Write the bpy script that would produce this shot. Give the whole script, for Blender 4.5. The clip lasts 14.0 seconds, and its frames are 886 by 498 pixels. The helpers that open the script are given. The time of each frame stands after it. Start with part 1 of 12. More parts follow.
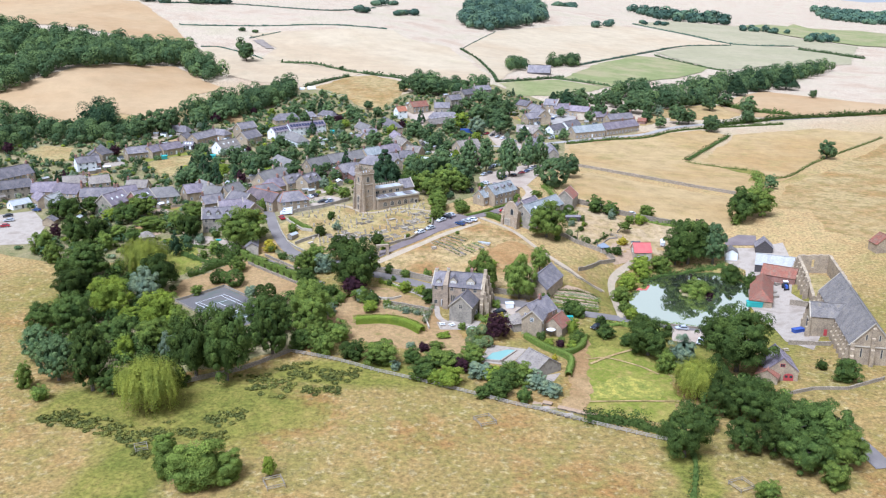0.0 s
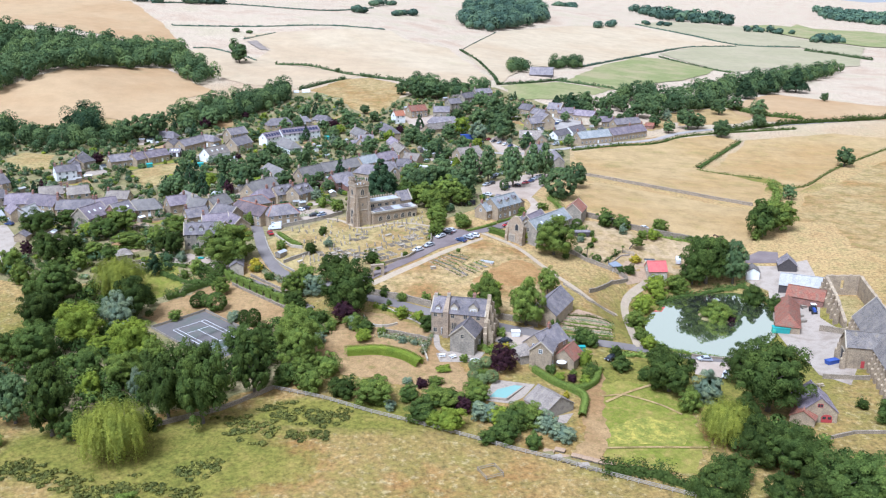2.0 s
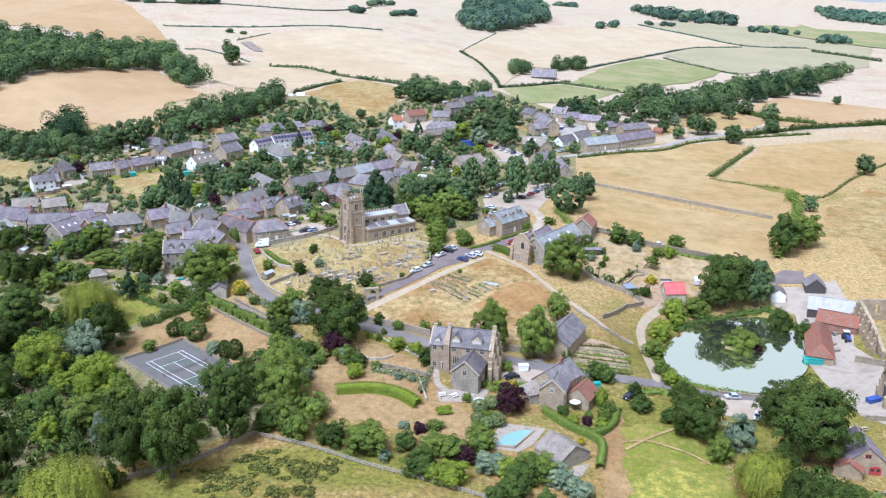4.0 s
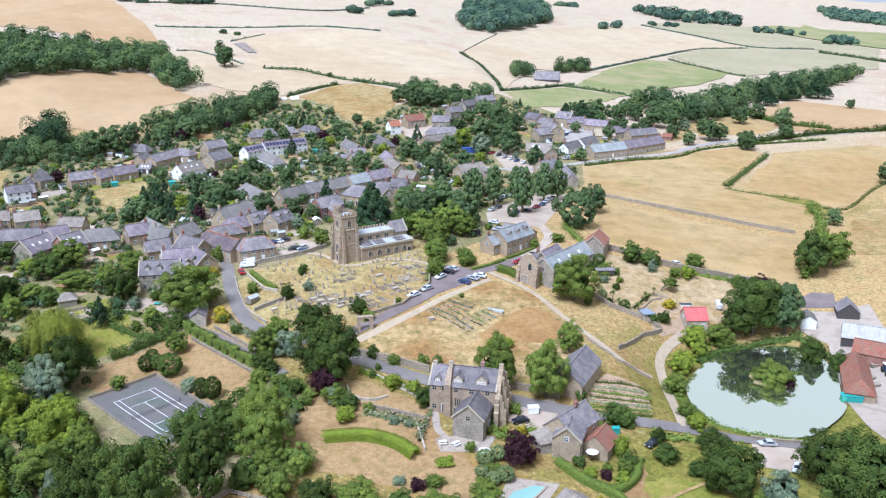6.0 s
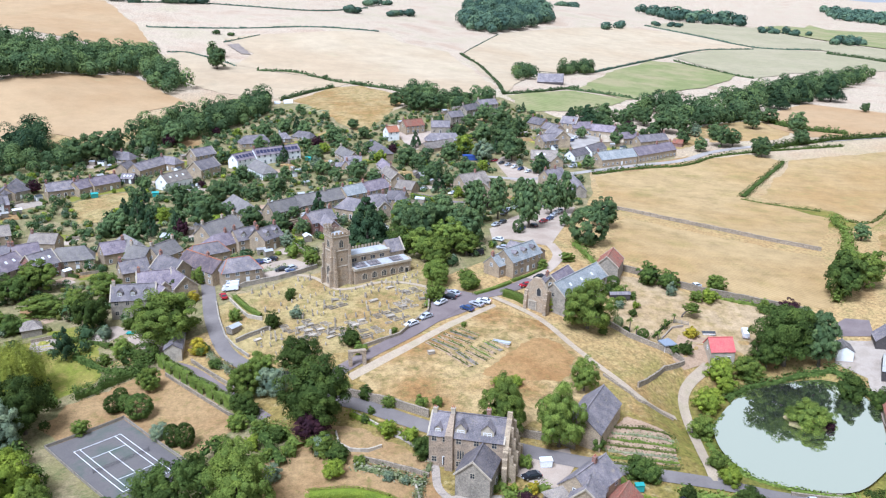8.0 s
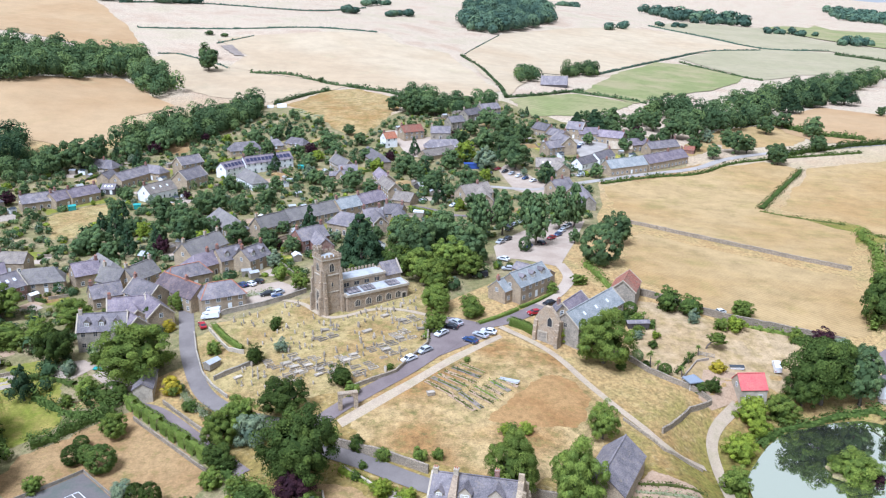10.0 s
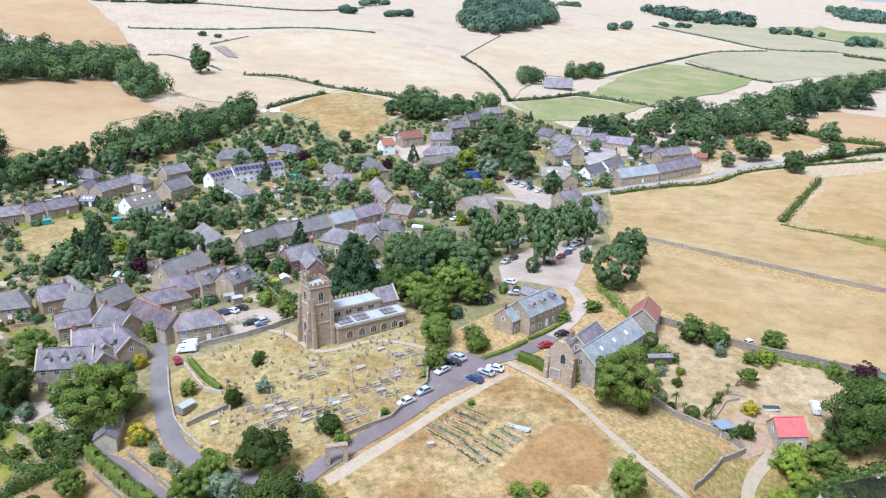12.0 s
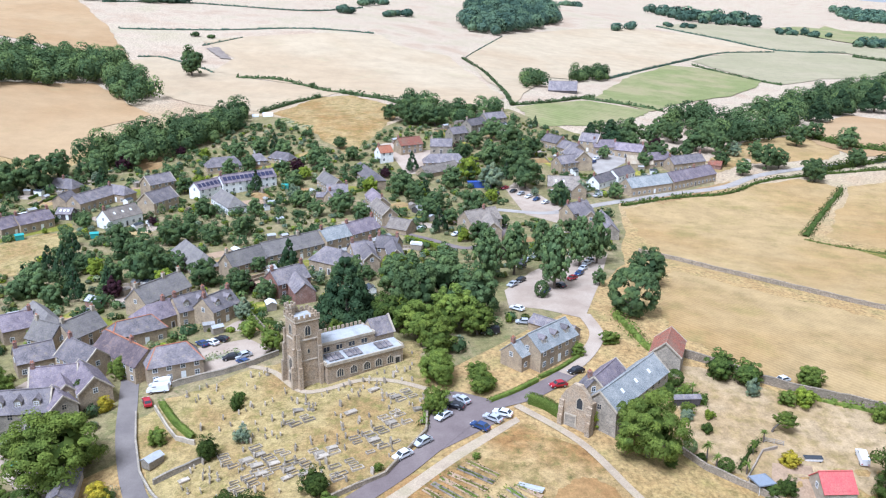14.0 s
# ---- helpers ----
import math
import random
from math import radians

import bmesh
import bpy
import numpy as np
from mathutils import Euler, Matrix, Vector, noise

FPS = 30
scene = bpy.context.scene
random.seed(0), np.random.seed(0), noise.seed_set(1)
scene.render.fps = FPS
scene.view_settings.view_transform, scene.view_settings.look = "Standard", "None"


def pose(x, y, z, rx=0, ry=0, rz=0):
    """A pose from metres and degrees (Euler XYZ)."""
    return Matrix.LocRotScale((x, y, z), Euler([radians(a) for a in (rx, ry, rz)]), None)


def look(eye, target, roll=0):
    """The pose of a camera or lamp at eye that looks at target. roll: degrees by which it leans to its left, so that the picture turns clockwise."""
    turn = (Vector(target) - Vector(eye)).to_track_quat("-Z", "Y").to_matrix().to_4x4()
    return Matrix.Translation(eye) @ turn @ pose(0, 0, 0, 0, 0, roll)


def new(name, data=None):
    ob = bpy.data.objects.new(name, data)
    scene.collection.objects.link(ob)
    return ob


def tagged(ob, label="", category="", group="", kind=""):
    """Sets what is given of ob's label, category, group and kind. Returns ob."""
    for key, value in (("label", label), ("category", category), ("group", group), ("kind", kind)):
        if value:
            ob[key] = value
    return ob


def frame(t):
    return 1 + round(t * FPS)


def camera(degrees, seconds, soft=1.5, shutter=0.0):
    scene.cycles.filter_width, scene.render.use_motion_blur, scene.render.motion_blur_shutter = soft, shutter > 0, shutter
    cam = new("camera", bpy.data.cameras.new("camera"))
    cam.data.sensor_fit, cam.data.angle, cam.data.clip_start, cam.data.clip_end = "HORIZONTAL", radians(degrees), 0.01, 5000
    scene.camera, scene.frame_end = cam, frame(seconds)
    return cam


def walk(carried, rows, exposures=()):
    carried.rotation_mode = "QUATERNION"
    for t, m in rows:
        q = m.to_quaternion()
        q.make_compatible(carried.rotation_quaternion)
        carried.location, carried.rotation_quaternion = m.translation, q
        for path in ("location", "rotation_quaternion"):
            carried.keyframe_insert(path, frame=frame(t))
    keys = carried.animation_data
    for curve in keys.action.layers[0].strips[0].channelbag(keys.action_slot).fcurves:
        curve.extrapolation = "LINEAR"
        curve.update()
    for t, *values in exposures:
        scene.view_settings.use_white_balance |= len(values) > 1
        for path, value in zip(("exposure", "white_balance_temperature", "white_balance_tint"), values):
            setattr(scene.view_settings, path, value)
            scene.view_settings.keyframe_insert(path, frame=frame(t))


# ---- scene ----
# ---- camera and its flight ----
cam = camera(53.96, 14.0, 1.2)
FLIGHT = [
    (0.0, 0.0, 0.0, 110.0, 73.2, -0.2, -0.0),
    (0.5, -0.067, 6.372, 109.896, 73.2, -0.203, -0.016),
    (1.0, -0.134, 12.763, 109.792, 73.199, -0.207, -0.031),
    (1.5, -0.201, 19.171, 109.688, 73.199, -0.21, -0.046),
    (2.0, -0.268, 25.593, 109.583, 73.198, -0.213, -0.06),
    (2.5, -0.334, 32.028, 109.478, 73.197, -0.216, -0.074),
    (3.0, -0.4, 38.473, 109.372, 73.196, -0.22, -0.087),
    (3.5, -0.466, 44.925, 109.267, 73.195, -0.223, -0.099),
    (4.0, -0.532, 51.383, 109.161, 73.194, -0.226, -0.111),
    (4.5, -0.597, 57.843, 109.054, 73.193, -0.229, -0.123),
    (5.0, -0.662, 64.304, 108.948, 73.192, -0.233, -0.134),
    (5.5, -0.727, 70.763, 108.841, 73.19, -0.236, -0.144),
    (6.0, -0.792, 77.218, 108.734, 73.189, -0.239, -0.154),
    (6.5, -0.857, 83.666, 108.626, 73.187, -0.243, -0.163),
    (7.0, -0.921, 90.105, 108.518, 73.185, -0.246, -0.172),
    (7.5, -0.985, 96.533, 108.41, 73.184, -0.249, -0.18),
    (8.0, -1.049, 102.947, 108.301, 73.182, -0.252, -0.188),
    (8.5, -1.113, 109.346, 108.193, 73.18, -0.256, -0.195),
    (9.0, -1.176, 115.726, 108.083, 73.178, -0.259, -0.201),
    (9.5, -1.239, 122.085, 107.974, 73.175, -0.262, -0.207),
    (10.0, -1.302, 128.421, 107.864, 73.173, -0.265, -0.213),
    (10.5, -1.365, 134.732, 107.754, 73.171, -0.269, -0.218),
    (11.0, -1.428, 141.015, 107.644, 73.168, -0.272, -0.222),
    (11.5, -1.49, 147.268, 107.533, 73.166, -0.275, -0.226),
    (12.0, -1.552, 153.489, 107.422, 73.163, -0.278, -0.229),
    (12.5, -1.614, 159.675, 107.311, 73.16, -0.282, -0.232),
    (13.0, -1.675, 165.824, 107.199, 73.157, -0.285, -0.234),
    (13.5, -1.737, 171.933, 107.087, 73.154, -0.288, -0.235),
    (14.0, -1.798, 178.0, 106.975, 73.151, -0.292, -0.237),
]
walk(cam, [(t, pose(x, y, z, rx, ry, rz)) for t, x, y, z, rx, ry, rz in FLIGHT],
     [(0.0, 1.03, 4880, 14), (14.0, 1.03, 4880, 14)])

# ---- bright overcast daylight ----
world = bpy.data.worlds.new("sky")
scene.world = world
world.use_nodes = True
_n = world.node_tree
_sky = _n.nodes.new("ShaderNodeTexSky")
_sky.sky_type, _sky.sun_disc = "NISHITA", False
_sky.sun_elevation, _sky.sun_rotation = radians(58), radians(215)
_sky.dust_density, _sky.air_density, _sky.ozone_density = 2.0, 1.0, 1.0
_veil = _n.nodes.new("ShaderNodeHueSaturation")  # thin bright cloud
_veil.inputs["Saturation"].default_value = 0.04
_n.links.new(_sky.outputs[0], _veil.inputs["Color"])
_cloud = _n.nodes.new("ShaderNodeMix")  # an even white overcast in front of the sky
_cloud.data_type = "RGBA"
_cloud.inputs[0].default_value, _cloud.inputs[7].default_value = 0.6, (7.2, 6.85, 6.2, 1)
_n.links.new(_veil.outputs[0], _cloud.inputs[6])
_n.links.new(_cloud.outputs[2], _n.nodes["Background"].inputs[0])
_n.nodes["Background"].inputs[1].default_value = 0.07
sun_data = bpy.data.lights.new("sun", "SUN")
sun_data.energy, sun_data.angle, sun_data.color = 2.9, radians(22), (1.0, 0.965, 0.92)
sun = new("sun", sun_data)
_a, _e = radians(215), radians(58)
sun.matrix_world = look((0, 0, 300), (-math.sin(_a) * math.cos(_e), -math.cos(_a) * math.cos(_e), 300 - math.sin(_e)))


# ---- materials ----
def nodes_of(name):
    m = bpy.data.materials.new(name)
    m.use_nodes = True
    t = m.node_tree
    return m, t, t.nodes["Principled BSDF"]


def ramp(t, fac, stops):
    r = t.nodes.new("ShaderNodeValToRGB")
    while len(r.color_ramp.elements) < len(stops):
        r.color_ramp.elements.new(0.5)
    for e, (p, c) in zip(r.color_ramp.elements, stops):
        e.position, e.color = p, (*c, 1)
    t.links.new(fac, r.inputs[0])
    return r.outputs[0]


def mixed(t, fac, a, b, mode="MIX"):
    m = t.nodes.new("ShaderNodeMix")
    m.data_type, m.blend_type = "RGBA", mode
    for sock, v in ((m.inputs[0], fac), (m.inputs[6], a), (m.inputs[7], b)):
        if hasattr(v, "is_linked"):
            t.links.new(v, sock)
        else:
            sock.default_value = (*v, 1) if isinstance(v, tuple) else v
    return m.outputs[2]


def noise_of(t, vec, scale, detail=4, rough=0.6):
    n = t.nodes.new("ShaderNodeTexNoise")
    n.inputs["Scale"].default_value, n.inputs["Detail"].default_value, n.inputs["Roughness"].default_value = scale, detail, rough
    t.links.new(vec, n.inputs["Vector"])
    return n.outputs["Fac"]


def coords(t, which="Object"):
    return t.nodes.new("ShaderNodeTexCoord").outputs[which]


def bumped(t, b, height, strength, dist=0.1):
    n = t.nodes.new("ShaderNodeBump")
    n.inputs["Strength"].default_value, n.inputs["Distance"].default_value = strength, dist
    t.links.new(height, n.inputs["Height"])
    t.links.new(n.outputs[0], b.inputs["Normal"])


def shade(c, k):
    return tuple(min(1, v * k) for v in c)


def tinted(t, colour, amount):
    """Varies a colour a little from object to object."""
    info = t.nodes.new("ShaderNodeObjectInfo")
    k = t.nodes.new("ShaderNodeMapRange")
    k.inputs["To Min"].default_value, k.inputs["To Max"].default_value = 1 - amount, 1 + amount
    t.links.new(info.outputs["Random"], k.inputs["Value"])
    v = t.nodes.new("ShaderNodeVectorMath")
    v.operation = "SCALE"
    t.links.new(colour, v.inputs[0])
    t.links.new(k.outputs[0], v.inputs["Scale"])
    return v.outputs[0]


def surface(name, a, b, c, coarse=0.08, fine=1.5, rough=0.9, bump=0.3, vary=0.0, speck=0.25):
    """Two scales of noise between three colours."""
    m, t, p = nodes_of(name)
    v = coords(t)
    big, small = noise_of(t, v, coarse, 5), noise_of(t, v, fine, 6, 0.7)
    col = ramp(t, big, [(0.36, a), (0.5, b), (0.64, c)])
    grain = ramp(t, small, [(0.3, (1 - speck,) * 3), (0.7, (1 + speck,) * 3)])
    col = mixed(t, 1.0, col, grain, "MULTIPLY")
    if vary:
        col = tinted(t, col, vary)
    t.links.new(col, p.inputs["Base Color"])
    p.inputs["Roughness"].default_value = rough
    p.inputs["Specular IOR Level"].default_value = 0.25
    if bump:
        bumped(t, p, small, bump, 0.15)
    return m


def grass(name, straw, rust, olive, patch=0.05, rough_patch=0.5, share=0.5, swath=0.0, mottle=1.0):
    """Scorched grass: straw with rusty and olive patches at three scales, mottled down to tufts."""
    m, t, p = nodes_of(name)
    v = coords(t)
    big, mid, small, tuft = noise_of(t, v, patch, 4), noise_of(t, v, patch * 4, 6, 0.7), noise_of(t, v, rough_patch, 6, 0.75), noise_of(t, v, 2.4, 5, 0.75)
    col = mixed(t, ramp(t, big, [(0.42, (0, 0, 0)), (0.62, (1, 1, 1))]), straw, rust)
    col = mixed(t, ramp(t, mid, [(share, (0, 0, 0)), (share + 0.18, (0.9, 0.9, 0.9))]), col, olive)
    spots = ramp(t, noise_of(t, v, rough_patch * 0.75, 6, 0.75), [(0.55, (0, 0, 0)), (0.68, (0.65 * mottle,) * 3)])
    col = mixed(t, spots, col, shade(olive, 0.85))
    col = mixed(t, 1.0, col, ramp(t, small, [(0.32, (1 - 0.26 * mottle,) * 3), (0.68, (1 + 0.24 * mottle,) * 3)]), "MULTIPLY")
    if swath:  # mowing lines
        wave = t.nodes.new("ShaderNodeTexWave")
        wave.wave_type, wave.bands_direction = "BANDS", "DIAGONAL"
        wave.inputs["Scale"].default_value, wave.inputs["Distortion"].default_value = swath, 5.0
        wave.inputs["Detail"].default_value, wave.inputs["Detail Scale"].default_value = 3.0, 0.25
        t.links.new(v, wave.inputs["Vector"])
        col = mixed(t, 1.0, col, ramp(t, wave.outputs["Fac"], [(0.2, (0.93, 0.915, 0.89)), (0.8, (1.04, 1.04, 1.04))]), "MULTIPLY")
    col = mixed(t, 1.0, col, ramp(t, tuft, [(0.3, (1 - 0.2 * mottle,) * 3), (0.7, (1 + 0.18 * mottle,) * 3)]), "MULTIPLY")
    t.links.new(col, p.inputs["Base Color"])
    p.inputs["Roughness"].default_value, p.inputs["Specular IOR Level"].default_value = 0.95, 0.12
    bumped(t, p, tuft, 0.5, 0.2)
    return m


def coursed(name, a, b, c, length, height, mortar, rough=0.9, bump=0.5, vary=0.1, run=1.0, drop=1.0, speck=0.35, rows=0.02, moss=None):
    """Courses of stone, brick, slate or tile, laid along x or y and stacked in z, with stains over them."""
    m, t, p = nodes_of(name)
    v = coords(t)
    sep = t.nodes.new("ShaderNodeSeparateXYZ")
    t.links.new(v, sep.inputs[0])
    add = t.nodes.new("ShaderNodeMath")
    add.operation = "MULTIPLY_ADD"
    t.links.new(sep.outputs[1], add.inputs[0])
    add.inputs[1].default_value = run
    t.links.new(sep.outputs[0], add.inputs[2])
    com = t.nodes.new("ShaderNodeCombineXYZ")
    t.links.new(add.outputs[0], com.inputs[0])
    zz = t.nodes.new("ShaderNodeMath")
    zz.operation = "MULTIPLY"
    t.links.new(sep.outputs[2], zz.inputs[0])
    zz.inputs[1].default_value = drop
    t.links.new(zz.outputs[0], com.inputs[1])
    br = t.nodes.new("ShaderNodeTexBrick")
    br.inputs["Scale"].default_value = 1.0
    br.inputs["Brick Width"].default_value, br.inputs["Row Height"].default_value = length, height
    br.inputs["Mortar Size"].default_value, br.inputs["Mortar Smooth"].default_value = rows, 0.4
    br.inputs["Color1"].default_value, br.inputs["Color2"].default_value = (*a, 1), (*b, 1)
    br.inputs["Mortar"].default_value = (*mortar, 1)
    t.links.new(com.outputs[0], br.inputs["Vector"])
    stain, grain = noise_of(t, v, 0.45, 5), noise_of(t, v, 3.5, 5, 0.7)
    col = mixed(t, ramp(t, stain, [(0.42, (0, 0, 0)), (0.66, (1, 1, 1))]), br.outputs["Color"], c)
    if moss:
        col = mixed(t, ramp(t, noise_of(t, v, 0.9, 6, 0.7), [(0.55, (0, 0, 0)), (0.68, (0.8, 0.8, 0.8))]), col, moss)
    col = mixed(t, 1.0, col, ramp(t, grain, [(0.3, (1 - speck,) * 3), (0.7, (1 + speck,) * 3)]), "MULTIPLY")
    if vary:
        col = tinted(t, col, vary)
    t.links.new(col, p.inputs["Base Color"])
    p.inputs["Roughness"].default_value = rough
    p.inputs["Specular IOR Level"].default_value = 0.3
    hsum = t.nodes.new("ShaderNodeMath")
    hsum.operation = "SUBTRACT"
    t.links.new(grain, hsum.inputs[0])
    t.links.new(br.outputs["Fac"], hsum.inputs[1])
    bumped(t, p, hsum.outputs[0], bump, 0.06)
    return m


def foliage(name, dark, mid, light, vary=0.22):
    """Leaves: every clump takes its own green, every plant its own tone, and some light goes through."""
    m, t, p = nodes_of(name)
    geo = t.nodes.new("ShaderNodeNewGeometry")
    near = lambda a, k: tuple(m_ + (q - m_) * k for m_, q in zip(mid, a))
    col = ramp(t, geo.outputs["Random Per Island"], [(0.0, near(dark, 0.45)), (0.5, mid), (1.0, near(light, 0.4))])
    patch = ramp(t, noise_of(t, coords(t), 0.45, 3), [(0.3, (0.8, 0.85, 0.85)), (0.7, (1.22, 1.17, 1.05))])
    col = tinted(t, mixed(t, 1.0, col, patch, "MULTIPLY"), vary)
    own = t.nodes.new("ShaderNodeAttribute")  # a tone for each crown or leaf mass; low tones paint inner shade
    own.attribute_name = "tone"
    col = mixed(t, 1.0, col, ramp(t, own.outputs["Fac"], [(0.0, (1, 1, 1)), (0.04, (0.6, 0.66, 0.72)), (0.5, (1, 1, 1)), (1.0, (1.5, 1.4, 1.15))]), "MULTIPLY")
    t.links.new(col, p.inputs["Base Color"])
    p.inputs["Roughness"].default_value, p.inputs["Specular IOR Level"].default_value = 0.8, 0.06
    through_leaf = t.nodes.new("ShaderNodeBsdfTranslucent")
    t.links.new(col, through_leaf.inputs["Color"])
    mix = t.nodes.new("ShaderNodeMixShader")
    mix.inputs[0].default_value = 0.28
    t.links.new(p.outputs[0], mix.inputs[1])
    t.links.new(through_leaf.outputs[0], mix.inputs[2])
    t.links.new(mix.outputs[0], t.nodes["Material Output"].inputs[0])
    return m


def plain(name, c, rough=0.5, metal=0.0, vary=0.0, speck=0.12, scale=3.0):
    m, t, p = nodes_of(name)
    col = ramp(t, noise_of(t, coords(t), scale, 4), [(0.3, shade(c, 1 - speck)), (0.7, shade(c, 1 + speck))])
    if vary:
        col = tinted(t, col, vary)
    t.links.new(col, p.inputs["Base Color"])
    p.inputs["Roughness"].default_value, p.inputs["Metallic"].default_value = rough, metal
    return m


M = {}
M["stone"] = coursed("golden rubble stone", (0.42, 0.325, 0.2), (0.33, 0.25, 0.155), (0.26, 0.2, 0.135), 0.55, 0.24, (0.38, 0.31, 0.22), speck=0.4)
M["manorstone"] = coursed("honey manor stone", (0.37, 0.275, 0.18), (0.29, 0.21, 0.135), (0.24, 0.185, 0.13), 0.55, 0.26, (0.33, 0.265, 0.19), speck=0.4)
M["greystone"] = coursed("grey rubble stone", (0.36, 0.305, 0.225), (0.28, 0.24, 0.185), (0.22, 0.19, 0.145), 0.5, 0.24, (0.35, 0.3, 0.235), speck=0.4)
M["churchstone"] = coursed("weathered church stone", (0.385, 0.285, 0.18), (0.265, 0.19, 0.115), (0.325, 0.265, 0.19), 0.7, 0.32, (0.36, 0.3, 0.215), speck=0.5)
M["drystone"] = coursed("dry stone walling", (0.36, 0.29, 0.2), (0.27, 0.215, 0.148), (0.205, 0.168, 0.118), 0.45, 0.2, (0.14, 0.115, 0.085), speck=0.45)
M["ashlar"] = surface("pale dressed stone", (0.36, 0.3, 0.215), (0.43, 0.365, 0.27), (0.3, 0.255, 0.19), 0.5, 6, 0.85, 0.2)
M["brick"] = coursed("red brick", (0.33, 0.13, 0.08), (0.26, 0.1, 0.065), (0.22, 0.12, 0.09), 0.23, 0.075, (0.3, 0.24, 0.2), vary=0.12)
M["white"] = surface("white painted render", (0.8, 0.79, 0.75), (0.76, 0.75, 0.71), (0.68, 0.66, 0.61), 0.5, 5, 0.75, 0.1, speck=0.06)
M["slate"] = coursed("grey slate", (0.18, 0.157, 0.157), (0.13, 0.112, 0.115), (0.225, 0.192, 0.185), 0.34, 0.22, (0.075, 0.07, 0.07), 0.65, 0.5, 0.28, 0.0, 1.5, moss=(0.23, 0.185, 0.125))
M["purple"] = coursed("purple-grey slate", (0.2, 0.16, 0.176), (0.147, 0.117, 0.131), (0.245, 0.2, 0.208), 0.34, 0.22, (0.08, 0.07, 0.075), 0.65, 0.5, 0.24, 0.0, 1.5, moss=(0.25, 0.19, 0.14))
M["darkpurple"] = coursed("dark purple-brown slate", (0.12, 0.088, 0.09), (0.085, 0.064, 0.068), (0.16, 0.12, 0.115), 0.34, 0.22, (0.05, 0.04, 0.04), 0.65, 0.5, 0.1, 0.0, 1.5, moss=(0.2, 0.13, 0.09))
M["stonetile"] = coursed("brown stone tiles", (0.265, 0.22, 0.18), (0.205, 0.17, 0.14), (0.3, 0.255, 0.205), 0.4, 0.28, (0.09, 0.075, 0.06), 0.85, 0.7, 0.2, 0.0, 1.5, moss=(0.26, 0.21, 0.14))
M["paleslate"] = coursed("pale blue-grey slate", (0.28, 0.285, 0.27), (0.225, 0.23, 0.225), (0.32, 0.315, 0.29), 0.34, 0.22, (0.12, 0.13, 0.13), 0.55, 0.4, 0.1, 0.0, 1.5)
M["redtile"] = coursed("weathered red clay tiles", (0.36, 0.13, 0.075), (0.27, 0.1, 0.06), (0.22, 0.12, 0.08), 0.24, 0.2, (0.12, 0.05, 0.04), 0.8, 0.6, 0.1, 0.0, 1.5, moss=(0.24, 0.19, 0.12))
M["orange"] = coursed("orange clay pantiles", (0.45, 0.17, 0.08), (0.38, 0.13, 0.065), (0.33, 0.16, 0.09), 0.24, 0.3, (0.16, 0.06, 0.04), 0.8, 0.6, 0.1, 0.0, 1.5)
M["redsheet"] = coursed("red painted sheet roofing", (0.5, 0.1, 0.09), (0.46, 0.09, 0.085), (0.42, 0.12, 0.1), 1.0, 3.0, (0.3, 0.06, 0.06), 0.6, 0.4, 0.0, 0.0, 1.5)
M["thatch"] = coursed("old grey thatch", (0.175, 0.155, 0.14), (0.145, 0.13, 0.12), (0.215, 0.19, 0.165), 3.0, 0.5, (0.1, 0.09, 0.08), 0.95, 0.6, 0.15, 0.0, 1.5, moss=(0.15, 0.14, 0.09))
M["sheet"] = coursed("weathered grey sheet roofing", (0.33, 0.32, 0.295), (0.28, 0.27, 0.25), (0.37, 0.345, 0.3), 1.0, 4.0, (0.2, 0.2, 0.19), 0.65, 0.4, 0.15, 0.0, 1.5)
M["barntile"] = coursed("dark grey-brown stone tiles", (0.19, 0.165, 0.145), (0.14, 0.122, 0.11), (0.22, 0.19, 0.16), 0.4, 0.26, (0.06, 0.055, 0.05), 0.8, 0.6, 0.1, 0.0, 1.5, moss=(0.21, 0.17, 0.11))
M["tan"] = coursed("tan stone slates", (0.4, 0.31, 0.2), (0.34, 0.26, 0.17), (0.42, 0.35, 0.25), 0.4, 0.25, (0.2, 0.16, 0.11), 0.85, 0.5, 0.1, 0.0, 1.5)
M["lead"] = surface("pale sheet lead", (0.34, 0.34, 0.335), (0.4, 0.4, 0.39), (0.3, 0.3, 0.3), 0.3, 3, 0.65, 0.1, speck=0.1)
M["glass"] = plain("window glass", (0.035, 0.04, 0.045), 0.08)
M["panel"] = plain("dark solar panel", (0.035, 0.035, 0.07), 0.15)
M["paint"] = plain("white paint", (0.75, 0.75, 0.72), 0.5)
M["darkwood"] = plain("dark stained timber", (0.06, 0.05, 0.045), 0.8, speck=0.3)
M["wood"] = surface("weathered timber", (0.24, 0.2, 0.15), (0.3, 0.26, 0.2), (0.2, 0.165, 0.13), 0.8, 7, 0.9, 0.3)
M["palewood"] = surface("silvered pale timber", (0.3, 0.26, 0.21), (0.36, 0.315, 0.26), (0.24, 0.205, 0.165), 0.8, 7, 0.9, 0.3)
M["bark"] = surface("rough bark", (0.1, 0.08, 0.06), (0.13, 0.105, 0.08), (0.08, 0.065, 0.05), 1.0, 6, 0.95, 0.6)
M["door"] = plain("red painted door", (0.35, 0.05, 0.05), 0.5)
M["blue"] = plain("blue painted steel", (0.04, 0.08, 0.3), 0.5)
M["turquoise"] = plain("turquoise plastic", (0.05, 0.29, 0.26), 0.5)
M["pot"] = plain("terracotta", (0.4, 0.17, 0.09), 0.8)
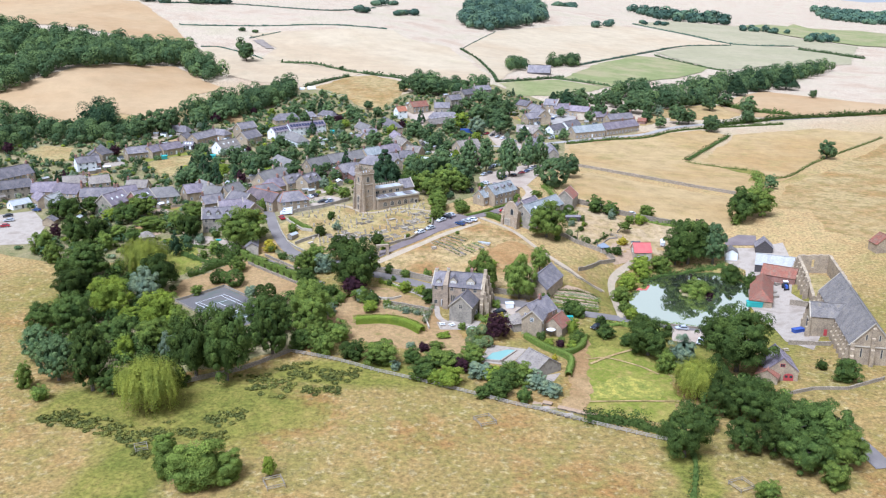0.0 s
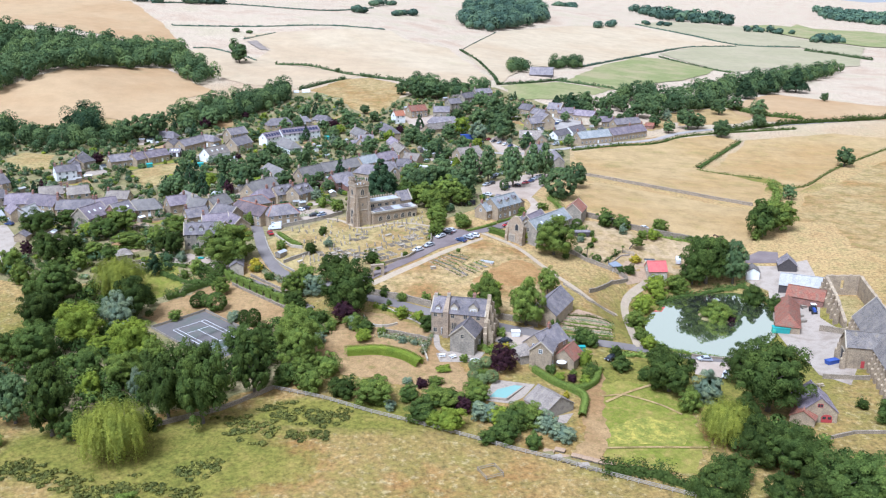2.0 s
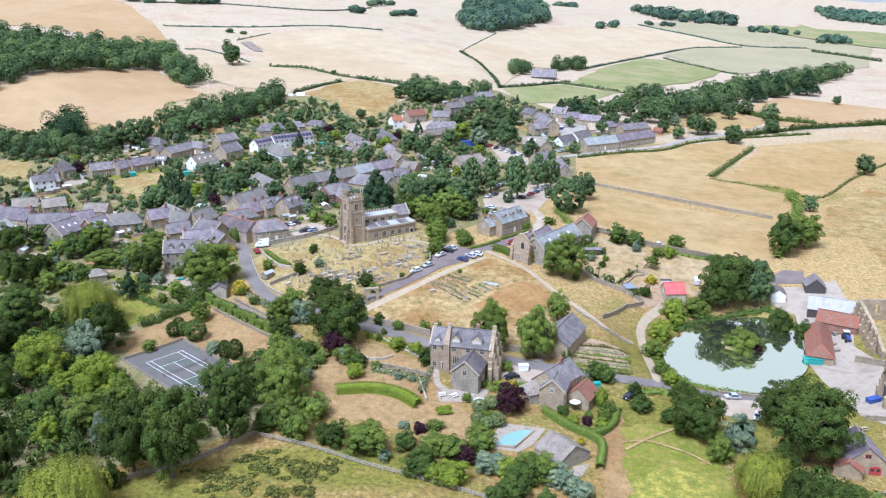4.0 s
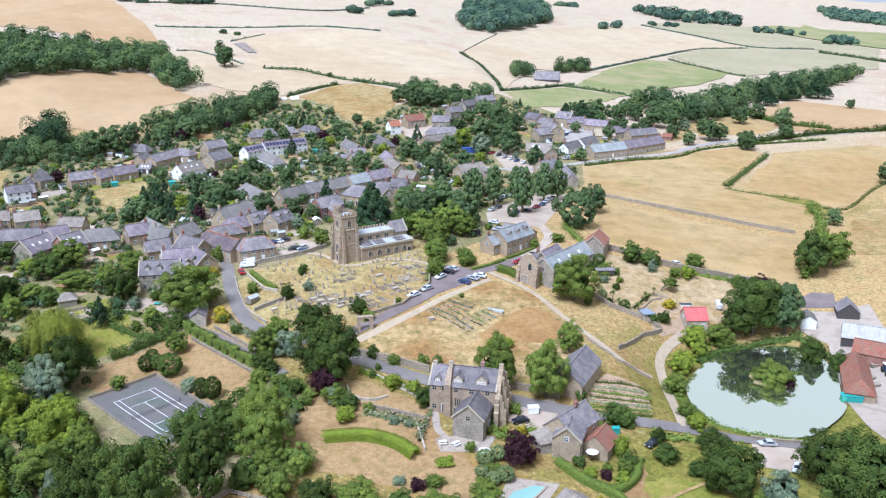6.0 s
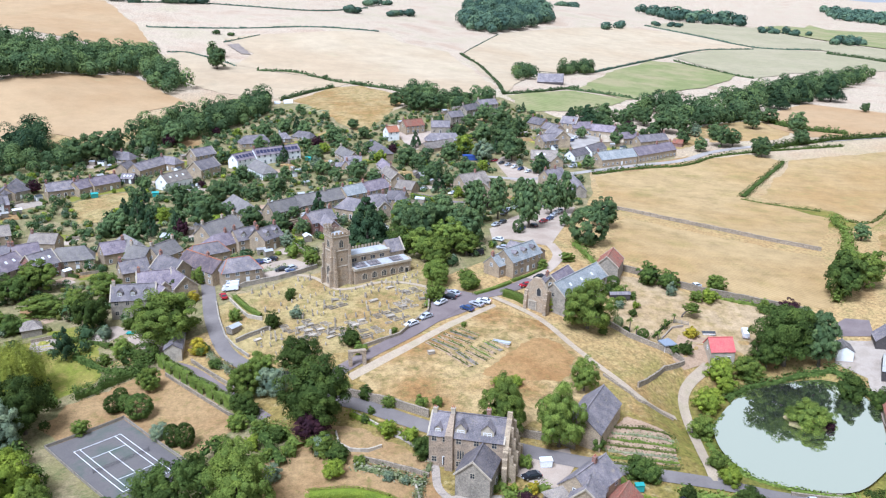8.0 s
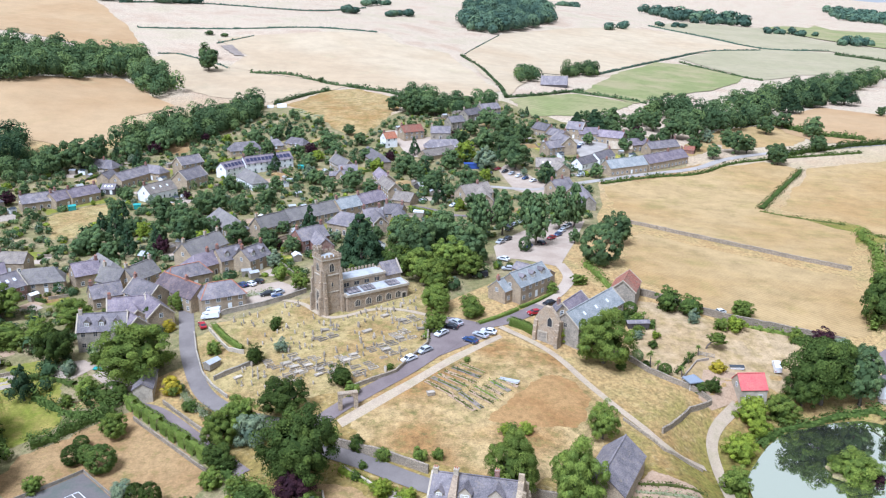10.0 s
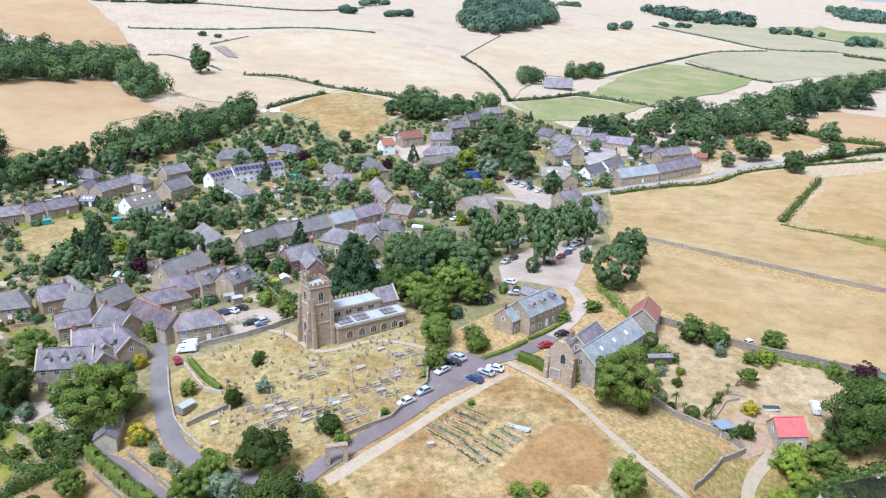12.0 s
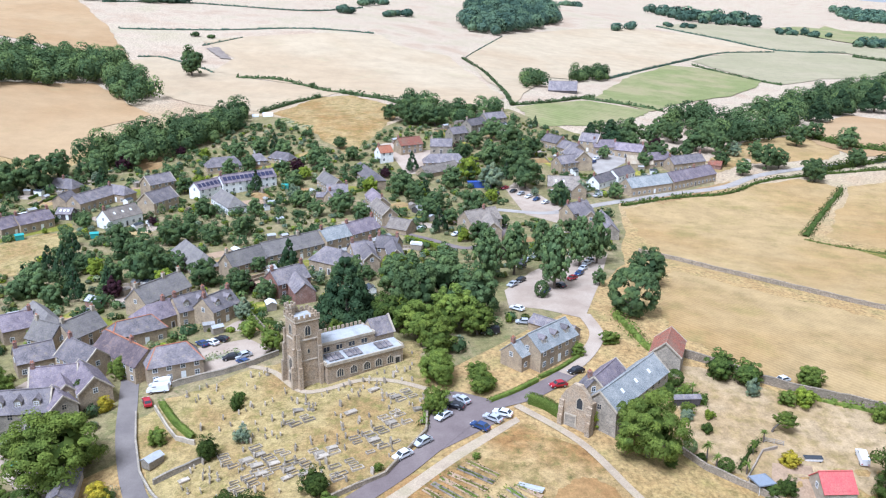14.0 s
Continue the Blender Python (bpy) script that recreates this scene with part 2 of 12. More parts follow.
M["asphalt"] = surface("worn asphalt", (0.15, 0.128, 0.115), (0.174, 0.149, 0.132), (0.2, 0.172, 0.15), 0.15, 4, 0.9, 0.15, speck=0.12)
M["lane"] = surface("dusty pink asphalt", (0.15, 0.116, 0.107), (0.172, 0.135, 0.123), (0.2, 0.16, 0.142), 0.12, 3, 0.9, 0.15, speck=0.14)
M["gravel"] = surface("pale gravel", (0.32, 0.245, 0.18), (0.37, 0.29, 0.215), (0.41, 0.33, 0.25), 0.12, 5, 0.95, 0.25, speck=0.2)
M["track"] = surface("dusty stone track", (0.33, 0.255, 0.17), (0.39, 0.305, 0.205), (0.34, 0.275, 0.17), 0.2, 3, 0.95, 0.25, speck=0.25)
M["concrete"] = surface("dusty pale concrete", (0.31, 0.255, 0.195), (0.36, 0.3, 0.235), (0.27, 0.215, 0.16), 0.15, 3, 0.9, 0.15, speck=0.18)
M["paving"] = surface("pale stone paving", (0.29, 0.235, 0.178), (0.34, 0.28, 0.215), (0.24, 0.195, 0.15), 0.6, 4, 0.85, 0.15)
M["greylane"] = surface("pale grey tarmac", (0.28, 0.245, 0.21), (0.32, 0.285, 0.245), (0.36, 0.32, 0.275), 0.15, 3, 0.9, 0.15, speck=0.14)
M["straw"] = grass("dry straw pasture", (0.345, 0.246, 0.106), (0.285, 0.168, 0.058), (0.2, 0.16, 0.052), 0.045, 0.4, 0.48, 0.0, 1.25)
M["palestraw"] = grass("pale dry stubble", (0.43, 0.34, 0.218), (0.4, 0.3, 0.182), (0.375, 0.315, 0.19), 0.008, 0.06, 0.58, 0.0, 0.45)
M["tanfield"] = grass("tan dry hillside", (0.385, 0.265, 0.138), (0.345, 0.22, 0.105), (0.33, 0.25, 0.122), 0.008, 0.07, 0.58, 0.0, 0.4)
M["yellow"] = grass("yellow mown hayfield", (0.37, 0.262, 0.12), (0.335, 0.215, 0.085), (0.28, 0.215, 0.08), 0.014, 0.12, 0.52, 0.32, 0.75)
M["greenfield"] = grass("pale green pasture", (0.205, 0.215, 0.08), (0.29, 0.25, 0.125), (0.17, 0.2, 0.062), 0.025, 0.1, 0.55, 0.09, 0.45)
M["dull"] = grass("grey-green grazed field", (0.3, 0.265, 0.155), (0.34, 0.29, 0.18), (0.24, 0.235, 0.12), 0.02, 0.08, 0.55, 0.06, 0.4)
M["bare"] = surface("bare grey-brown earth", (0.2, 0.16, 0.13), (0.24, 0.195, 0.155), (0.17, 0.14, 0.115), 0.05, 0.5, 0.95, 0.3)
M["parched"] = grass("parched bare garden grass", (0.385, 0.282, 0.155), (0.33, 0.225, 0.105), (0.25, 0.19, 0.075), 0.055, 0.4, 0.5, 0.0, 1.15)
M["paddock"] = grass("rough rusty paddock grass", (0.37, 0.262, 0.115), (0.275, 0.155, 0.055), (0.18, 0.152, 0.05), 0.06, 0.45, 0.5, 0.0, 1.5)
M["rust"] = grass("long rusty grass", (0.31, 0.185, 0.072), (0.26, 0.14, 0.05), (0.23, 0.17, 0.055), 0.07, 0.7, 0.56)
M["lawn"] = grass("green lawn", (0.165, 0.176, 0.024), (0.23, 0.2, 0.042), (0.3, 0.22, 0.065), 0.09, 0.7, 0.52)
M["meadow"] = surface("yellow wildflowers in grass", (0.155, 0.165, 0.025), (0.22, 0.205, 0.035), (0.36, 0.295, 0.055), 0.45, 1.6, 0.95, 0.4, speck=0.4)
M["drylawn"] = grass("scorched lawn", (0.31, 0.202, 0.09), (0.255, 0.15, 0.062), (0.165, 0.146, 0.042), 0.06, 0.7, 0.55)
M["garden"] = grass("garden ground", (0.21, 0.178, 0.075), (0.3, 0.23, 0.125), (0.125, 0.13, 0.045), 0.09, 0.6, 0.47)
M["churchyard"] = grass("dry churchyard grass", (0.345, 0.262, 0.11), (0.29, 0.19, 0.075), (0.19, 0.165, 0.05), 0.08, 0.6, 0.49, 0.0, 1.25)
M["soil"] = surface("dry brown soil", (0.3, 0.2, 0.12), (0.36, 0.25, 0.155), (0.26, 0.18, 0.11), 0.2, 2, 0.95, 0.4, speck=0.25)
M["court"] = surface("grey-green tarmac court", (0.118, 0.104, 0.096), (0.135, 0.118, 0.106), (0.085, 0.103, 0.078), 0.09, 3, 0.85, 0.1, speck=0.12)
M["gravestone"] = surface("lichened headstone", (0.3, 0.25, 0.185), (0.37, 0.315, 0.24), (0.22, 0.185, 0.14), 1.2, 8, 0.9, 0.2, vary=0.35)
M["pool"] = plain("pool water over pale tiles", (0.24, 0.38, 0.33), 0.05, speck=0.05)

m, t, p = nodes_of("still pond water")
p.inputs["Base Color"].default_value, p.inputs["Roughness"].default_value = (0.88, 0.9, 0.69, 1), 0.015
p.inputs["Metallic"].default_value = 0.98
bumped(t, p, noise_of(t, coords(t), 0.5, 2), 0.012, 0.05)
M["water"] = m

M["oak"] = foliage("oak leaves", (0.027, 0.043, 0.012), (0.073, 0.105, 0.025), (0.162, 0.210, 0.048), 0.38)
M["ash"] = foliage("ash leaves", (0.059, 0.086, 0.016), (0.149, 0.195, 0.038), (0.281, 0.332, 0.074), 0.22)
M["lime"] = foliage("bright lime leaves", (0.086, 0.118, 0.013), (0.205, 0.255, 0.031), (0.346, 0.385, 0.065), 0.14)
M["willow"] = foliage("willow leaves", (0.108, 0.130, 0.017), (0.232, 0.250, 0.036), (0.356, 0.360, 0.073), 0.1)
M["dark"] = foliage("dark evergreen needles", (0.022, 0.040, 0.020), (0.045, 0.075, 0.036), (0.083, 0.122, 0.059), 0.2)
M["sage"] = foliage("clipped sage-green leaves", (0.12, 0.155, 0.06), (0.2, 0.245, 0.1), (0.27, 0.32, 0.14), 0.1)
M["silver"] = foliage("silvery leaves", (0.127, 0.159, 0.098), (0.198, 0.241, 0.152), (0.310, 0.356, 0.230), 0.12)
M["copper"] = foliage("copper beech leaves", (0.028, 0.013, 0.018), (0.049, 0.021, 0.029), (0.084, 0.039, 0.046), 0.1)
M["gold"] = foliage("golden privet leaves", (0.25, 0.2, 0.015), (0.42, 0.34, 0.03), (0.55, 0.46, 0.06), 0.1)
M["poplar"] = foliage("poplar leaves and haze-paled ash leaves", (0.062, 0.094, 0.038), (0.125, 0.178, 0.072), (0.21, 0.27, 0.115), 0.15)
# far and distant: aerial haze is mixed into these leaf colours
M["far"] = foliage("woodland leaves paled for haze", (0.059, 0.090, 0.039), (0.097, 0.140, 0.057), (0.146, 0.195, 0.077), 0.15)
M["distant"] = foliage("far-off leaves with haze in their colour", (0.075, 0.12, 0.085), (0.105, 0.16, 0.112), (0.14, 0.2, 0.14), 0.12)
M["scrub"] = foliage("rough tussocks", (0.072, 0.094, 0.024), (0.120, 0.134, 0.036), (0.180, 0.182, 0.053))
M["tussock"] = foliage("dark rough tussocks", (0.1, 0.106, 0.028), (0.17, 0.172, 0.045), (0.24, 0.225, 0.065))
M["flower"] = foliage("flowering border plants", (0.08, 0.11, 0.03), (0.2, 0.22, 0.1), (0.6, 0.5, 0.45))
CAR = {k: plain(k + " car paint", c, 0.25, 0.1, speck=0.03) for k, c in
       (("white", (0.75, 0.76, 0.77)), ("silver", (0.45, 0.46, 0.48)), ("black", (0.02, 0.02, 0.025)), ("blue", (0.03, 0.06, 0.16)), ("red", (0.35, 0.02, 0.03)))}
M["tyre"] = plain("black rubber", (0.02, 0.02, 0.02), 0.9)
M["rim"] = plain("alloy", (0.5, 0.5, 0.5), 0.35, 0.8)
M["lamp"] = plain("clear lamp lens", (0.7, 0.7, 0.68), 0.1)
M["taillamp"] = plain("red lamp lens", (0.4, 0.02, 0.02), 0.1)
M["plate"] = plain("dark trim", (0.03, 0.03, 0.03), 0.6)

# ---- the land ----
BASE_LEVEL = 7.9
HILLS = [
    (-500, 1700, 800, 101.4),
    (-500, 1100, 200, 22.4),
    (-1, 360, 40, -2.3),
    (-32, 530, 500, -25.6),
    (-400, 800, 90, 18.6),
    (270, 1118, 200, -13.1),
    (300, 300, 90, 14.1),
    (-37, 381, 90, 11.4),
    (105, 310, 40, -3.8),
    (54, 370, 90, 7.6),
    (45, 740, 90, 8.5),
    (-283, 693, 40, 7.9),
    (700, 1300, 320, -15.2),
    (300, 300, 60, -6.7),
    (-74, 672, 40, 5.6),
    (737, 1844, 40, -16.4),
    (-106, 1046, 90, 7.9),
    (-79, 295, 40, -5.5),
    (40, 232, 40, -3.1),
    (90, 320, 40, -6.2),
    (-97, 424, 60, -3.8),
    (0, 1600, 40, -9.6),
]


def land(x, y):
    z = BASE_LEVEL + 0 * x
    for a, b, r, k in HILLS:
        z = z + k * np.exp(-((x - a) ** 2 + (y - b) ** 2) / (2 * r * r))
    z = z + (60 + 20 * np.sin(x / 500.0) + 12 * np.sin(x / 210.0 + 1)) * np.exp(-(((y - 4300) / 1100.0) ** 2))
    d = np.sqrt(((x - 92) / 34) ** 2 + ((y - 302) / 32) ** 2)
    m = np.clip((1.3 - d) / 0.5, 0, 1)
    m = m * m * (3 - 2 * m)
    return z * (1 - m) + m * 0.2


def stretched(lo, hi, step, far_lo, far_hi, grow=1.09):
    mid = list(np.arange(lo, hi + 0.1, step))
    out, s, v = [], step, hi
    while v < far_hi:
        s *= grow
        v += s
        out.append(v)
    back, s, v = [], step, lo
    while v > far_lo:
        s *= grow
        v -= s
        back.append(v)
    return np.array(back[::-1] + mid + out)


GX, GY = stretched(-320, 320, 4, -4500, 4500), stretched(60, 720, 4, -1500, 4950)
GZ = land(*np.meshgrid(GX, GY, indexing="ij"))


def gz(x, y):
    """The height of the ground sheet at a place."""
    i = min(max(int(np.searchsorted(GX, x)) - 1, 0), len(GX) - 2)
    j = min(max(int(np.searchsorted(GY, y)) - 1, 0), len(GY) - 2)
    u, v = (x - GX[i]) / (GX[i + 1] - GX[i]), (y - GY[j]) / (GY[j + 1] - GY[j])
    return float((GZ[i, j] * (1 - v) + GZ[i, j + 1] * v) * (1 - u) + (GZ[i + 1, j] * (1 - v) + GZ[i + 1, j + 1] * v) * u)


# places where the pasture stays green: x, y, half-widths
LUSH = [
    (-90.4, 208.4, 16, 12), (-62, 205, 30, 18), (-25, 226, 30, 8), (62, 248, 26, 16), (-72, 172, 10, 26), (-110, 280, 26, 20), (150, 480, 50, 20), (95, 285, 45, 40), (59.0, 179.8, 5, 26)]


def ground_sheet():
    nx, ny = len(GX), len(GY)
    verts = [(x, y, GZ[i, j]) for i, x in enumerate(GX) for j, y in enumerate(GY)]
    faces = [(i * ny + j, (i + 1) * ny + j, (i + 1) * ny + j + 1, i * ny + j + 1) for i in range(nx - 1) for j in range(ny - 1)]
    me = bpy.data.meshes.new("ground")
    me.from_pydata(verts, [], faces)
    lush = me.attributes.new("lush", "FLOAT", "POINT")
    xs, ys = np.meshgrid(GX, GY, indexing="ij")
    g = np.zeros_like(xs)
    for a, b, r, s in LUSH:
        g = np.maximum(g, np.exp(-(((xs - a) / r) ** 2 + ((ys - b) / s) ** 2)))
    upland = me.attributes.new("upland", "FLOAT", "POINT")
    u = np.clip((ys + 60 * np.sin(xs / 90.0) - 560) / 160, 0, 1)
    upland.data.foreach_set("value", u.ravel().astype(np.float32))
    vale = me.attributes.new("vale", "FLOAT", "POINT")
    vale.data.foreach_set("value", np.clip((ys + 12 * np.sin(xs / 17.0) - 285) / 70, 0, 1).ravel().astype(np.float32))
    lush.data.foreach_set("value", g.ravel().astype(np.float32))
    me.polygons.foreach_set("use_smooth", [True] * len(faces))
    m, t, p = nodes_of("sun-scorched pasture")
    v = coords(t)
    big, mid, small = noise_of(t, v, 0.022, 5), noise_of(t, v, 0.11, 7, 0.7), noise_of(t, v, 0.9, 7, 0.75)
    dry = ramp(t, big, [(0.38, (0.245, 0.132, 0.04)), (0.5, (0.275, 0.18, 0.06)), (0.62, (0.225, 0.158, 0.047))])
    dry = mixed(t, ramp(t, mid, [(0.43, (0, 0, 0)), (0.6, (0.8, 0.8, 0.8))]), dry, (0.19, 0.155, 0.038))
    tufts = noise_of(t, v, 0.34, 6, 0.75)
    dry = mixed(t, ramp(t, tufts, [(0.54, (0, 0, 0)), (0.68, (0.75, 0.75, 0.75))]), dry, (0.165, 0.135, 0.045))
    dry = mixed(t, ramp(t, noise_of(t, v, 0.5, 5, 0.7), [(0.54, (0, 0, 0)), (0.66, (0.7, 0.7, 0.7))]), dry, (0.37, 0.29, 0.135))
    vale = t.nodes.new("ShaderNodeAttribute")
    vale.attribute_name = "vale"
    dry = mixed(t, vale.outputs["Fac"], dry, ramp(t, mid, [(0.36, (0.33, 0.212, 0.085)), (0.5, (0.365, 0.25, 0.104)), (0.66, (0.275, 0.21, 0.08))]))
    high = t.nodes.new("ShaderNodeAttribute")
    high.attribute_name = "upland"
    chalk = ramp(t, big, [(0.36, (0.385, 0.285, 0.19)), (0.5, (0.435, 0.345, 0.24)), (0.64, (0.395, 0.325, 0.21))])
    dry = mixed(t, high.outputs["Fac"], dry, chalk)
    green = ramp(t, mid, [(0.35, (0.115, 0.118, 0.018)), (0.55, (0.175, 0.155, 0.028)), (0.7, (0.235, 0.18, 0.044))])
    at = t.nodes.new("ShaderNodeAttribute")
    at.attribute_name = "lush"
    add = t.nodes.new("ShaderNodeMath")
    add.operation = "MULTIPLY_ADD"
    t.links.new(mid, add.inputs[0])
    add.inputs[1].default_value = 0.9
    t.links.new(at.outputs["Fac"], add.inputs[2])
    col = mixed(t, ramp(t, add.outputs[0], [(0.62, (0, 0, 0)), (1.1, (1, 1, 1))]), dry, green)
    col = mixed(t, 1.0, col, ramp(t, small, [(0.34, (0.5,) * 3), (0.66, (1.46,) * 3)]), "MULTIPLY")
    t.links.new(col, p.inputs["Base Color"])
    p.inputs["Roughness"].default_value, p.inputs["Specular IOR Level"].default_value = 0.95, 0.15
    bumped(t, p, small, 0.4, 0.2)
    me.materials.append(m)
    return tagged(new("ground", me), "sun-scorched straw pasture with green patches over rolling hills", "ground", "", "structure")


ground_sheet()


# ---- builders ----
def mesh_of(name, verts, faces, mat, smooth=False):
    me = bpy.data.meshes.new(name)
    me.from_pydata([tuple(map(float, v)) for v in verts], [], faces)
    if mat is not None:
        me.materials.append(mat)
    if smooth:
        me.polygons.foreach_set("use_smooth", [True] * len(faces))
    me.update()
    return me


def put(name, me, parent=None, m=None, label=""):
    ob = new(name, me)
    if parent is not None:
        ob.parent = parent
    if m is not None:
        ob.matrix_basis = m
    if label:
        ob["label"] = label
    return ob


class Shape:
    """Vertices and faces gathered for one mesh, with a material for each face."""

    def __init__(self):
        self.v, self.f, self.k, self.mats = [], [], [], []

    def face(self, pts, mat):
        if mat not in self.mats:
            self.mats.append(mat)
        n = len(self.v)
        self.v += [tuple(map(float, q)) for q in pts]
        self.f.append(tuple(range(n, n + len(pts))))
        self.k.append(self.mats.index(mat))

    def box(self, x0, x1, y0, y1, z0, z1, mat, taper=0.0):
        a = taper
        lo = [(x0, y0, z0), (x1, y0, z0), (x1, y1, z0), (x0, y1, z0)]
        hi = [(x0 + a, y0 + a, z1), (x1 - a, y0 + a, z1), (x1 - a, y1 - a, z1), (x0 + a, y1 - a, z1)]
        self.hull(lo, hi, mat)

    def hull(self, lo, hi, mat):
        """A prism between two rings, both counterclockwise from above."""
        n = len(lo)
        self.face(lo[::-1], mat)
        self.face(hi, mat)
        for i in range(n):
            j = (i + 1) % n
            self.face([lo[i], lo[j], hi[j], hi[i]], mat)

    def slab(self, pts, thick, mat):
        """A plate of some thickness under a planar outline, counterclockwise from above."""
        a, b, c = (Vector(pts[0]), Vector(pts[1]), Vector(pts[2]))
        n = (b - a).cross(c - a).normalized() * thick
        self.hull([tuple(Vector(q) - n) for q in pts], [tuple(q) for q in pts], mat)

    def tube(self, x, y, z0, z1, r0, r1, mat, n=8):
        ring = [(math.cos(2 * math.pi * i / n), math.sin(2 * math.pi * i / n)) for i in range(n)]
        self.hull([(x + r0 * c, y + r0 * s, z0) for c, s in ring], [(x + r1 * c, y + r1 * s, z1) for c, s in ring], mat)

    def mesh(self, name, weld=True):
        me = bpy.data.meshes.new(name)
        me.from_pydata(self.v, [], self.f)
        for q in self.mats:
            me.materials.append(q)
        me.polygons.foreach_set("material_index", self.k)
        if weld:
            bm = bmesh.new()
            bm.from_mesh(me)
            bmesh.ops.remove_doubles(bm, verts=bm.verts, dist=0.0005)
            bm.to_mesh(me)
            bm.free()
        me.update()
        return me


def drape(name, outline, mat, lift=0.1, label="", category="", step=6.0, kind="structure"):
    """A sheet on the ground within an outline; the edges of grass and earth are ragged."""
    if category in ("field", "grass", "lawn", "ground", "garden", "bed"):
        rnd, ring = random.Random(len(outline) + int(abs(outline[0][0]))), []
        size = max(max(q[0] for q in outline) - min(q[0] for q in outline), max(q[1] for q in outline) - min(q[1] for q in outline))
        gap, rag = min(7.0, max(0.7, size / 45)), min(1.8, size / 45)
        ph, run = [rnd.uniform(0, 6.28) for _ in range(4)], 0.0
        for (a, b), (c, d) in zip(outline, outline[1:] + outline[:1]):
            far = math.hypot(c - a, d - b)
            n = max(1, round(far / gap))
            for k in range(n):
                u = (run + far * k / n) / size * 6.28
                w = rag * (0.5 * math.sin(3 * u + ph[0]) + 0.35 * math.sin(7 * u + ph[1]) + 0.25 * math.sin(13 * u + ph[2]))
                v = rag * (0.4 * math.sin(4 * u + ph[3]) + 0.3 * math.sin(11 * u + ph[0]))
                ring.append((a + (c - a) * k / n + w + rnd.uniform(-0.12, 0.12) * rag, b + (d - b) * k / n + v + rnd.uniform(-0.12, 0.12) * rag))
            run += far
        outline = ring
    lift *= 0.55 if lift < 0.28 else 1.0
    bm = bmesh.new()
    bm.faces.new([bm.verts.new((x, y, 0)) for x, y in outline])
    bmesh.ops.triangulate(bm, faces=bm.faces[:])
    for _ in range(7):
        far = [e for e in bm.edges if e.calc_length() > step]
        if not far:
            break
        bmesh.ops.subdivide_edges(bm, edges=far, cuts=1)
        bmesh.ops.triangulate(bm, faces=[f for f in bm.faces if len(f.verts) > 3])
    for v in bm.verts:
        v.co.z = gz(v.co.x, v.co.y) + lift
    bmesh.ops.recalc_face_normals(bm, faces=bm.faces[:])
    me = bpy.data.meshes.new(name)
    bm.to_mesh(me)
    bm.free()
    if sum(f.normal.z for f in me.polygons) < 0:
        me.flip_normals()
    me.materials.append(mat)
    return tagged(new(name, me), label, category, "", kind)


def along(line, step):
    """Even points along a line of places, with the direction at each."""
    pts = [Vector(p[:2]) for p in line]
    out = []
    for k, (a, b) in enumerate(zip(pts, pts[1:])):
        n = max(1, round((b - a).length / step))
        for i in range(n + (k == len(pts) - 2)):
            out.append((a.lerp(b, i / n), (b - a).normalized()))
    sm = []
    for i, (q, d) in enumerate(out):
        e = out[max(0, i - 1)][1] + d + out[min(len(out) - 1, i + 1)][1]
        sm.append((q, e.normalized() if e.length > 1e-6 else d))
    return sm


def curved(line):
    """A line of places rounded by a spline."""
    p = [Vector(q[:2]) for q in line]
    p = [p[0] * 2 - p[1]] + p + [p[-1] * 2 - p[-2]]
    out = []
    for a, b, c, d in zip(p, p[1:], p[2:], p[3:]):
        for i in range(6):
            s = i / 6
            out.append(0.5 * ((2 * b) + (c - a) * s + (2 * a - 5 * b + 4 * c - d) * s * s + (3 * b - a - 3 * c + d) * s ** 3))
    return out + [p[-2]]


def road(name, line, width, mat, label, lift=0.16, category="road"):
    pts = along(curved(line), 3.0)
    verts, faces = [], []
    for q, d in pts:
        n = Vector((-d.y, d.x))
        for k in (-0.5, 0.0, 0.5):
            w = q + n * width * k
            verts.append((w.x, w.y, gz(w.x, w.y) + lift + (0.04 if k == 0 else 0)))
    for i in range(len(pts) - 1):
        for k in range(2):
            a = i * 3 + k
            faces.append((a, a + 3, a + 4, a + 1)[::-1])
    me = mesh_of(name, verts, faces, mat)
    return tagged(new(name, me), label, category, "", "structure")


def wall_line(name, line, height, thick, mat, label, category="wall", ragged=0.12, step=2.0, kind=""):
    """A free-standing wall that follows the ground, with an uneven top and coping."""
    rnd = random.Random(int(line[0][0] * 7 + line[0][1] * 13))
    pts = along(line, step)
    verts, faces = [], []
    for q, d in pts:
        n = Vector((-d.y, d.x)) * thick / 2
        z = gz(q.x, q.y)
        h = height + rnd.uniform(-ragged, ragged)
        for s, zz in ((1.0, z - 0.8), (0.85, z + h - 0.15), (1.15, z + h - 0.12), (0.7, z + h), (-0.7, z + h), (-1.15, z + h - 0.12), (-0.85, z + h - 0.15), (-1.0, z - 0.8)):
            verts.append((q.x + n.x * s, q.y + n.y * s, zz))
    for i in range(len(pts) - 1):
        for k in range(7):
            a = i * 8 + k
            faces.append((a, a + 1, a + 9, a + 8))
    faces.append(tuple(range(8))[::-1])
    faces.append(tuple(range(len(verts) - 8, len(verts))))
    ob = tagged(new(name, mesh_of(name, verts, faces, mat)), label, category, "", kind)
    return ob


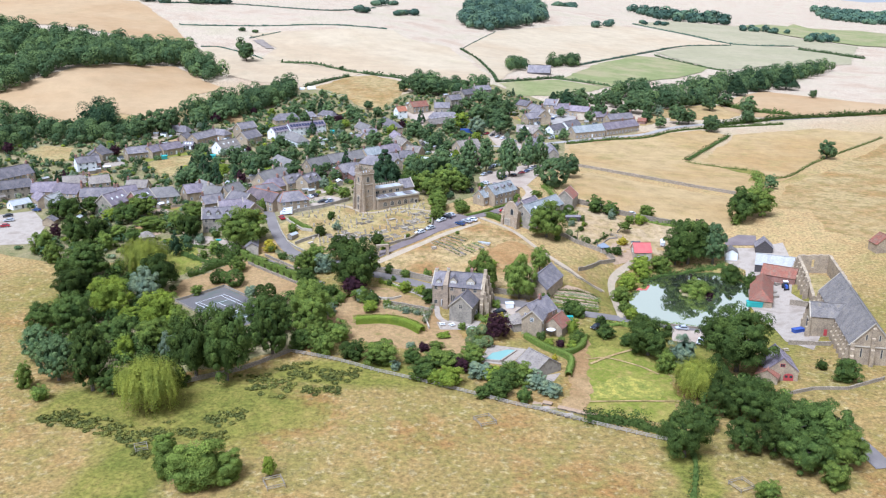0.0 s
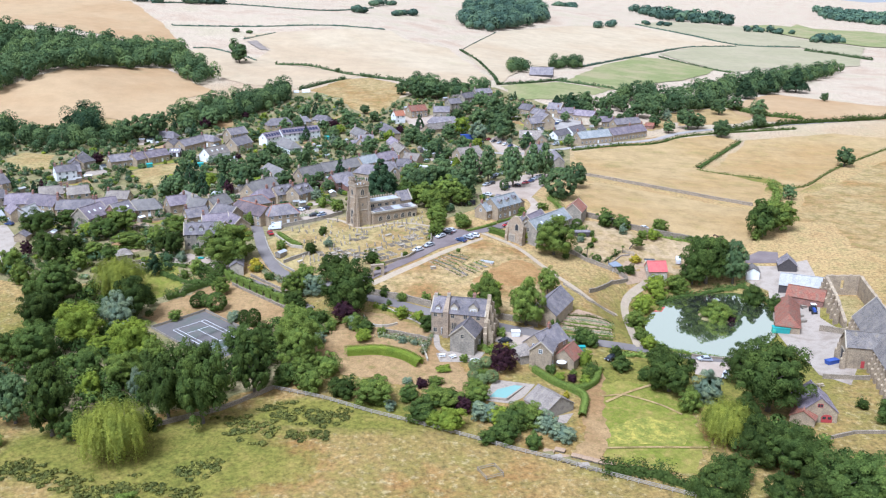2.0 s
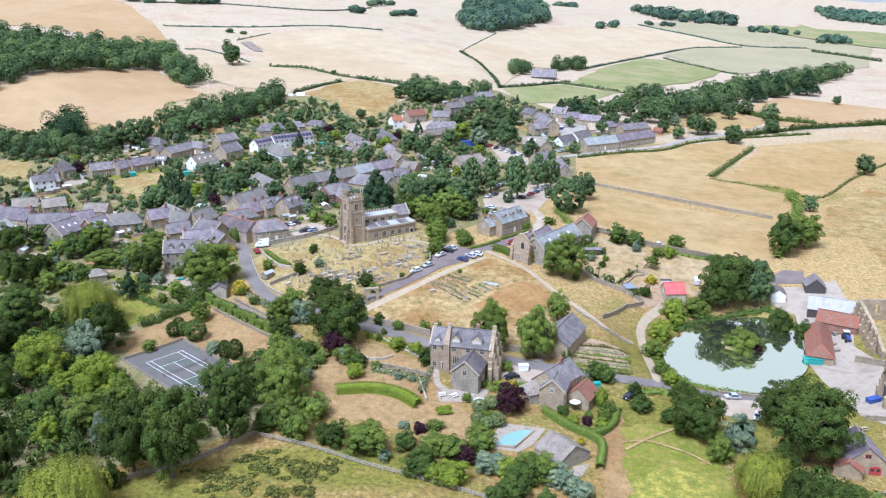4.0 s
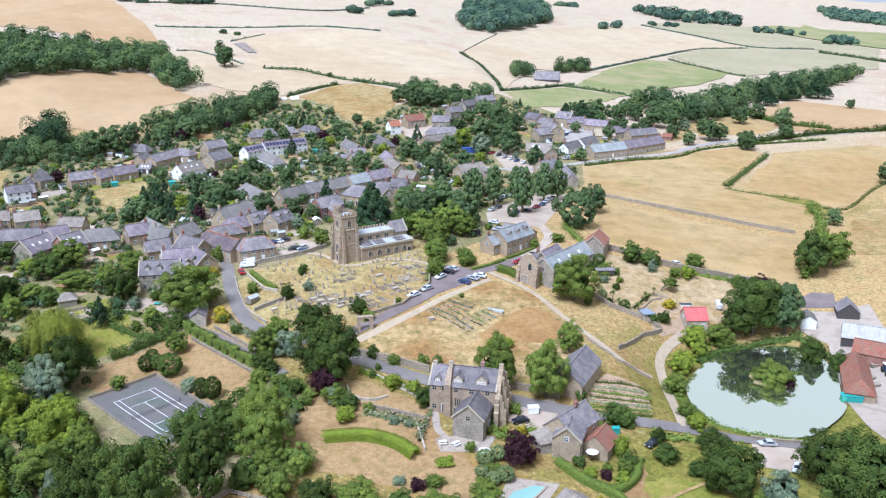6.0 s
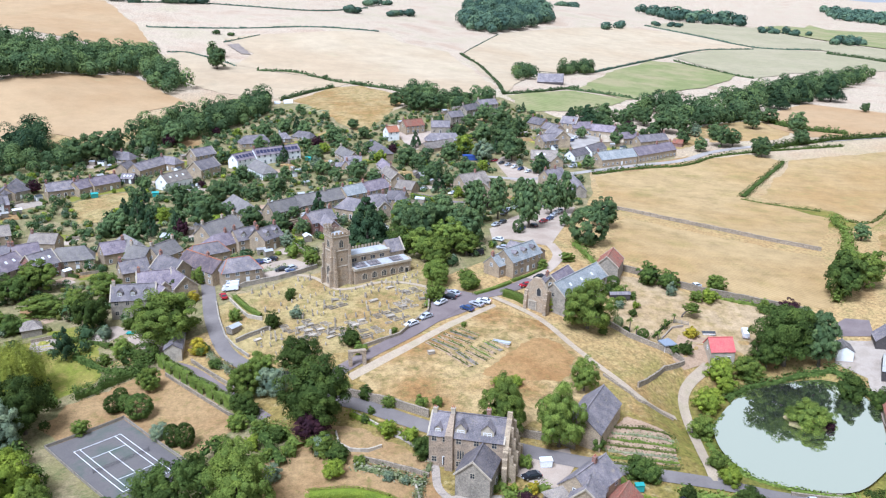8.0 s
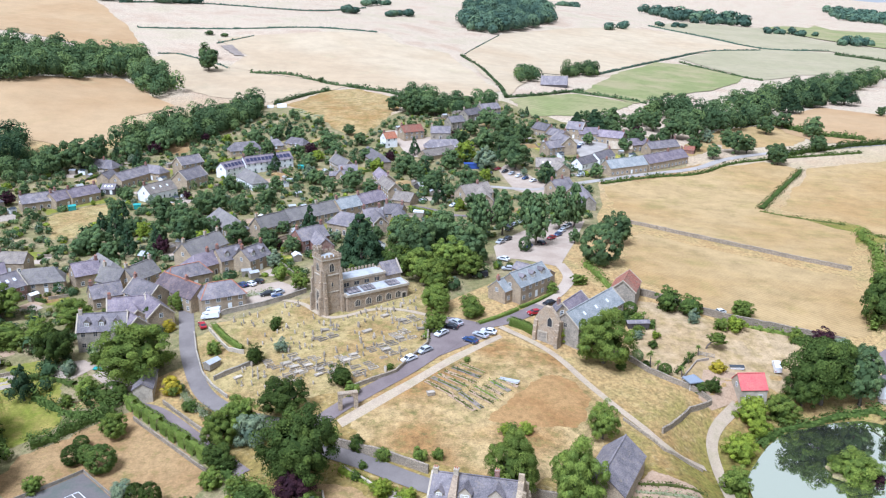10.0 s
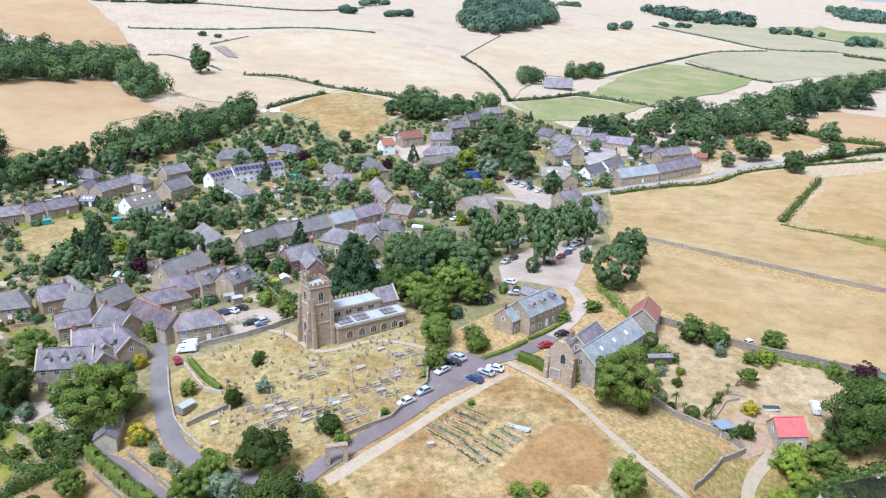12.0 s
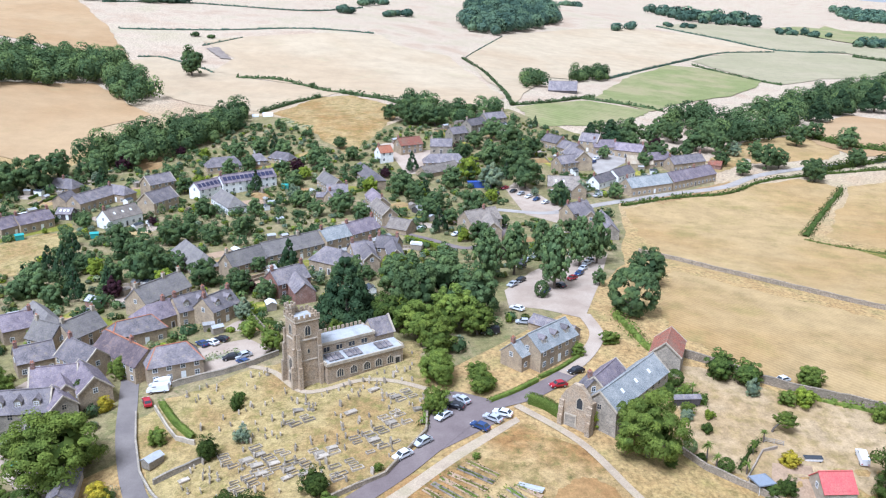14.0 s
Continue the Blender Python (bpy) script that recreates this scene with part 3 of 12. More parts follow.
# leaves
def cards(points, normals, size, rng, flat=0.5):
    """Small leaf clumps: a bent four-cornered leaf at each point, shaded as part of its leaf mass."""
    n = len(points)
    r = rng.normal(size=(n, 3))
    nn = normals * flat + r * (1 - flat) * 0.8
    nn /= np.linalg.norm(nn, axis=1)[:, None] + 1e-9
    nn *= np.where((nn * normals).sum(1) < 0, -1.0, 1.0)[:, None]
    a = np.cross(nn, rng.normal(size=(n, 3)))
    a /= np.linalg.norm(a, axis=1)[:, None] + 1e-9
    b = np.cross(nn, a)
    s = (size * rng.uniform(0.6, 1.35, n))[:, None]
    a, b = a * s, b * s * rng.uniform(0.55, 0.95, n)[:, None]
    v = np.stack([points - a, points - b * 0.9 - nn * s * 0.15, points + a, points + b + nn * s * 0.1], 1).reshape(-1, 3)
    f = np.arange(4 * n).reshape(-1, 4)
    soft = normals * 0.86 + nn * 0.14
    soft /= np.linalg.norm(soft, axis=1)[:, None] + 1e-9
    return v, f, np.repeat(soft, 4, 0)


def leaf_mesh(name, v, f, mat, soft=None, tone=None):
    me = bpy.data.meshes.new(name)
    me.vertices.add(len(v))
    me.vertices.foreach_set("co", np.asarray(v, np.float32).ravel())
    me.loops.add(f.size)
    me.loops.foreach_set("vertex_index", f.astype(np.int32).ravel())
    me.polygons.add(len(f))
    me.polygons.foreach_set("loop_start", np.arange(0, f.size, 4, dtype=np.int32))
    me.update(calc_edges=True)
    if soft is not None:
        me.polygons.foreach_set("use_smooth", [True] * len(f))
        me.normals_split_custom_set_from_vertices(np.asarray(soft, np.float32))
    if tone is not None:
        at = me.attributes.new("tone", "FLOAT", "POINT")
        at.data.foreach_set("value", np.asarray(tone, np.float32))
    me.materials.append(mat)
    return me


def puffs(rng, n, shape, radius):
    """Centres and sizes of leaf masses over a crown of the given kind, for a tree 10 high and 10 wide."""
    out = []
    while len(out) < n:
        d = rng.normal(size=3)
        d /= np.linalg.norm(d)
        if shape == "round":
            if d[2] < -0.8:
                continue
            k = rng.uniform(0.78, 1.0) * (0.92 + 0.2 * math.sin(3 * d[0] + 5 * d[1] + 2 * d[2] + radius))
            c = np.array([d[0] * 4.35 * k, d[1] * 4.35 * k, 4.4 + d[2] * (4.6 if d[2] > 0 else 4.3) * k])
            r = rng.uniform(0.55, 1.05)
        elif shape == "cone":
            h = rng.uniform(0, 1) ** 1.3
            w = (1 - h) * 4.2 + 0.5
            c = np.array([d[0] * w, d[1] * w, 1.0 + h * 8.6])
            r = 0.9 * (1 - h) + 0.45
        elif shape == "tall":
            h = rng.uniform(0, 1)
            w = 3.9 * math.sin(math.pi * (0.16 + 0.8 * h)) ** 0.7
            c = np.array([d[0] * w * 0.95, d[1] * w * 0.95, 1.5 + h * 7.9])
            r = rng.uniform(0.35, 0.8)
        elif shape == "bush":
            k = rng.uniform(0.7, 1.0) * (0.85 + 0.25 * math.sin(4 * d[0] + 3 * d[1] + radius))
            c = np.array([d[0] * 4.0 * k, d[1] * 4.0 * k, max(0.5, 3.4 + d[2] * 5.2 * k)])
            r = rng.uniform(0.65, 1.2)
        elif shape == "ball":
            c = np.array([d[0] * 4.1, d[1] * 4.1, max(0.4, 4.4 + d[2] * 4.5)])
            r = 0.75
        else:
            k = rng.uniform(0.7, 1.0)
            c = np.array([d[0] * 3.8 * k, d[1] * 3.8 * k, 5.8 + abs(d[2]) * 3.0 * k])
            r = rng.uniform(0.9, 1.4)
        out.append((c, r))
    return out


def crown_mesh(name, shape, mat, seed, n_puffs=46, leaves=42, size=0.42):
    rng = np.random.default_rng(seed)
    pts, nrm, tone = [], [], []
    for c, r in puffs(rng, n_puffs, shape, seed):
        d = rng.normal(size=(leaves, 3))
        d /= np.linalg.norm(d, axis=1)[:, None]
        if shape == "weep":
            strand = rng.integers(0, 6, leaves)
            hang, way = rng.uniform(1.5, 6.5, 6)[strand][:, None], rng.normal(size=(6, 3))[strand] * np.array([0.8, 0.8, 0.35])
            fall = rng.uniform(0, 1, leaves)[:, None]
            q = c + way + d * 0.22 - fall * hang * np.array([0, 0, 1]) + fall ** 0.6 * (c * np.array([1, 1, 0]) / 4.0) * 0.9
            q[:, 2] = np.maximum(q[:, 2], 0.3)
        else:
            d[:, 2] = np.where(d[:, 2] < -0.35, -d[:, 2], d[:, 2])
            q = c + d * r * rng.uniform(0.75, 1.05, leaves)[:, None]
            q[:, 2] = np.maximum(q[:, 2], 0.12)
        out = (q - np.array([0, 0, 4.2])) / 4.5
        out /= np.linalg.norm(out, axis=1)[:, None] + 1e-9
        nr = d * 0.8 + out * 0.35 if shape != "weep" else d * 0.12 + out + np.array([0, 0, 0.35])
        pts.append(q)
        nrm.append(nr / (np.linalg.norm(nr, axis=1)[:, None] + 1e-9))
        tone.append(np.full(leaves * 4, rng.uniform(0.28, 0.78)))
    v, f, soft = cards(np.concatenate(pts), np.concatenate(nrm), size, rng, 0.8)
    tone = np.concatenate(tone)
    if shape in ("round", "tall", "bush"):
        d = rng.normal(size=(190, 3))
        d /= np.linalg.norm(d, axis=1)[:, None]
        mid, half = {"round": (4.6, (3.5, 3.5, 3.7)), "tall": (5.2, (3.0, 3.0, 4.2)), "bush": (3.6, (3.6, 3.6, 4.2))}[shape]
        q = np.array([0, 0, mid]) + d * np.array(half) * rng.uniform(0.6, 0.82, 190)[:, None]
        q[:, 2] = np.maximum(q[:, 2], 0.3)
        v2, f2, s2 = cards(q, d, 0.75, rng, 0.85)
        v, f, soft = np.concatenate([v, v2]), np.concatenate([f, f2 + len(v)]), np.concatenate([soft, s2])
        # low tone colours these inner leaves with the shade inside a crown
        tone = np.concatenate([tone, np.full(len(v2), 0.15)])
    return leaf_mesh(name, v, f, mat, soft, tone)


def trunk_mesh(name, seed, shape):
    """A tapered trunk that forks into limbs, for a tree 10 high and 10 wide."""
    rnd = random.Random(seed)
    s = Shape()
    top = 9.0 if shape == "cone" else 5.2
    steps = [(0, 0, -0.6, 0.5), (0.05, 0.02, 0.4, 0.36), (0.12, -0.08, 2.2, 0.3), (0.05, 0.1, top, 0.1)]

    def limb(steps):
        for (x, y, z, r), (x2, y2, z2, r2) in zip(steps, steps[1:]):
            c = [(math.cos(a), math.sin(a)) for a in (k * math.pi / 3 for k in range(6))]
            s.hull([(x + r * a, y + r * b, z) for a, b in c], [(x2 + r2 * a, y2 + r2 * b, z2) for a, b in c], M["bark"])
    limb(steps)
    for k in range(0 if shape in ("cone",) else 7):
        a = k * 0.9 + rnd.uniform(-0.3, 0.3)
        z = rnd.uniform(1.6, 4.0)
        l = rnd.uniform(1.8, 3.3)
        limb([(0.08, 0, z, 0.17), (math.cos(a) * l * 0.5, math.sin(a) * l * 0.5, z + 1.0, 0.11), (math.cos(a) * l, math.sin(a) * l, z + 2.4, 0.04)])
    return s.mesh(name)


KINDS = {  # leaf material, crown shape, leaf masses, leaves in each, leaf size, words, category
    "oak": ("oak", "round", 98, 80, 0.23, "full-crowned dark green broadleaf tree", "tree"),
    "ash": ("ash", "round", 98, 80, 0.23, "spreading mid-green broadleaf tree", "tree"),
    "lime": ("lime", "round", 98, 80, 0.23, "bright yellow-green broadleaf tree", "tree"),
    "tall": ("oak", "tall", 100, 70, 0.25, "tall narrow dark green tree", "tree"),
    "poplar": ("poplar", "tall", 150, 46, 0.24, "tall grey-green car-park tree", "tree"),
    "willow": ("willow", "weep", 100, 140, 0.17, "weeping willow with pale hanging branches", "willow"),
    "conifer": ("dark", "cone", 60, 50, 0.36, "dark evergreen conifer", "conifer"),
    "cedar": ("dark", "cone", 150, 80, 0.22, "broad dark evergreen tree", "conifer"),
    "silver": ("silver", "round", 94, 72, 0.24, "silver-leaved tree", "tree"),
    "copper": ("copper", "round", 94, 72, 0.24, "dark purple copper beech", "tree"),
    "bush": ("ash", "bush", 62, 58, 0.31, "rounded green shrub", "shrub"),
    "thornbush": ("ash", "bush", 90, 120, 0.21, "broad spreading green thorn bush", "shrub"),
    "darkbush": ("oak", "bush", 62, 58, 0.31, "rounded dark green shrub", "shrub"),
    "limebush": ("lime", "bush", 62, 58, 0.31, "bright green shrub", "shrub"),
    "silverbush": ("silver", "bush", 62, 58, 0.31, "silvery grey shrub", "shrub"),
    "goldbush": ("gold", "bush", 62, 58, 0.31, "golden yellow shrub", "shrub"),
    "copperbush": ("copper", "bush", 62, 58, 0.31, "dark purple shrub", "shrub"),
    "dome": ("oak", "ball", 150, 40, 0.28, "dense clipped dark green dome", "shrub"),
    "domed": ("oak", "ball", 170, 60, 0.25, "dense round dark green tree", "tree"),
    "topiary": ("sage", "ball", 150, 40, 0.28, "clipped rounded topiary bush", "shrub"),
}
TREE_MESH = {}


def tree(kind, x, y, height, spread, where=""):
    mat, shape, n, leaves, size, words, cat = KINDS[kind]
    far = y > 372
    hill = y > 398 and mat in ("oak", "ash")  # village leaves swap to paler, cooler colours: distance haze put in
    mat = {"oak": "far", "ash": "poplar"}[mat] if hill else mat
    pick = (int(abs(x) * 3 + y) % 3, far, hill)
    if (kind, pick) not in TREE_MESH:
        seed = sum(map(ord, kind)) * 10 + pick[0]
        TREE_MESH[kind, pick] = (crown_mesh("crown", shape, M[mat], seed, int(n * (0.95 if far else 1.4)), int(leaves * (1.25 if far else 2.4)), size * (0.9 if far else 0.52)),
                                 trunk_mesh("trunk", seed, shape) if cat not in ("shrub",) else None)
    crown, trunk = TREE_MESH[kind, pick]
    name = {"shrub": "shrub", "conifer": "conifer", "willow": "willow_tree"}.get(cat, "tree")
    e = new(name)
    e.empty_display_size = 0.5
    turn = (x * 37 + y * 91) % 360
    e.matrix_basis = pose(x, y, gz(x, y), 0, 0, turn) @ Matrix.Diagonal((spread / 10, spread / 10, height / 10, 1))
    size_word = "large " if height > 14 else "small " if height < 5 and cat != "shrub" else ""
    tagged(e, " ".join((size_word + words).split()[:6]) + (" " + where if where else " on the grass"), cat)
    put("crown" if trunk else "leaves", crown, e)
    if trunk:
        put("trunk", trunk, e, None, "brown forked trunk")
    return e


def thicket(name, spots, mat, label, category="wood", leaves=60, size=1.3, seed=5):
    """Many crowns that nobody could count, as one mass: x, y, height, spread."""
    rng = np.random.default_rng(seed)
    pts, nrm, tone = [], [], []
    for x, y, h, w in spots:
        z = gz(x, y)
        d = rng.normal(size=(leaves, 3))
        d /= np.linalg.norm(d, axis=1)[:, None]
        d[:, 2] = np.where(d[:, 2] < -0.75, -d[:, 2], d[:, 2])
        lumps = rng.normal(size=(9, 3)) * np.array([1, 1, 0.9])
        lumps /= np.linalg.norm(lumps, axis=1)[:, None]
        near = np.argmax(d @ lumps.T, axis=1)
        c = (d * lumps[near]).sum(1)[:, None]
        k = rng.uniform(0.86, 1.03, leaves)[:, None] * (0.72 + 0.3 * np.clip(c, 0, 1) ** 2)
        q = np.array([x, y, z + h * 0.5]) + d * k * np.array([w / 2, w / 2, h / 2]) * 1.08
        q[:, 2] = np.maximum(q[:, 2], z + 0.1)
        nr = d * 0.55 + (d * k - lumps[near] * 0.55) * 0.8
        pts.append(q)
        nrm.append(nr / (np.linalg.norm(nr, axis=1)[:, None] + 1e-9))
        tone.append(np.full(leaves * 4, rng.uniform(0.06, 1.0)))
    v, f, soft = cards(np.concatenate(pts), np.concatenate(nrm), size, rng, 0.82)
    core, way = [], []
    for x, y, h, w in spots:  # a close mass within each crown, its inner shade painted by low tone
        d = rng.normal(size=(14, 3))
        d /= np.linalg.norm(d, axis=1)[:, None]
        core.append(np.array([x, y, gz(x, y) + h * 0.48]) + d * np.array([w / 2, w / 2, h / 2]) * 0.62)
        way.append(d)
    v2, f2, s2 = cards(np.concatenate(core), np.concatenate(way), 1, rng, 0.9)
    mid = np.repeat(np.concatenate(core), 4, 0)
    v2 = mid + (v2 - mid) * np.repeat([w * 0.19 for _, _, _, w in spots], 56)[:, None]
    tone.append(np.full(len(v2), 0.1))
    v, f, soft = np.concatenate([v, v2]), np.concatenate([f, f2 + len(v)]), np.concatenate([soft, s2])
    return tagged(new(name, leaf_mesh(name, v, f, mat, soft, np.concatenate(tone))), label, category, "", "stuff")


def tufted(spots, seed):
    """Breaks each mound of rough growth into a ragged cluster of small ones."""
    rnd = random.Random(seed)
    return [(x + rnd.gauss(0, w * 0.34), y + rnd.gauss(0, w * 0.2), h * rnd.uniform(0.3, 0.65), w * rnd.uniform(0.3, 0.65)) for x, y, h, w in spots for _ in range(6)]


def inside(x, y, poly):
    c = False
    for (x1, y1), (x2, y2) in zip(poly, poly[1:] + poly[:1]):
        if (y1 > y) != (y2 > y) and x < (x2 - x1) * (y - y1) / (y2 - y1) + x1:
            c = not c
    return c


def scattered(poly, gap, seed, keep=lambda x, y: True):
    """Uneven places within an outline, about gap apart."""
    rnd = random.Random(seed)
    xs, ys = [q[0] for q in poly], [q[1] for q in poly]
    out = []
    y = min(ys)
    while y < max(ys):
        x = min(xs)
        while x < max(xs):
            a, b = x + rnd.uniform(-0.45, 0.45) * gap, y + rnd.uniform(-0.45, 0.45) * gap
            if inside(a, b, poly) and keep(a, b):
                out.append((a, b))
            x += gap
        y += gap
    return out


def hedge(line, width, height, mat="oak", label="trimmed green hedge", leaf=0.3, dense=9, trimmed=False, seed=3):
    """A hedge along a line: leaf clumps over its top and sides round a solid core."""
    rng = np.random.default_rng(seed + int(abs(line[0][0]) * 10))
    pts, nrm = [], []
    path_ = along(curved(line) if len(line) > 2 else line, 1.5)
    core_v, core_f = [], []
    for i, (q, d) in enumerate(path_):
        n = np.array([-d.y, d.x, 0.0])
        z = gz(q.x, q.y)
        k = 1.0 if trimmed else rng.uniform(0.45, 1.4)
        w, h = width * (1 if trimmed else rng.uniform(0.55, 1.4)), height * k
        m = max(4, int(dense * (w + 2 * h) * 1.5 / 3))
        s = rng.uniform(-1, 1, m)
        ang = s * (math.pi * 0.5)
        p = 0.35 if trimmed else 0.75
        ox = np.sign(np.sin(ang)) * np.abs(np.sin(ang)) ** p * w / 2
        oz = np.abs(np.cos(ang)) ** p * h
        al = rng.uniform(-0.8, 0.8, m)
        jit = rng.normal(size=(m, 3)) * (0.05 if trimmed else 0.18) * min(w, h)
        P = np.stack([q.x + d.x * al + n[0] * ox, q.y + d.y * al + n[1] * ox, z + oz], 1) + jit
        pts.append(P)
        nrm.append(np.stack([n[0] * np.sin(ang), n[1] * np.sin(ang), np.cos(ang)], 1))
        b = 1.0 if trimmed else 0.6
        for sx, zz in ((0.42 * b, -0.3), (0.42 * b, h * 0.75 * b), (0.25 * b, h * 0.9 * b), (-0.25 * b, h * 0.9 * b), (-0.42 * b, h * 0.75 * b), (-0.42 * b, -0.3)):
            core_v.append((q.x + n[0] * w * sx, q.y + n[1] * w * sx, z + zz))
    for i in range(len(path_) - 1):
        for k in range(5):
            a = i * 6 + k
            core_f.append((a, a + 1, a + 7, a + 6))
    v, f, soft = cards(np.concatenate(pts), np.concatenate(nrm), leaf, rng, 0.75)
    n0 = len(v)
    me = leaf_mesh("hedge", np.concatenate([v, np.array(core_v)]), np.concatenate([f, np.array(core_f) + n0]), M[mat], np.concatenate([soft, np.zeros((len(core_v), 3))]))
    return tagged(new("hedge", me), label, "hedge")


# houses
WINDOW = {}


def window_meshes(w, h, trim):
    if (w, h, trim) not in WINDOW:
        s = Shape()
        b = 0.09
        s.box(-w / 2 - b, w / 2 + b, -0.07, 0.02, -h / 2 - b, -h / 2, M[trim])
        s.box(-w / 2 - b, w / 2 + b, -0.07, 0.02, h / 2, h / 2 + b, M[trim])
        s.box(-w / 2 - b, -w / 2, -0.07, 0.02, -h / 2, h / 2, M[trim])
        s.box(w / 2, w / 2 + b, -0.07, 0.02, -h / 2, h / 2, M[trim])
        s.box(-0.035, 0.035, -0.06, 0.02, -h / 2, h / 2, M[trim])
        s.box(-w / 2, w / 2, -0.055, 0.02, 0.02, 0.08, M[trim])
        g = Shape()
        g.box(-w / 2, w / 2, -0.03, 0.01, -h / 2, h / 2, M["glass"])
        WINDOW[w, h, trim] = (s.mesh("window"), g.mesh("pane"))
    return WINDOW[w, h, trim]


def window_at(parent, m, w, h, trim="paint"):
    a, b = window_meshes(w, h, trim)
    ob = put("window", a, parent, m)
    put("pane", b, ob)
    return ob


DOOR = {}


def door_at(parent, m, mat="darkwood", w=0.95, h=2.0):
    if (mat, w, h) not in DOOR:
        s = Shape()
        s.box(-w / 2, w / 2, -0.05, 0.02, 0, h, M[mat])
        s.box(-w / 2 - 0.1, -w / 2, -0.08, 0.02, 0, h + 0.1, M["paint"])
        s.box(w / 2, w / 2 + 0.1, -0.08, 0.02, 0, h + 0.1, M["paint"])
        s.box(-w / 2, w / 2, -0.08, 0.02, h, h + 0.1, M["paint"])
        DOOR[mat, w, h] = s.mesh("door")
    return put("door", DOOR[mat, w, h], parent, m)


def gable_wall(L, W, eave, ridge, mat):
    s = Shape()
    a, b = L / 2, W / 2
    z0, k = -2.0, ridge - 0.12
    s.face([(-a, -b, z0), (a, -b, z0), (a, -b, eave), (-a, -b, eave)], mat)
    s.face([(a, b, z0), (-a, b, z0), (-a, b, eave), (a, b, eave)], mat)
    s.face([(-a, b, z0), (-a, -b, z0), (-a, -b, eave), (-a, 0, k), (-a, b, eave)], mat)
    s.face([(a, -b, z0), (a, b, z0), (a, b, eave), (a, 0, k), (a, -b, eave)], mat)
    s.face([(-a, b, z0), (a, b, z0), (a, -b, z0), (-a, -b, z0)], mat)
    return s.mesh("wall")


def gable_roof(L, W, eave, ridge, mat, over=0.3, thick=0.2, cap=None, coping=None):
    s = Shape()
    a, b = L / 2 + over * 0.6, W / 2
    drop = (ridge - eave) / b * over
    b += over
    e = eave - drop
    sag = min(0.14, L * 0.008)
    n = max(2, int(L / 4))
    for i in range(n):
        x0, x1 = -a + 2 * a * i / n, -a + 2 * a * (i + 1) / n
        s0, s1 = sag * (1 - (x0 / a) ** 2), sag * (1 - (x1 / a) ** 2)
        s.slab([(x0, -b, e), (x1, -b, e), (x1, 0, ridge - s1), (x0, 0, ridge - s0)], thick, mat)
        s.slab([(x1, b, e), (x0, b, e), (x0, 0, ridge - s0), (x1, 0, ridge - s1)], thick, mat)
    if cap:
        s.box(-a, a, -0.16, 0.16, ridge - sag - 0.03, ridge + 0.07, cap)
    if coping:
        for x in (-a, a):
            q = math.copysign(0.18, x)
            for y in (-1, 1):
                pts = [(x - q, y * (b + 0.1), e - 0.02), (x + q, y * (b + 0.1), e - 0.02), (x + q, 0, ridge + 0.16), (x - q, 0, ridge + 0.16)]
                if (y < 0) != (x > 0):
                    pts = pts[::-1]
                s.slab(pts, 0.3, coping)
    return s.mesh("roof")


def hip_roof(L, W, eave, ridge, mat, over=0.35, soft=0.0, cap=None):
    s = Shape()
    a, b = L / 2 + over, W / 2 + over
    e = eave - (ridge - eave) / (W / 2) * over
    r = max(0.3, a - b * 0.75)
    s.slab([(-a, -b, e), (a, -b, e), (r, 0, ridge), (-r, 0, ridge)], 0.22 + soft, mat)
    s.slab([(a, b, e), (-a, b, e), (-r, 0, ridge), (r, 0, ridge)], 0.22 + soft, mat)
    s.slab([(a, -b, e), (a, b, e), (r, 0, ridge)], 0.22 + soft, mat)
    s.slab([(-a, b, e), (-a, -b, e), (-r, 0, ridge)], 0.22 + soft, mat)
    if cap:
        s.box(-r, r, -0.16, 0.16, ridge - 0.03, ridge + 0.08, cap)
        for x in (-1, 1):
            for y in (-1, 1):
                s.slab([(x * a - 0.15, y * b, e + 0.05), (x * a + 0.15, y * b, e + 0.05), (x * r + 0.15, 0, ridge + 0.07), (x * r - 0.15, 0, ridge + 0.07)][::y * -1], 0.1, cap)
    return s.mesh("roof")


CHIMNEY = {}


def chimney_at(parent, m, mat, h):
    key = (mat, round(h, 1))
    if key not in CHIMNEY:
        s = Shape()
        s.box(-0.45, 0.45, -0.4, 0.4, -1.6, h, M[mat])
        s.box(-0.53, 0.53, -0.48, 0.48, h - 0.25, h - 0.1, M[mat])
        s.tube(-0.2, 0, h, h + 0.45, 0.14, 0.11, M["pot"])
        s.tube(0.2, 0, h, h + 0.4, 0.14, 0.11, M["pot"])
        CHIMNEY[key] = s.mesh("chimney")
    return put("chimney", CHIMNEY[key], parent, m)


DORMER = {}


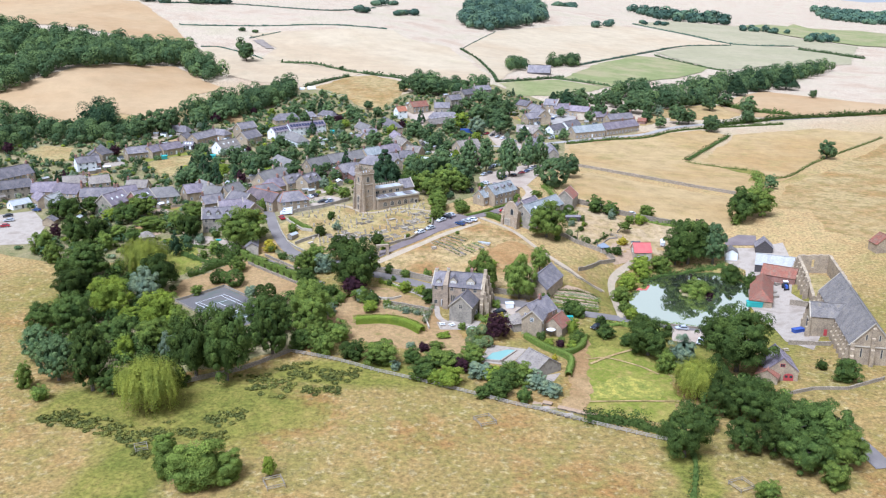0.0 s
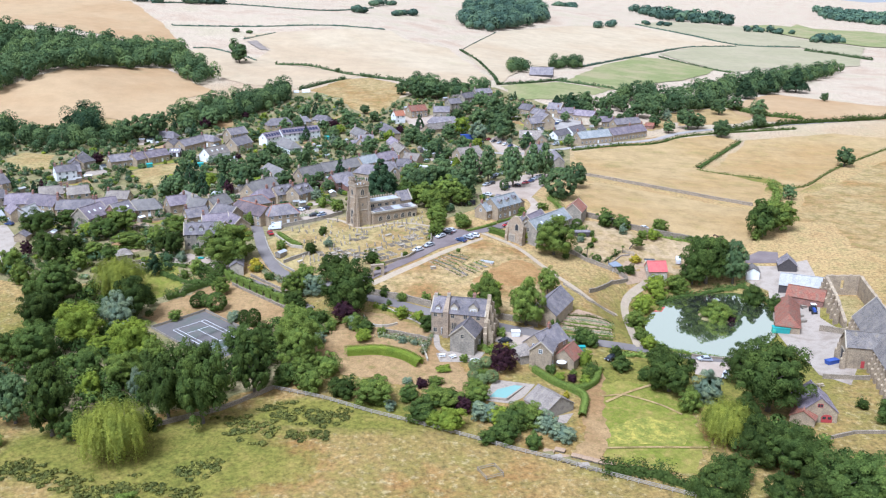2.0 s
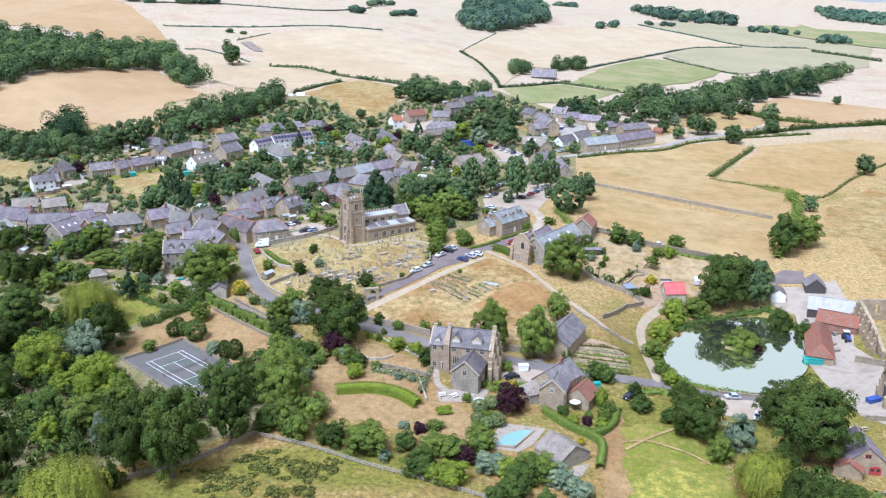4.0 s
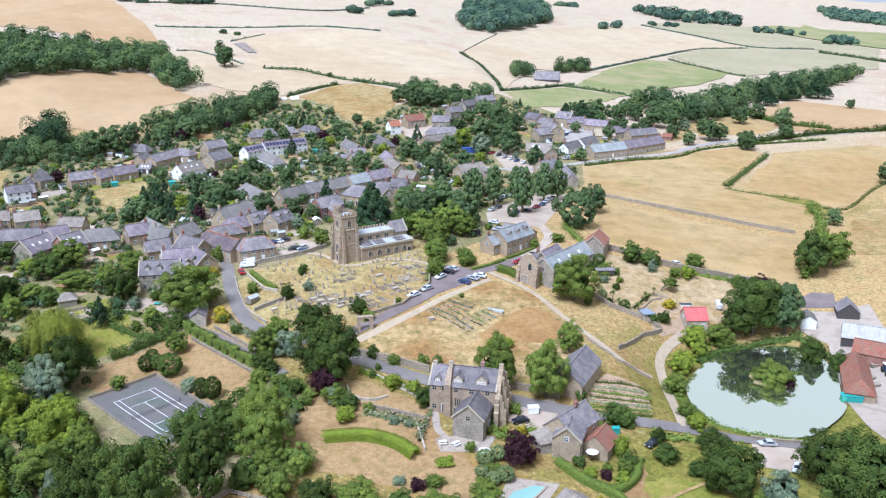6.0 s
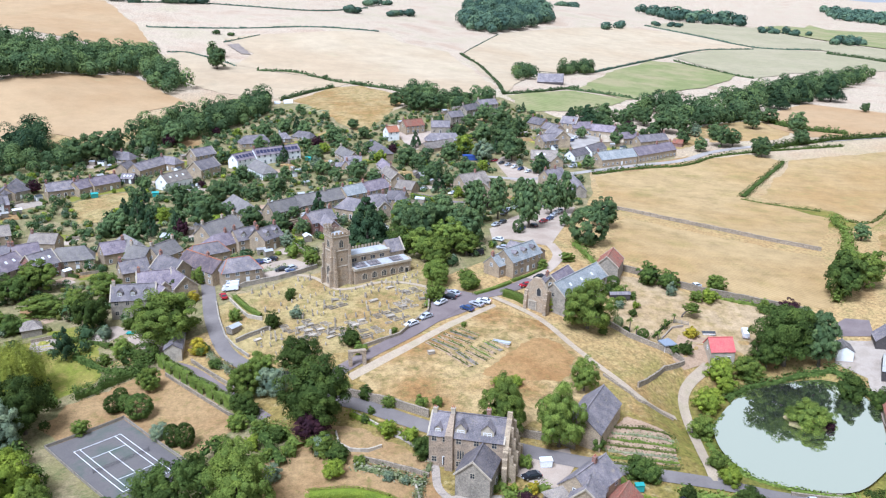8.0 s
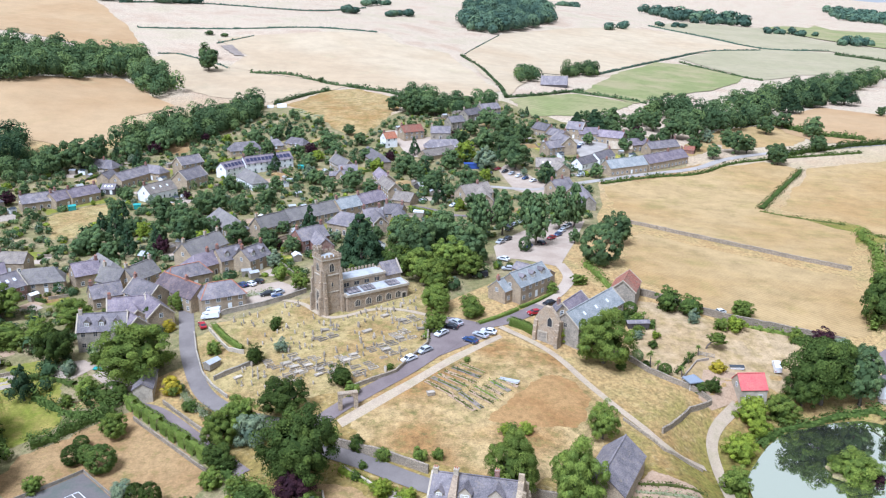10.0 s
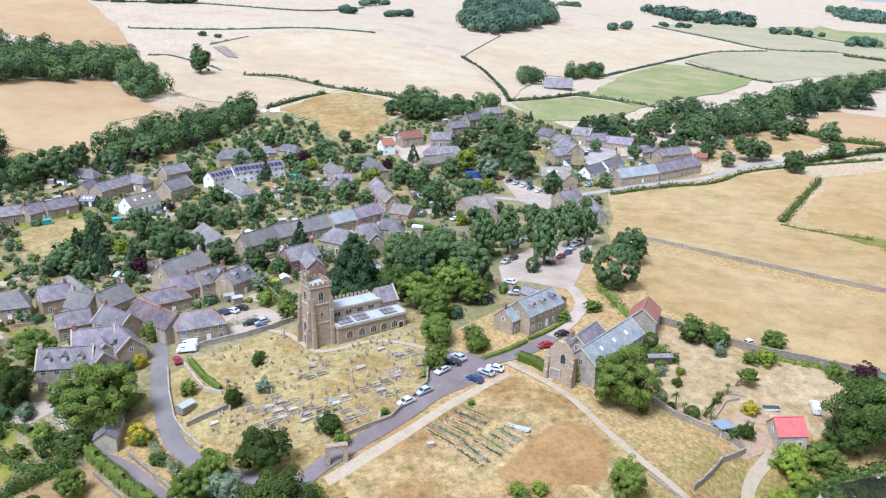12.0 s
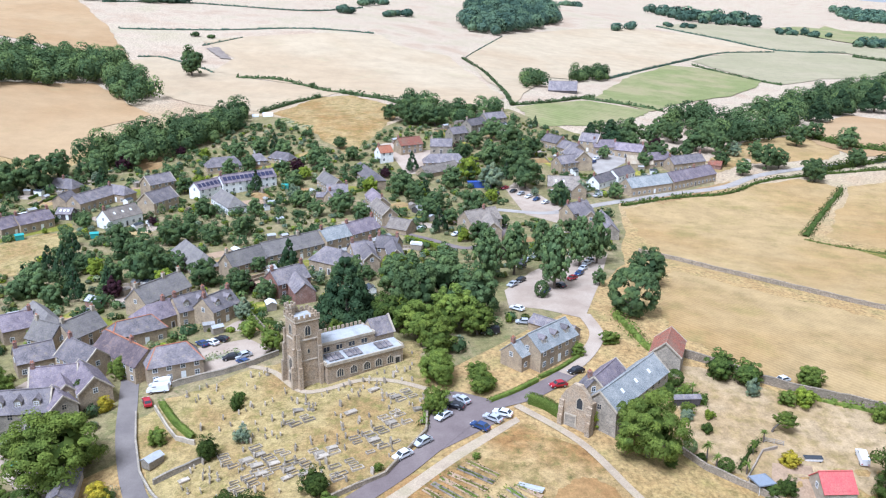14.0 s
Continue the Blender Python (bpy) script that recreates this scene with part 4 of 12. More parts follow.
def dormer_at(parent, m, wall, roof, w=1.5, h=1.3):
    """A small gabled dormer; its front looks along -y."""
    key = (wall, roof, w, h)
    if key not in DORMER:
        s = Shape()
        s.box(-w / 2, w / 2, 0, 2.4, -1.0, h, M[wall])
        s.face([(-w / 2, 0, h), (w / 2, 0, h), (0, 0, h + w * 0.5)], M[wall])
        r = Shape()
        k = w * 0.5
        r.slab([(-w / 2 - 0.15, -0.2, h - 0.12), (0, -0.2, h + k + 0.05), (0, 2.9, h + k + 0.05), (-w / 2 - 0.15, 2.9, h - 0.12)][::-1], 0.12, M[roof])
        r.slab([(0, -0.2, h + k + 0.05), (w / 2 + 0.15, -0.2, h - 0.12), (w / 2 + 0.15, 2.9, h - 0.12), (0, 2.9, h + k + 0.05)][::-1], 0.12, M[roof])
        DORMER[key] = (s.mesh("dormer"), r.mesh("dormer_roof"))
    d = put("dormer", DORMER[key][0], parent, m)
    put("dormer_roof", DORMER[key][1], d)
    window_at_child = window_meshes(w * 0.6, 0.85, "paint")[0]
    put("dormer_window", window_at_child, d, pose(0, -0.02, h * 0.45))
    return d


def house(label, *blocks, category="house", group="", name="house"):
    """A house of one or more ranges. A range: x, y, turn, length, width, ridge height, roof, wall, options.
    Options: h hipped; l, r chimney at either end; m chimney amidships; d dormers in front; b dormers behind; k rooflights; p solar panels;
    n no windows; c stone coping on the gables; o red ridge tiles; z low eaves."""
    x0, y0, a0 = blocks[0][:3]
    base = pose(x0, y0, gz(x0, y0), 0, 0, a0)
    inv = base.inverted()
    home = new(name)
    home.matrix_basis = base
    tagged(home, label, category, group)
    for x, y, a, L, W, ridge, roof, wall, opt in blocks:
        m = inv @ pose(x, y, gz(x, y), 0, 0, a)
        rise = W / 2 * (0.62 if ridge < 5 else 0.85 if roof != "thatch" else 0.95)
        eave = max(ridge - rise, 1.9)
        put("wall", gable_wall(L, W, eave, eave + 0.4 if "h" in opt else ridge, M[wall]), home, m)
        rm = M[roof]
        cap = M["orange"] if "o" in opt else rm
        if "h" in opt:
            put("roof", hip_roof(L, W, eave, ridge, rm, soft=0.15 if roof == "thatch" else 0, cap=cap if "o" in opt else None), home, m)
        else:
            put("roof", gable_roof(L, W, eave, ridge, rm, thick=0.38 if roof == "thatch" else 0.18, cap=cap, coping=M["ashlar"] if "c" in opt else None), home, m)
        cm = "brick" if wall in ("brick", "stone", "white") and roof != "thatch" else "ashlar"
        ends = L / 2 - 0.6 if "h" not in opt else max(0.5, L / 2 - W * 0.45)
        for key, cx in (("l", -ends), ("r", ends), ("m", 0.12 * L)):
            if key in opt:
                chimney_at(home, m @ pose(cx, 0, ridge), cm, 1.3)
        for key, side in (("d", -1), ("b", 1)):
            if key in opt:
                n = max(2, int(L / 4.2))
                for i in range(n):
                    cx = (i + 0.5) / n * L * 0.9 - L * 0.45
                    dormer_at(home, m @ pose(cx, side * W * 0.36, eave + (ridge - eave) * 0.22, 0, 0, 0 if side < 0 else 180), wall if wall != "stone" else "greystone", "slate")
        slope = math.degrees(math.atan2(ridge - eave, W / 2))
        up = (ridge - eave) / (W / 2)
        if "k" in opt:
            for i in range(3):
                s = Shape()
                s.box(-0.42, 0.42, -0.55, 0.55, -0.02, 0.07, M["lamp"])
                put("rooflight", s.mesh("rooflight"), home, m @ pose((i - 1) * L * 0.25, -W * 0.25, eave + up * W * 0.25, slope, 0, 0))
        if "p" in opt:
            n = max(2, int(L / 2.2))
            for i in range(n):
                s = Shape()
                s.box(-0.85, 0.85, -W * 0.15, W * 0.15, 0.03, 0.1, M["panel"])
                put("solar_panel", s.mesh("solar_panel"), home, m @ pose((i + 0.5) / n * L * 0.94 - L * 0.47, -W * 0.27, eave + up * W * 0.23, slope, 0, 0))
        if "n" not in opt:
            n = max(2, int(L / 3.0))
            levels = [1.35] if eave < 4.2 else [1.35, eave - 0.95]
            trim = "ashlar" if wall in ("greystone", "manorstone") else "paint"
            for side in (-1, 1):
                for i in range(n):
                    cx = (i + 0.5) / n * L - L / 2
                    for k, z in enumerate(levels):
                        if k == 0 and i == n // 2:
                            door_at(home, m @ pose(cx, side * W / 2, 0.1, 0, 0, 0 if side < 0 else 180), "darkwood" if (i + int(x0)) % 2 else "paint")
                        else:
                            window_at(home, m @ pose(cx, side * W / 2, z, 0, 0, 0 if side < 0 else 180), 1.0, 1.15, trim)
            if "h" not in opt:
                for side in (-1, 1):
                    window_at(home, m @ pose(side * L / 2, 0, eave - 0.2, 0, 0, 90 if side > 0 else -90), 0.9, 1.1, trim)
    return home


# cars
CARS = {}


def car_meshes(colour, van=False):
    if (colour, van) in CARS:
        return CARS[colour, van]
    s = Shape()
    L, W = (5.2, 1.95) if van else (4.3, 1.76)
    prof = ([(-2.6, 0.45), (-2.6, 0.95), (-1.75, 1.15), (-1.2, 1.95), (2.5, 2.0), (2.6, 0.45)] if van else
            [(-2.15, 0.4), (-2.15, 0.72), (-1.15, 0.9), (-0.45, 1.42), (1.1, 1.45), (1.85, 1.0), (2.12, 0.9), (2.15, 0.4)])
    paint = CAR[colour]
    for y, d in ((-1, 1), (1, -1)):
        pts = [(x, y * W / 2 * (0.84 if z > 1.2 else 1.0), z) for x, z in prof]
        s.face(pts[::-1] if y < 0 else pts, paint)
    for (xa, za), (xb, zb) in zip(prof, prof[1:] + prof[:1]):
        ya, yb = W / 2 * (0.84 if za > 1.2 else 1.0), W / 2 * (0.84 if zb > 1.2 else 1.0)
        s.face([(xa, -ya, za), (xa, ya, za), (xb, yb, zb), (xb, -yb, zb)], paint)
    body = s.mesh("body")
    g = Shape()
    if van:
        g.slab([(-1.72, -0.8, 1.2), (-1.22, -0.75, 1.9), (-1.22, 0.75, 1.9), (-1.72, 0.8, 1.2)][::-1], 0.03, M["glass"])
        side = [(-1.5, 1.25), (-1.0, 1.82), (-0.2, 1.82), (-0.2, 1.25)]
    else:
        g.slab([(-1.1, -0.72, 0.95), (-0.5, -0.66, 1.4), (-0.5, 0.66, 1.4), (-1.1, 0.72, 0.95)][::-1], 0.03, M["glass"])
        g.slab([(1.16, -0.66, 1.42), (1.8, -0.7, 1.04), (1.8, 0.7, 1.04), (1.16, 0.66, 1.42)][::-1], 0.03, M["glass"])
        side = [(-0.95, 0.95), (-0.45, 1.36), (1.05, 1.38), (1.55, 1.0)]
    for y in (-1, 1):
        pts = [(x, y * (W / 2 * (0.9 if z > 1.2 else 1.0) + 0.02), z) for x, z in side]
        g.face(pts if y < 0 else pts[::-1], M["glass"])
    glazing = g.mesh("glazing")
    w = Shape()
    ring = [(math.cos(a), math.sin(a)) for a in (k * math.pi / 6 for k in range(12))]
    w.hull([(0.32 * c, -0.1, 0.32 * q) for c, q in ring][::-1], [(0.32 * c, 0.1, 0.32 * q) for c, q in ring][::-1], M["tyre"])
    r = Shape()
    r.hull([(0.2 * c, -0.12, 0.2 * q) for c, q in ring][::-1], [(0.2 * c, 0.12, 0.2 * q) for c, q in ring][::-1], M["rim"])
    h, tl = Shape(), Shape()
    h.box(-0.06, 0.04, -0.2, 0.2, -0.07, 0.07, M["lamp"])
    tl.box(-0.04, 0.06, -0.16, 0.16, -0.08, 0.08, M["taillamp"])
    CARS[colour, van] = (body, glazing, w.mesh("wheel"), r.mesh("rim"), h.mesh("headlight"), tl.mesh("taillight"), L, W)
    return CARS[colour, van]


def car(x, y, turn, colour="silver", van=False, where="parked on the lane"):
    body, glazing, wheel, rim, head, tail, L, W = car_meshes(colour, van)
    e = new("van" if van else "car")
    dx, dy = math.cos(radians(turn)), math.sin(radians(turn))
    tilt = math.degrees(math.atan2(gz(x + dx, y + dy) - gz(x - dx, y - dy), 2))
    e.matrix_basis = pose(x, y, gz(x, y) + 0.17, 0, -tilt, turn)
    tagged(e, f"{colour} {'panel van' if van else 'hatchback car'} {where}", "van" if van else "car", "parked cars")
    put("body", body, e, None, f"{colour} painted body")
    put("glazing", glazing, e, None, "dark tinted glass")
    for sx in (-1, 1):
        for sy in (-1, 1):
            q = put("wheel", wheel, e, pose(sx * L * 0.3, sy * (W / 2 - 0.08), 0.32))
            put("rim", rim, q)
    for sy in (-1, 1):
        put("headlight", head, e, pose(-L / 2, sy * W * 0.34, 0.66))
        put("taillight", tail, e, pose(L / 2, sy * W * 0.36, 0.8))
    return e


# ---- fields, gardens, roads and yards ----
drape("field", [(-343.1, 631.5), (-324.8, 644.7), (-301.5, 690.2), (-275.9, 741.9), (-233.7, 773.8), (-177.2, 710.1), (-194.5, 673.3), (-186.9, 595.4), (-241.4, 618.5), (-240.8, 585.5), (-275.2, 569.4), (-313.9, 573.1)], M["tanfield"], 0.3, "tan dry hillside field below the wood", "field", 20)
drape("field", [(78.1, 549.5), (128.7, 585.4), (182.6, 613.5), (198.2, 599.3), (146.6, 515.7), (175.3, 480.1), (148.0, 430.3), (109.5, 450.4), (79.8, 470.4)], M["yellow"], 0.15, "yellow mown hayfield", "field", 10)
drape("field", [(155.6, 517.2), (205.6, 603.9), (273.9, 630.7), (313.8, 612.8), (265.6, 565.2), (183.2, 462.8), (181.5, 493.4)], M["yellow"], 0.15, "yellow mown hayfield beside a hedge", "field", 12)
drape("field", [(63.0, 414.3), (77.8, 458.2), (106.4, 436.8), (142.7, 413.7), (127.9, 367.1), (112.7, 366.0), (80.3, 377.9), (62.7, 396.8)], M["yellow"], 0.15, "yellow paddock inside a stone wall", "field", 8)
drape("field", [(181.7, 450.8), (297.6, 579.3), (333.1, 553.5), (216.2, 348.8), (184.1, 346.6), (164.5, 360.2), (172.2, 397.6), (155.5, 395.9)], M["straw"], 0.15, "dry sloping pasture", "field", 12)
drape("field", [(-237.8, 852.4), (-223.2, 877.5), (-192.3, 861.2), (-151.0, 834.9), (-96.5, 812.6), (-71.4, 790.3), (-94.0, 759.5), (-113.3, 723.1), (-131.9, 735.3), (-158.1, 742.2), (-183.5, 760.9), (-210.0, 795.0)], M["palestraw"], 0.3, "pale dry stubble field on the slope", "field", 20)
drape("field", [(-205.0, 949.6), (-177.6, 975.1), (-116.1, 1015.3), (-60.3, 1049.4), (-40.4, 1005.1), (5.5, 986.2), (25.6, 905.7), (43.8, 782.4), (7.8, 724.6), (-17.5, 767.7), (-62.4, 788.2), (-101.6, 816.7), (-172.2, 846.1), (-167.6, 895.6)], M["palestraw"], 0.4, "broad pale stubble field", "field", 25)
drape("field", [(-196.1, 921.7), (-187.5, 930.1), (-168.2, 890.6), (-176.5, 889.8)], M["bare"], 0.7, "dark bare earth patch on the slope", "field", 15)
drape("field", [(-104.2, 716.4), (-83.0, 774.6), (-61.9, 783.0), (-24.1, 734.9), (-33.8, 671.8), (-48.6, 625.5), (-64.5, 645.5)], M["straw"], 0.25, "dry field above the gardens", "field", 12)
drape("field", [(23.7, 990.5), (59.9, 1151.8), (84.5, 1213.2), (169.6, 1319.5), (262.7, 1399.0), (340.9, 1381.0), (392.7, 1310.9), (417.3, 1280.5), (357.2, 1244.4), (269.9, 1157.3), (227.5, 1088.5), (156.2, 970.1), (116.4, 925.0), (89.7, 923.6), (49.1, 763.6)], M["palestraw"], 0.5, "wide pale stubble field beyond the farm", "field", 30)
drape("field", [(163.1, 961.9), (234.8, 1092.8), (262.9, 1090.2), (306.5, 1017.2), (272.2, 945.0), (234.5, 890.0), (172.7, 822.2), (144.1, 774.4), (110.9, 817.1)], M["greenfield"], 0.5, "pale green striped pasture", "field", 20)
drape("field", [(272.5, 1140.6), (338.8, 1231.5), (421.7, 1282.5), (513.0, 1282.8), (548.2, 1186.4), (505.5, 1099.1), (378.7, 1050.8), (314.1, 987.5)], M["dull"], 0.5, "grey-green grazed field", "field", 30)
drape("field", [(48.0, 748.1), (103.5, 797.6), (144.1, 774.4), (124.2, 738.4), (86.2, 703.6), (58.0, 696.4)], M["greenfield"], 0.3, "small pale field by the farm", "field", 15)
drape("field", [(227.5, 734.2), (296.5, 813.5), (345.7, 773.2), (384.5, 739.2), (354.7, 686.8), (303.5, 686.7), (238.6, 667.6), (228.5, 691.3)], M["tanfield"], 0.3, "dry tan pasture beyond the lane", "field", 20)
drape("field", [(421.7, 1282.5), (374.5, 1355.6), (306.1, 1445.6), (391.7, 1577.8), (525.6, 1611.0), (565.3, 1448.4), (631.4, 1356.8), (561.4, 1213.6), (512.6, 1300.1)], M["dull"], 0.8, "distant grazed field beyond hedges", "field", 40)
drape("field", [(525.6, 1611.0), (759.3, 1948.8), (815.7, 1733.2), (872.8, 1592.2), (747.4, 1372.8), (640.5, 1375.4), (574.0, 1469.6)], M["greenfield"], 1, "distant green field", "field", 60)
drape("field", [(-435.2, 840.3), (-565.3, 1072.5), (-446.0, 1090.6), (-369.6, 1100.1), (-295.1, 973.1), (-259.4, 900.2), (-239.7, 858.8), (-258.8, 851.5), (-315.3, 864.0), (-360.2, 869.2)], M["tanfield"], 0.4, "brown upland slope with scattered scrub", "field", 30)
drape("garden_ground", [(-302.2, 564.5), (-232.6, 583.8), (-184.0, 585.5), (-171.2, 694.1), (-131.1, 720.1), (-86.2, 693.7), (-54.6, 632.8), (-19.7, 705.5), (41.1, 739.9), (78.2, 686.5), (142.7, 653.5), (134.2, 593.1), (79.5, 560.3), (63.4, 463.7), (31.6, 405.8), (-5.5, 363.9), (-34.9, 365.4), (-63.4, 360.0), (-66.9, 338.3), (-80.4, 326.7), (-145.6, 312.9), (-185.3, 332.2)], M["garden"], 0.08, "village gardens with dark earth and grass", "ground", 8)
drape("woodland_floor", [(-141.2, 307.4), (-77.5, 323.8), (-54.7, 305.1), (-35.4, 282.1), (-38.6, 248.1), (-44.3, 240.6), (-58.0, 233.5), (-76.8, 224.7), (-99.9, 222.7), (-120.1, 249.7)], M["garden"], 0.1, "shaded grass and leaf litter under the trees", "ground", 6)
drape("churchyard_grass", [(-70.2, 348.1), (-64.4, 359.3), (-40.4, 377.3), (-33.1, 368.3), (-8.8, 387.0), (-3.1, 372.4), (-4.3, 345.9), (-12.0, 329.4), (-22.3, 321.7), (-42.4, 316.3), (-56.5, 325.3)], M["churchyard"], 0.12, "dry mown churchyard grass", "grass", 4)
drape("paddock", [(-20.5, 315.7), (16.9, 348.8), (29.9, 339.3), (42.9, 316.1), (32.4, 296.3), (15.7, 284.0), (-3.3, 292.6), (-20.9, 301.3)], M["paddock"], 0.12, "dry rough paddock", "grass", 5)
drape("lawn", [(-32.7, 287.1), (-19.5, 284.6), (-3.1, 272.0), (0.7, 260.3), (-9.9, 254.1), (-31.0, 254.3), (-36.5, 258.8)], M["drylawn"], 0.14, "scorched garden lawn", "lawn", 4)
drape("lawn", [(-41.8, 271.8), (-27.9, 285.5), (-4.0, 263.3), (8.4, 249.4), (6.3, 235.3), (-28.1, 247.7), (-39.1, 252.2)], M["drylawn"], 0.13, "scorched lawn round a clipped hedge", "lawn", 4)
drape("lawn", [(-98.0, 291.5), (-94.8, 301.0), (-88.5, 307.6), (-81.0, 314.6), (-76.0, 318.0), (-69.6, 312.0), (-55.5, 299.0), (-48.8, 289.0), (-51.5, 280.0), (-55.3, 275.7), (-74.4, 290.2), (-90.0, 285.0)], M["drylawn"], 0.13, "scorched lawn beside the tennis court", "lawn", 4)
drape("lawn", [(-115.7, 340.2), (-104.0, 345.2), (-94.9, 324.5), (-90.7, 312.5), (-99.6, 304.2), (-110.0, 318.4)], M["lawn"], 0.13, "garden lawn with green patches", "lawn", 4)
drape("lawn", [(56.0, 379.0), (68.0, 378.5), (78.5, 372.0), (97.0, 367.0), (108.5, 362.0), (110.0, 352.0), (100.0, 343.5), (90.0, 338.5), (75.4, 340.5), (66.0, 335.0), (56.0, 340.0), (51.0, 345.5)], M["parched"], 0.13, "dry garden behind stone walls", "lawn", 4)
drape("lawn", [(44.3, 247.0), (52.0, 249.0), (59.4, 247.0), (65.0, 236.0), (65.8, 217.8), (58.9, 202.8), (48.0, 206.0), (39.5, 209.6), (40.6, 222.0), (42.0, 232.0), (42.5, 240.0)], M["lawn"], 0.13, "green lawn with a wildflower patch", "lawn", 4)
drape("lawn", [(43.0, 256.0), (46.5, 251.0), (44.5, 244.0), (43.2, 236.0), (42.2, 226.0), (41.0, 215.0), (37.0, 208.5), (32.0, 211.5), (35.5, 220.0), (37.0, 228.0), (39.0, 236.0), (40.5, 246.0)], M["drylawn"], 0.2, "scorched grass strip by the lawn", "lawn", 4)
road("mown_path", [(40.0, 214.6), (52.0, 215.2), (65.0, 214.8)], 0.8, M["straw"], "worn straw-coloured path across the lawn", 0.26, "path")
road("mown_path", [(43.5, 240.0), (50.0, 241.0), (58.0, 236.5), (63.0, 231.0)], 0.7, M["straw"], "worn straw-coloured path across the lawn", 0.26, "path")
road("mown_path", [(44.0, 237.0), (51.0, 242.5), (58.5, 247.0)], 0.9, M["straw"], "worn straw-coloured path across the lawn", 0.27, "path")
drape("wildflower_patch", [(41.5, 217.0), (42.5, 223.7), (48.0, 228.0), (54.1, 230.2), (61.5, 225.0), (62.0, 219.0), (59.3, 216.5)], M["meadow"], 0.2, "yellow wildflower patch in the lawn", "grass", 4)
drape("long_grass", [(25.2, 329.5), (29.8, 330.3), (33.7, 326.6), (35.6, 320.8), (33.3, 312.0), (31.0, 307.8), (19.4, 306.4), (12.9, 306.8), (9.8, 308.2), (13.6, 313.8), (18.9, 321.2)], M["rust"], 0.2, "rust-coloured long dry grass", "grass", 4)
drape("verge", [(-24.6, 308.4), (-17.6, 315.6), (-8.4, 325.0), (1.7, 336.8), (10.1, 345.2), (15.5, 350.3), (16.2, 348.6), (8.4, 340.2), (0.4, 331.3), (-8.1, 321.0), (-17.0, 311.4), (-23.0, 305.4)], M["track"], 0.16, "dusty worn verge beside the lane", "verge", 4)
drape("apron", [(-6.6, 339.5), (-3.8, 347.0), (-3.0, 354.6), (0.6, 360.6), (4.0, 360.0), (10.5, 357.0), (14.5, 352.5), (14.2, 350.6), (5.9, 343.0), (-1.5, 336.5)], M["lane"], 0.2, "worn tarmac parking apron by the church", "road", 3)
drape("car_park", [(18.2, 425.0), (28.4, 446.3), (45.1, 471.8), (59.0, 476.3), (49.4, 438.1), (39.0, 403.6), (27.9, 409.6), (18.4, 411.5)], M["gravel"], 0.2, "pale gravel car park under trees", "car park", 4)
drape("yard", [(82.6, 667.1), (112.1, 662.1), (98.1, 632.0), (78.3, 604.1), (76.0, 625.5)], M["greylane"], 0.2, "grey village yard", "yard", 6)
drape("car_park", [(29.7, 576.8), (36.3, 591.7), (53.2, 544.6), (46.7, 522.4), (35.1, 534.8)], M["gravel"], 0.2, "gravel parking strip", "car park", 5)
drape("car_park", [(-207.4, 375.8), (-186.7, 386.0), (-171.4, 363.8), (-165.0, 337.2), (-186.7, 335.0)], M["concrete"], 0.2, "pale hotel car park", "car park", 5)
drape("yard", [(128.1, 345.0), (142.3, 348.9), (138.4, 325.9), (128.8, 302.5), (131.2, 274.6), (114.0, 246.4), (108.2, 253.8), (110.8, 292.2), (120.0, 327.0), (114.0, 334.7), (117.4, 346.5)], M["concrete"], 0.2, "pale concrete farmyard", "yard", 4)
drape("yard", [(119.8, 353.7), (127.2, 359.0), (134.0, 357.4), (131.0, 347.5), (118.2, 348.6)], M["lane"], 0.22, "worn tarmac yard", "yard", 4)
drape("yard", [(75.3, 267.9), (91.3, 277.2), (81.7, 251.3), (72.8, 254.5)], M["gravel"], 0.22, "gravel turning place beside the pond", "yard", 3)
drape("yard", [(-66.1, 386.1), (-51.8, 391.2), (-44.3, 383.3), (-49.7, 374.4), (-60.3, 369.7)], M["gravel"], 0.22, "gravel yard for parked cars", "yard", 4)
drape("yard", [(-27.5, 632.3), (-0.7, 641.6), (2.1, 607.8), (-17.3, 596.5)], M["gravel"], 0.22, "gravel yard of a white house", "yard", 5)
drape("yard", [(15.6, 274.1), (28.6, 278.8), (29.0, 272.4), (24.8, 264.0), (19.3, 265.4), (15.2, 268.0)], M["gravel"], 0.22, "gravel forecourt", "yard", 3)
drape("terrace", [(-1.7, 259.3), (5.6, 261.5), (12.8, 261.1), (10.1, 255.1), (-0.5, 254.4)], M["paving"], 0.22, "pale paved terrace with garden furniture", "terrace", 3)
drape("yard", [(-91.0, 335.0), (-88.5, 339.5), (-80.0, 338.5), (-75.8, 327.5), (-78.0, 323.5), (-83.5, 328.0)], M["gravel"], 0.22, "gravel forecourt", "yard", 3)
drape("yard", [(70.2, 343.5), (79.1, 344.1), (77.6, 334.8), (68.5, 328.8), (65.5, 331.0)], M["soil"], 0.22, "brown paved yard", "yard", 3)
drape("terrace", [(-102.0, 335.0), (-102.8, 341.5), (-96.1, 343.0), (-91.0, 339.5), (-95.6, 333.4)], M["gravel"], 0.22, "pale gravel terrace", "yard", 3)
drape("lawn", [(-102.8, 322.2), (-97.7, 325.4), (-91.3, 313.6), (-97.0, 309.7)], M["lawn"], 0.22, "bright green garden lawn", "lawn", 3)
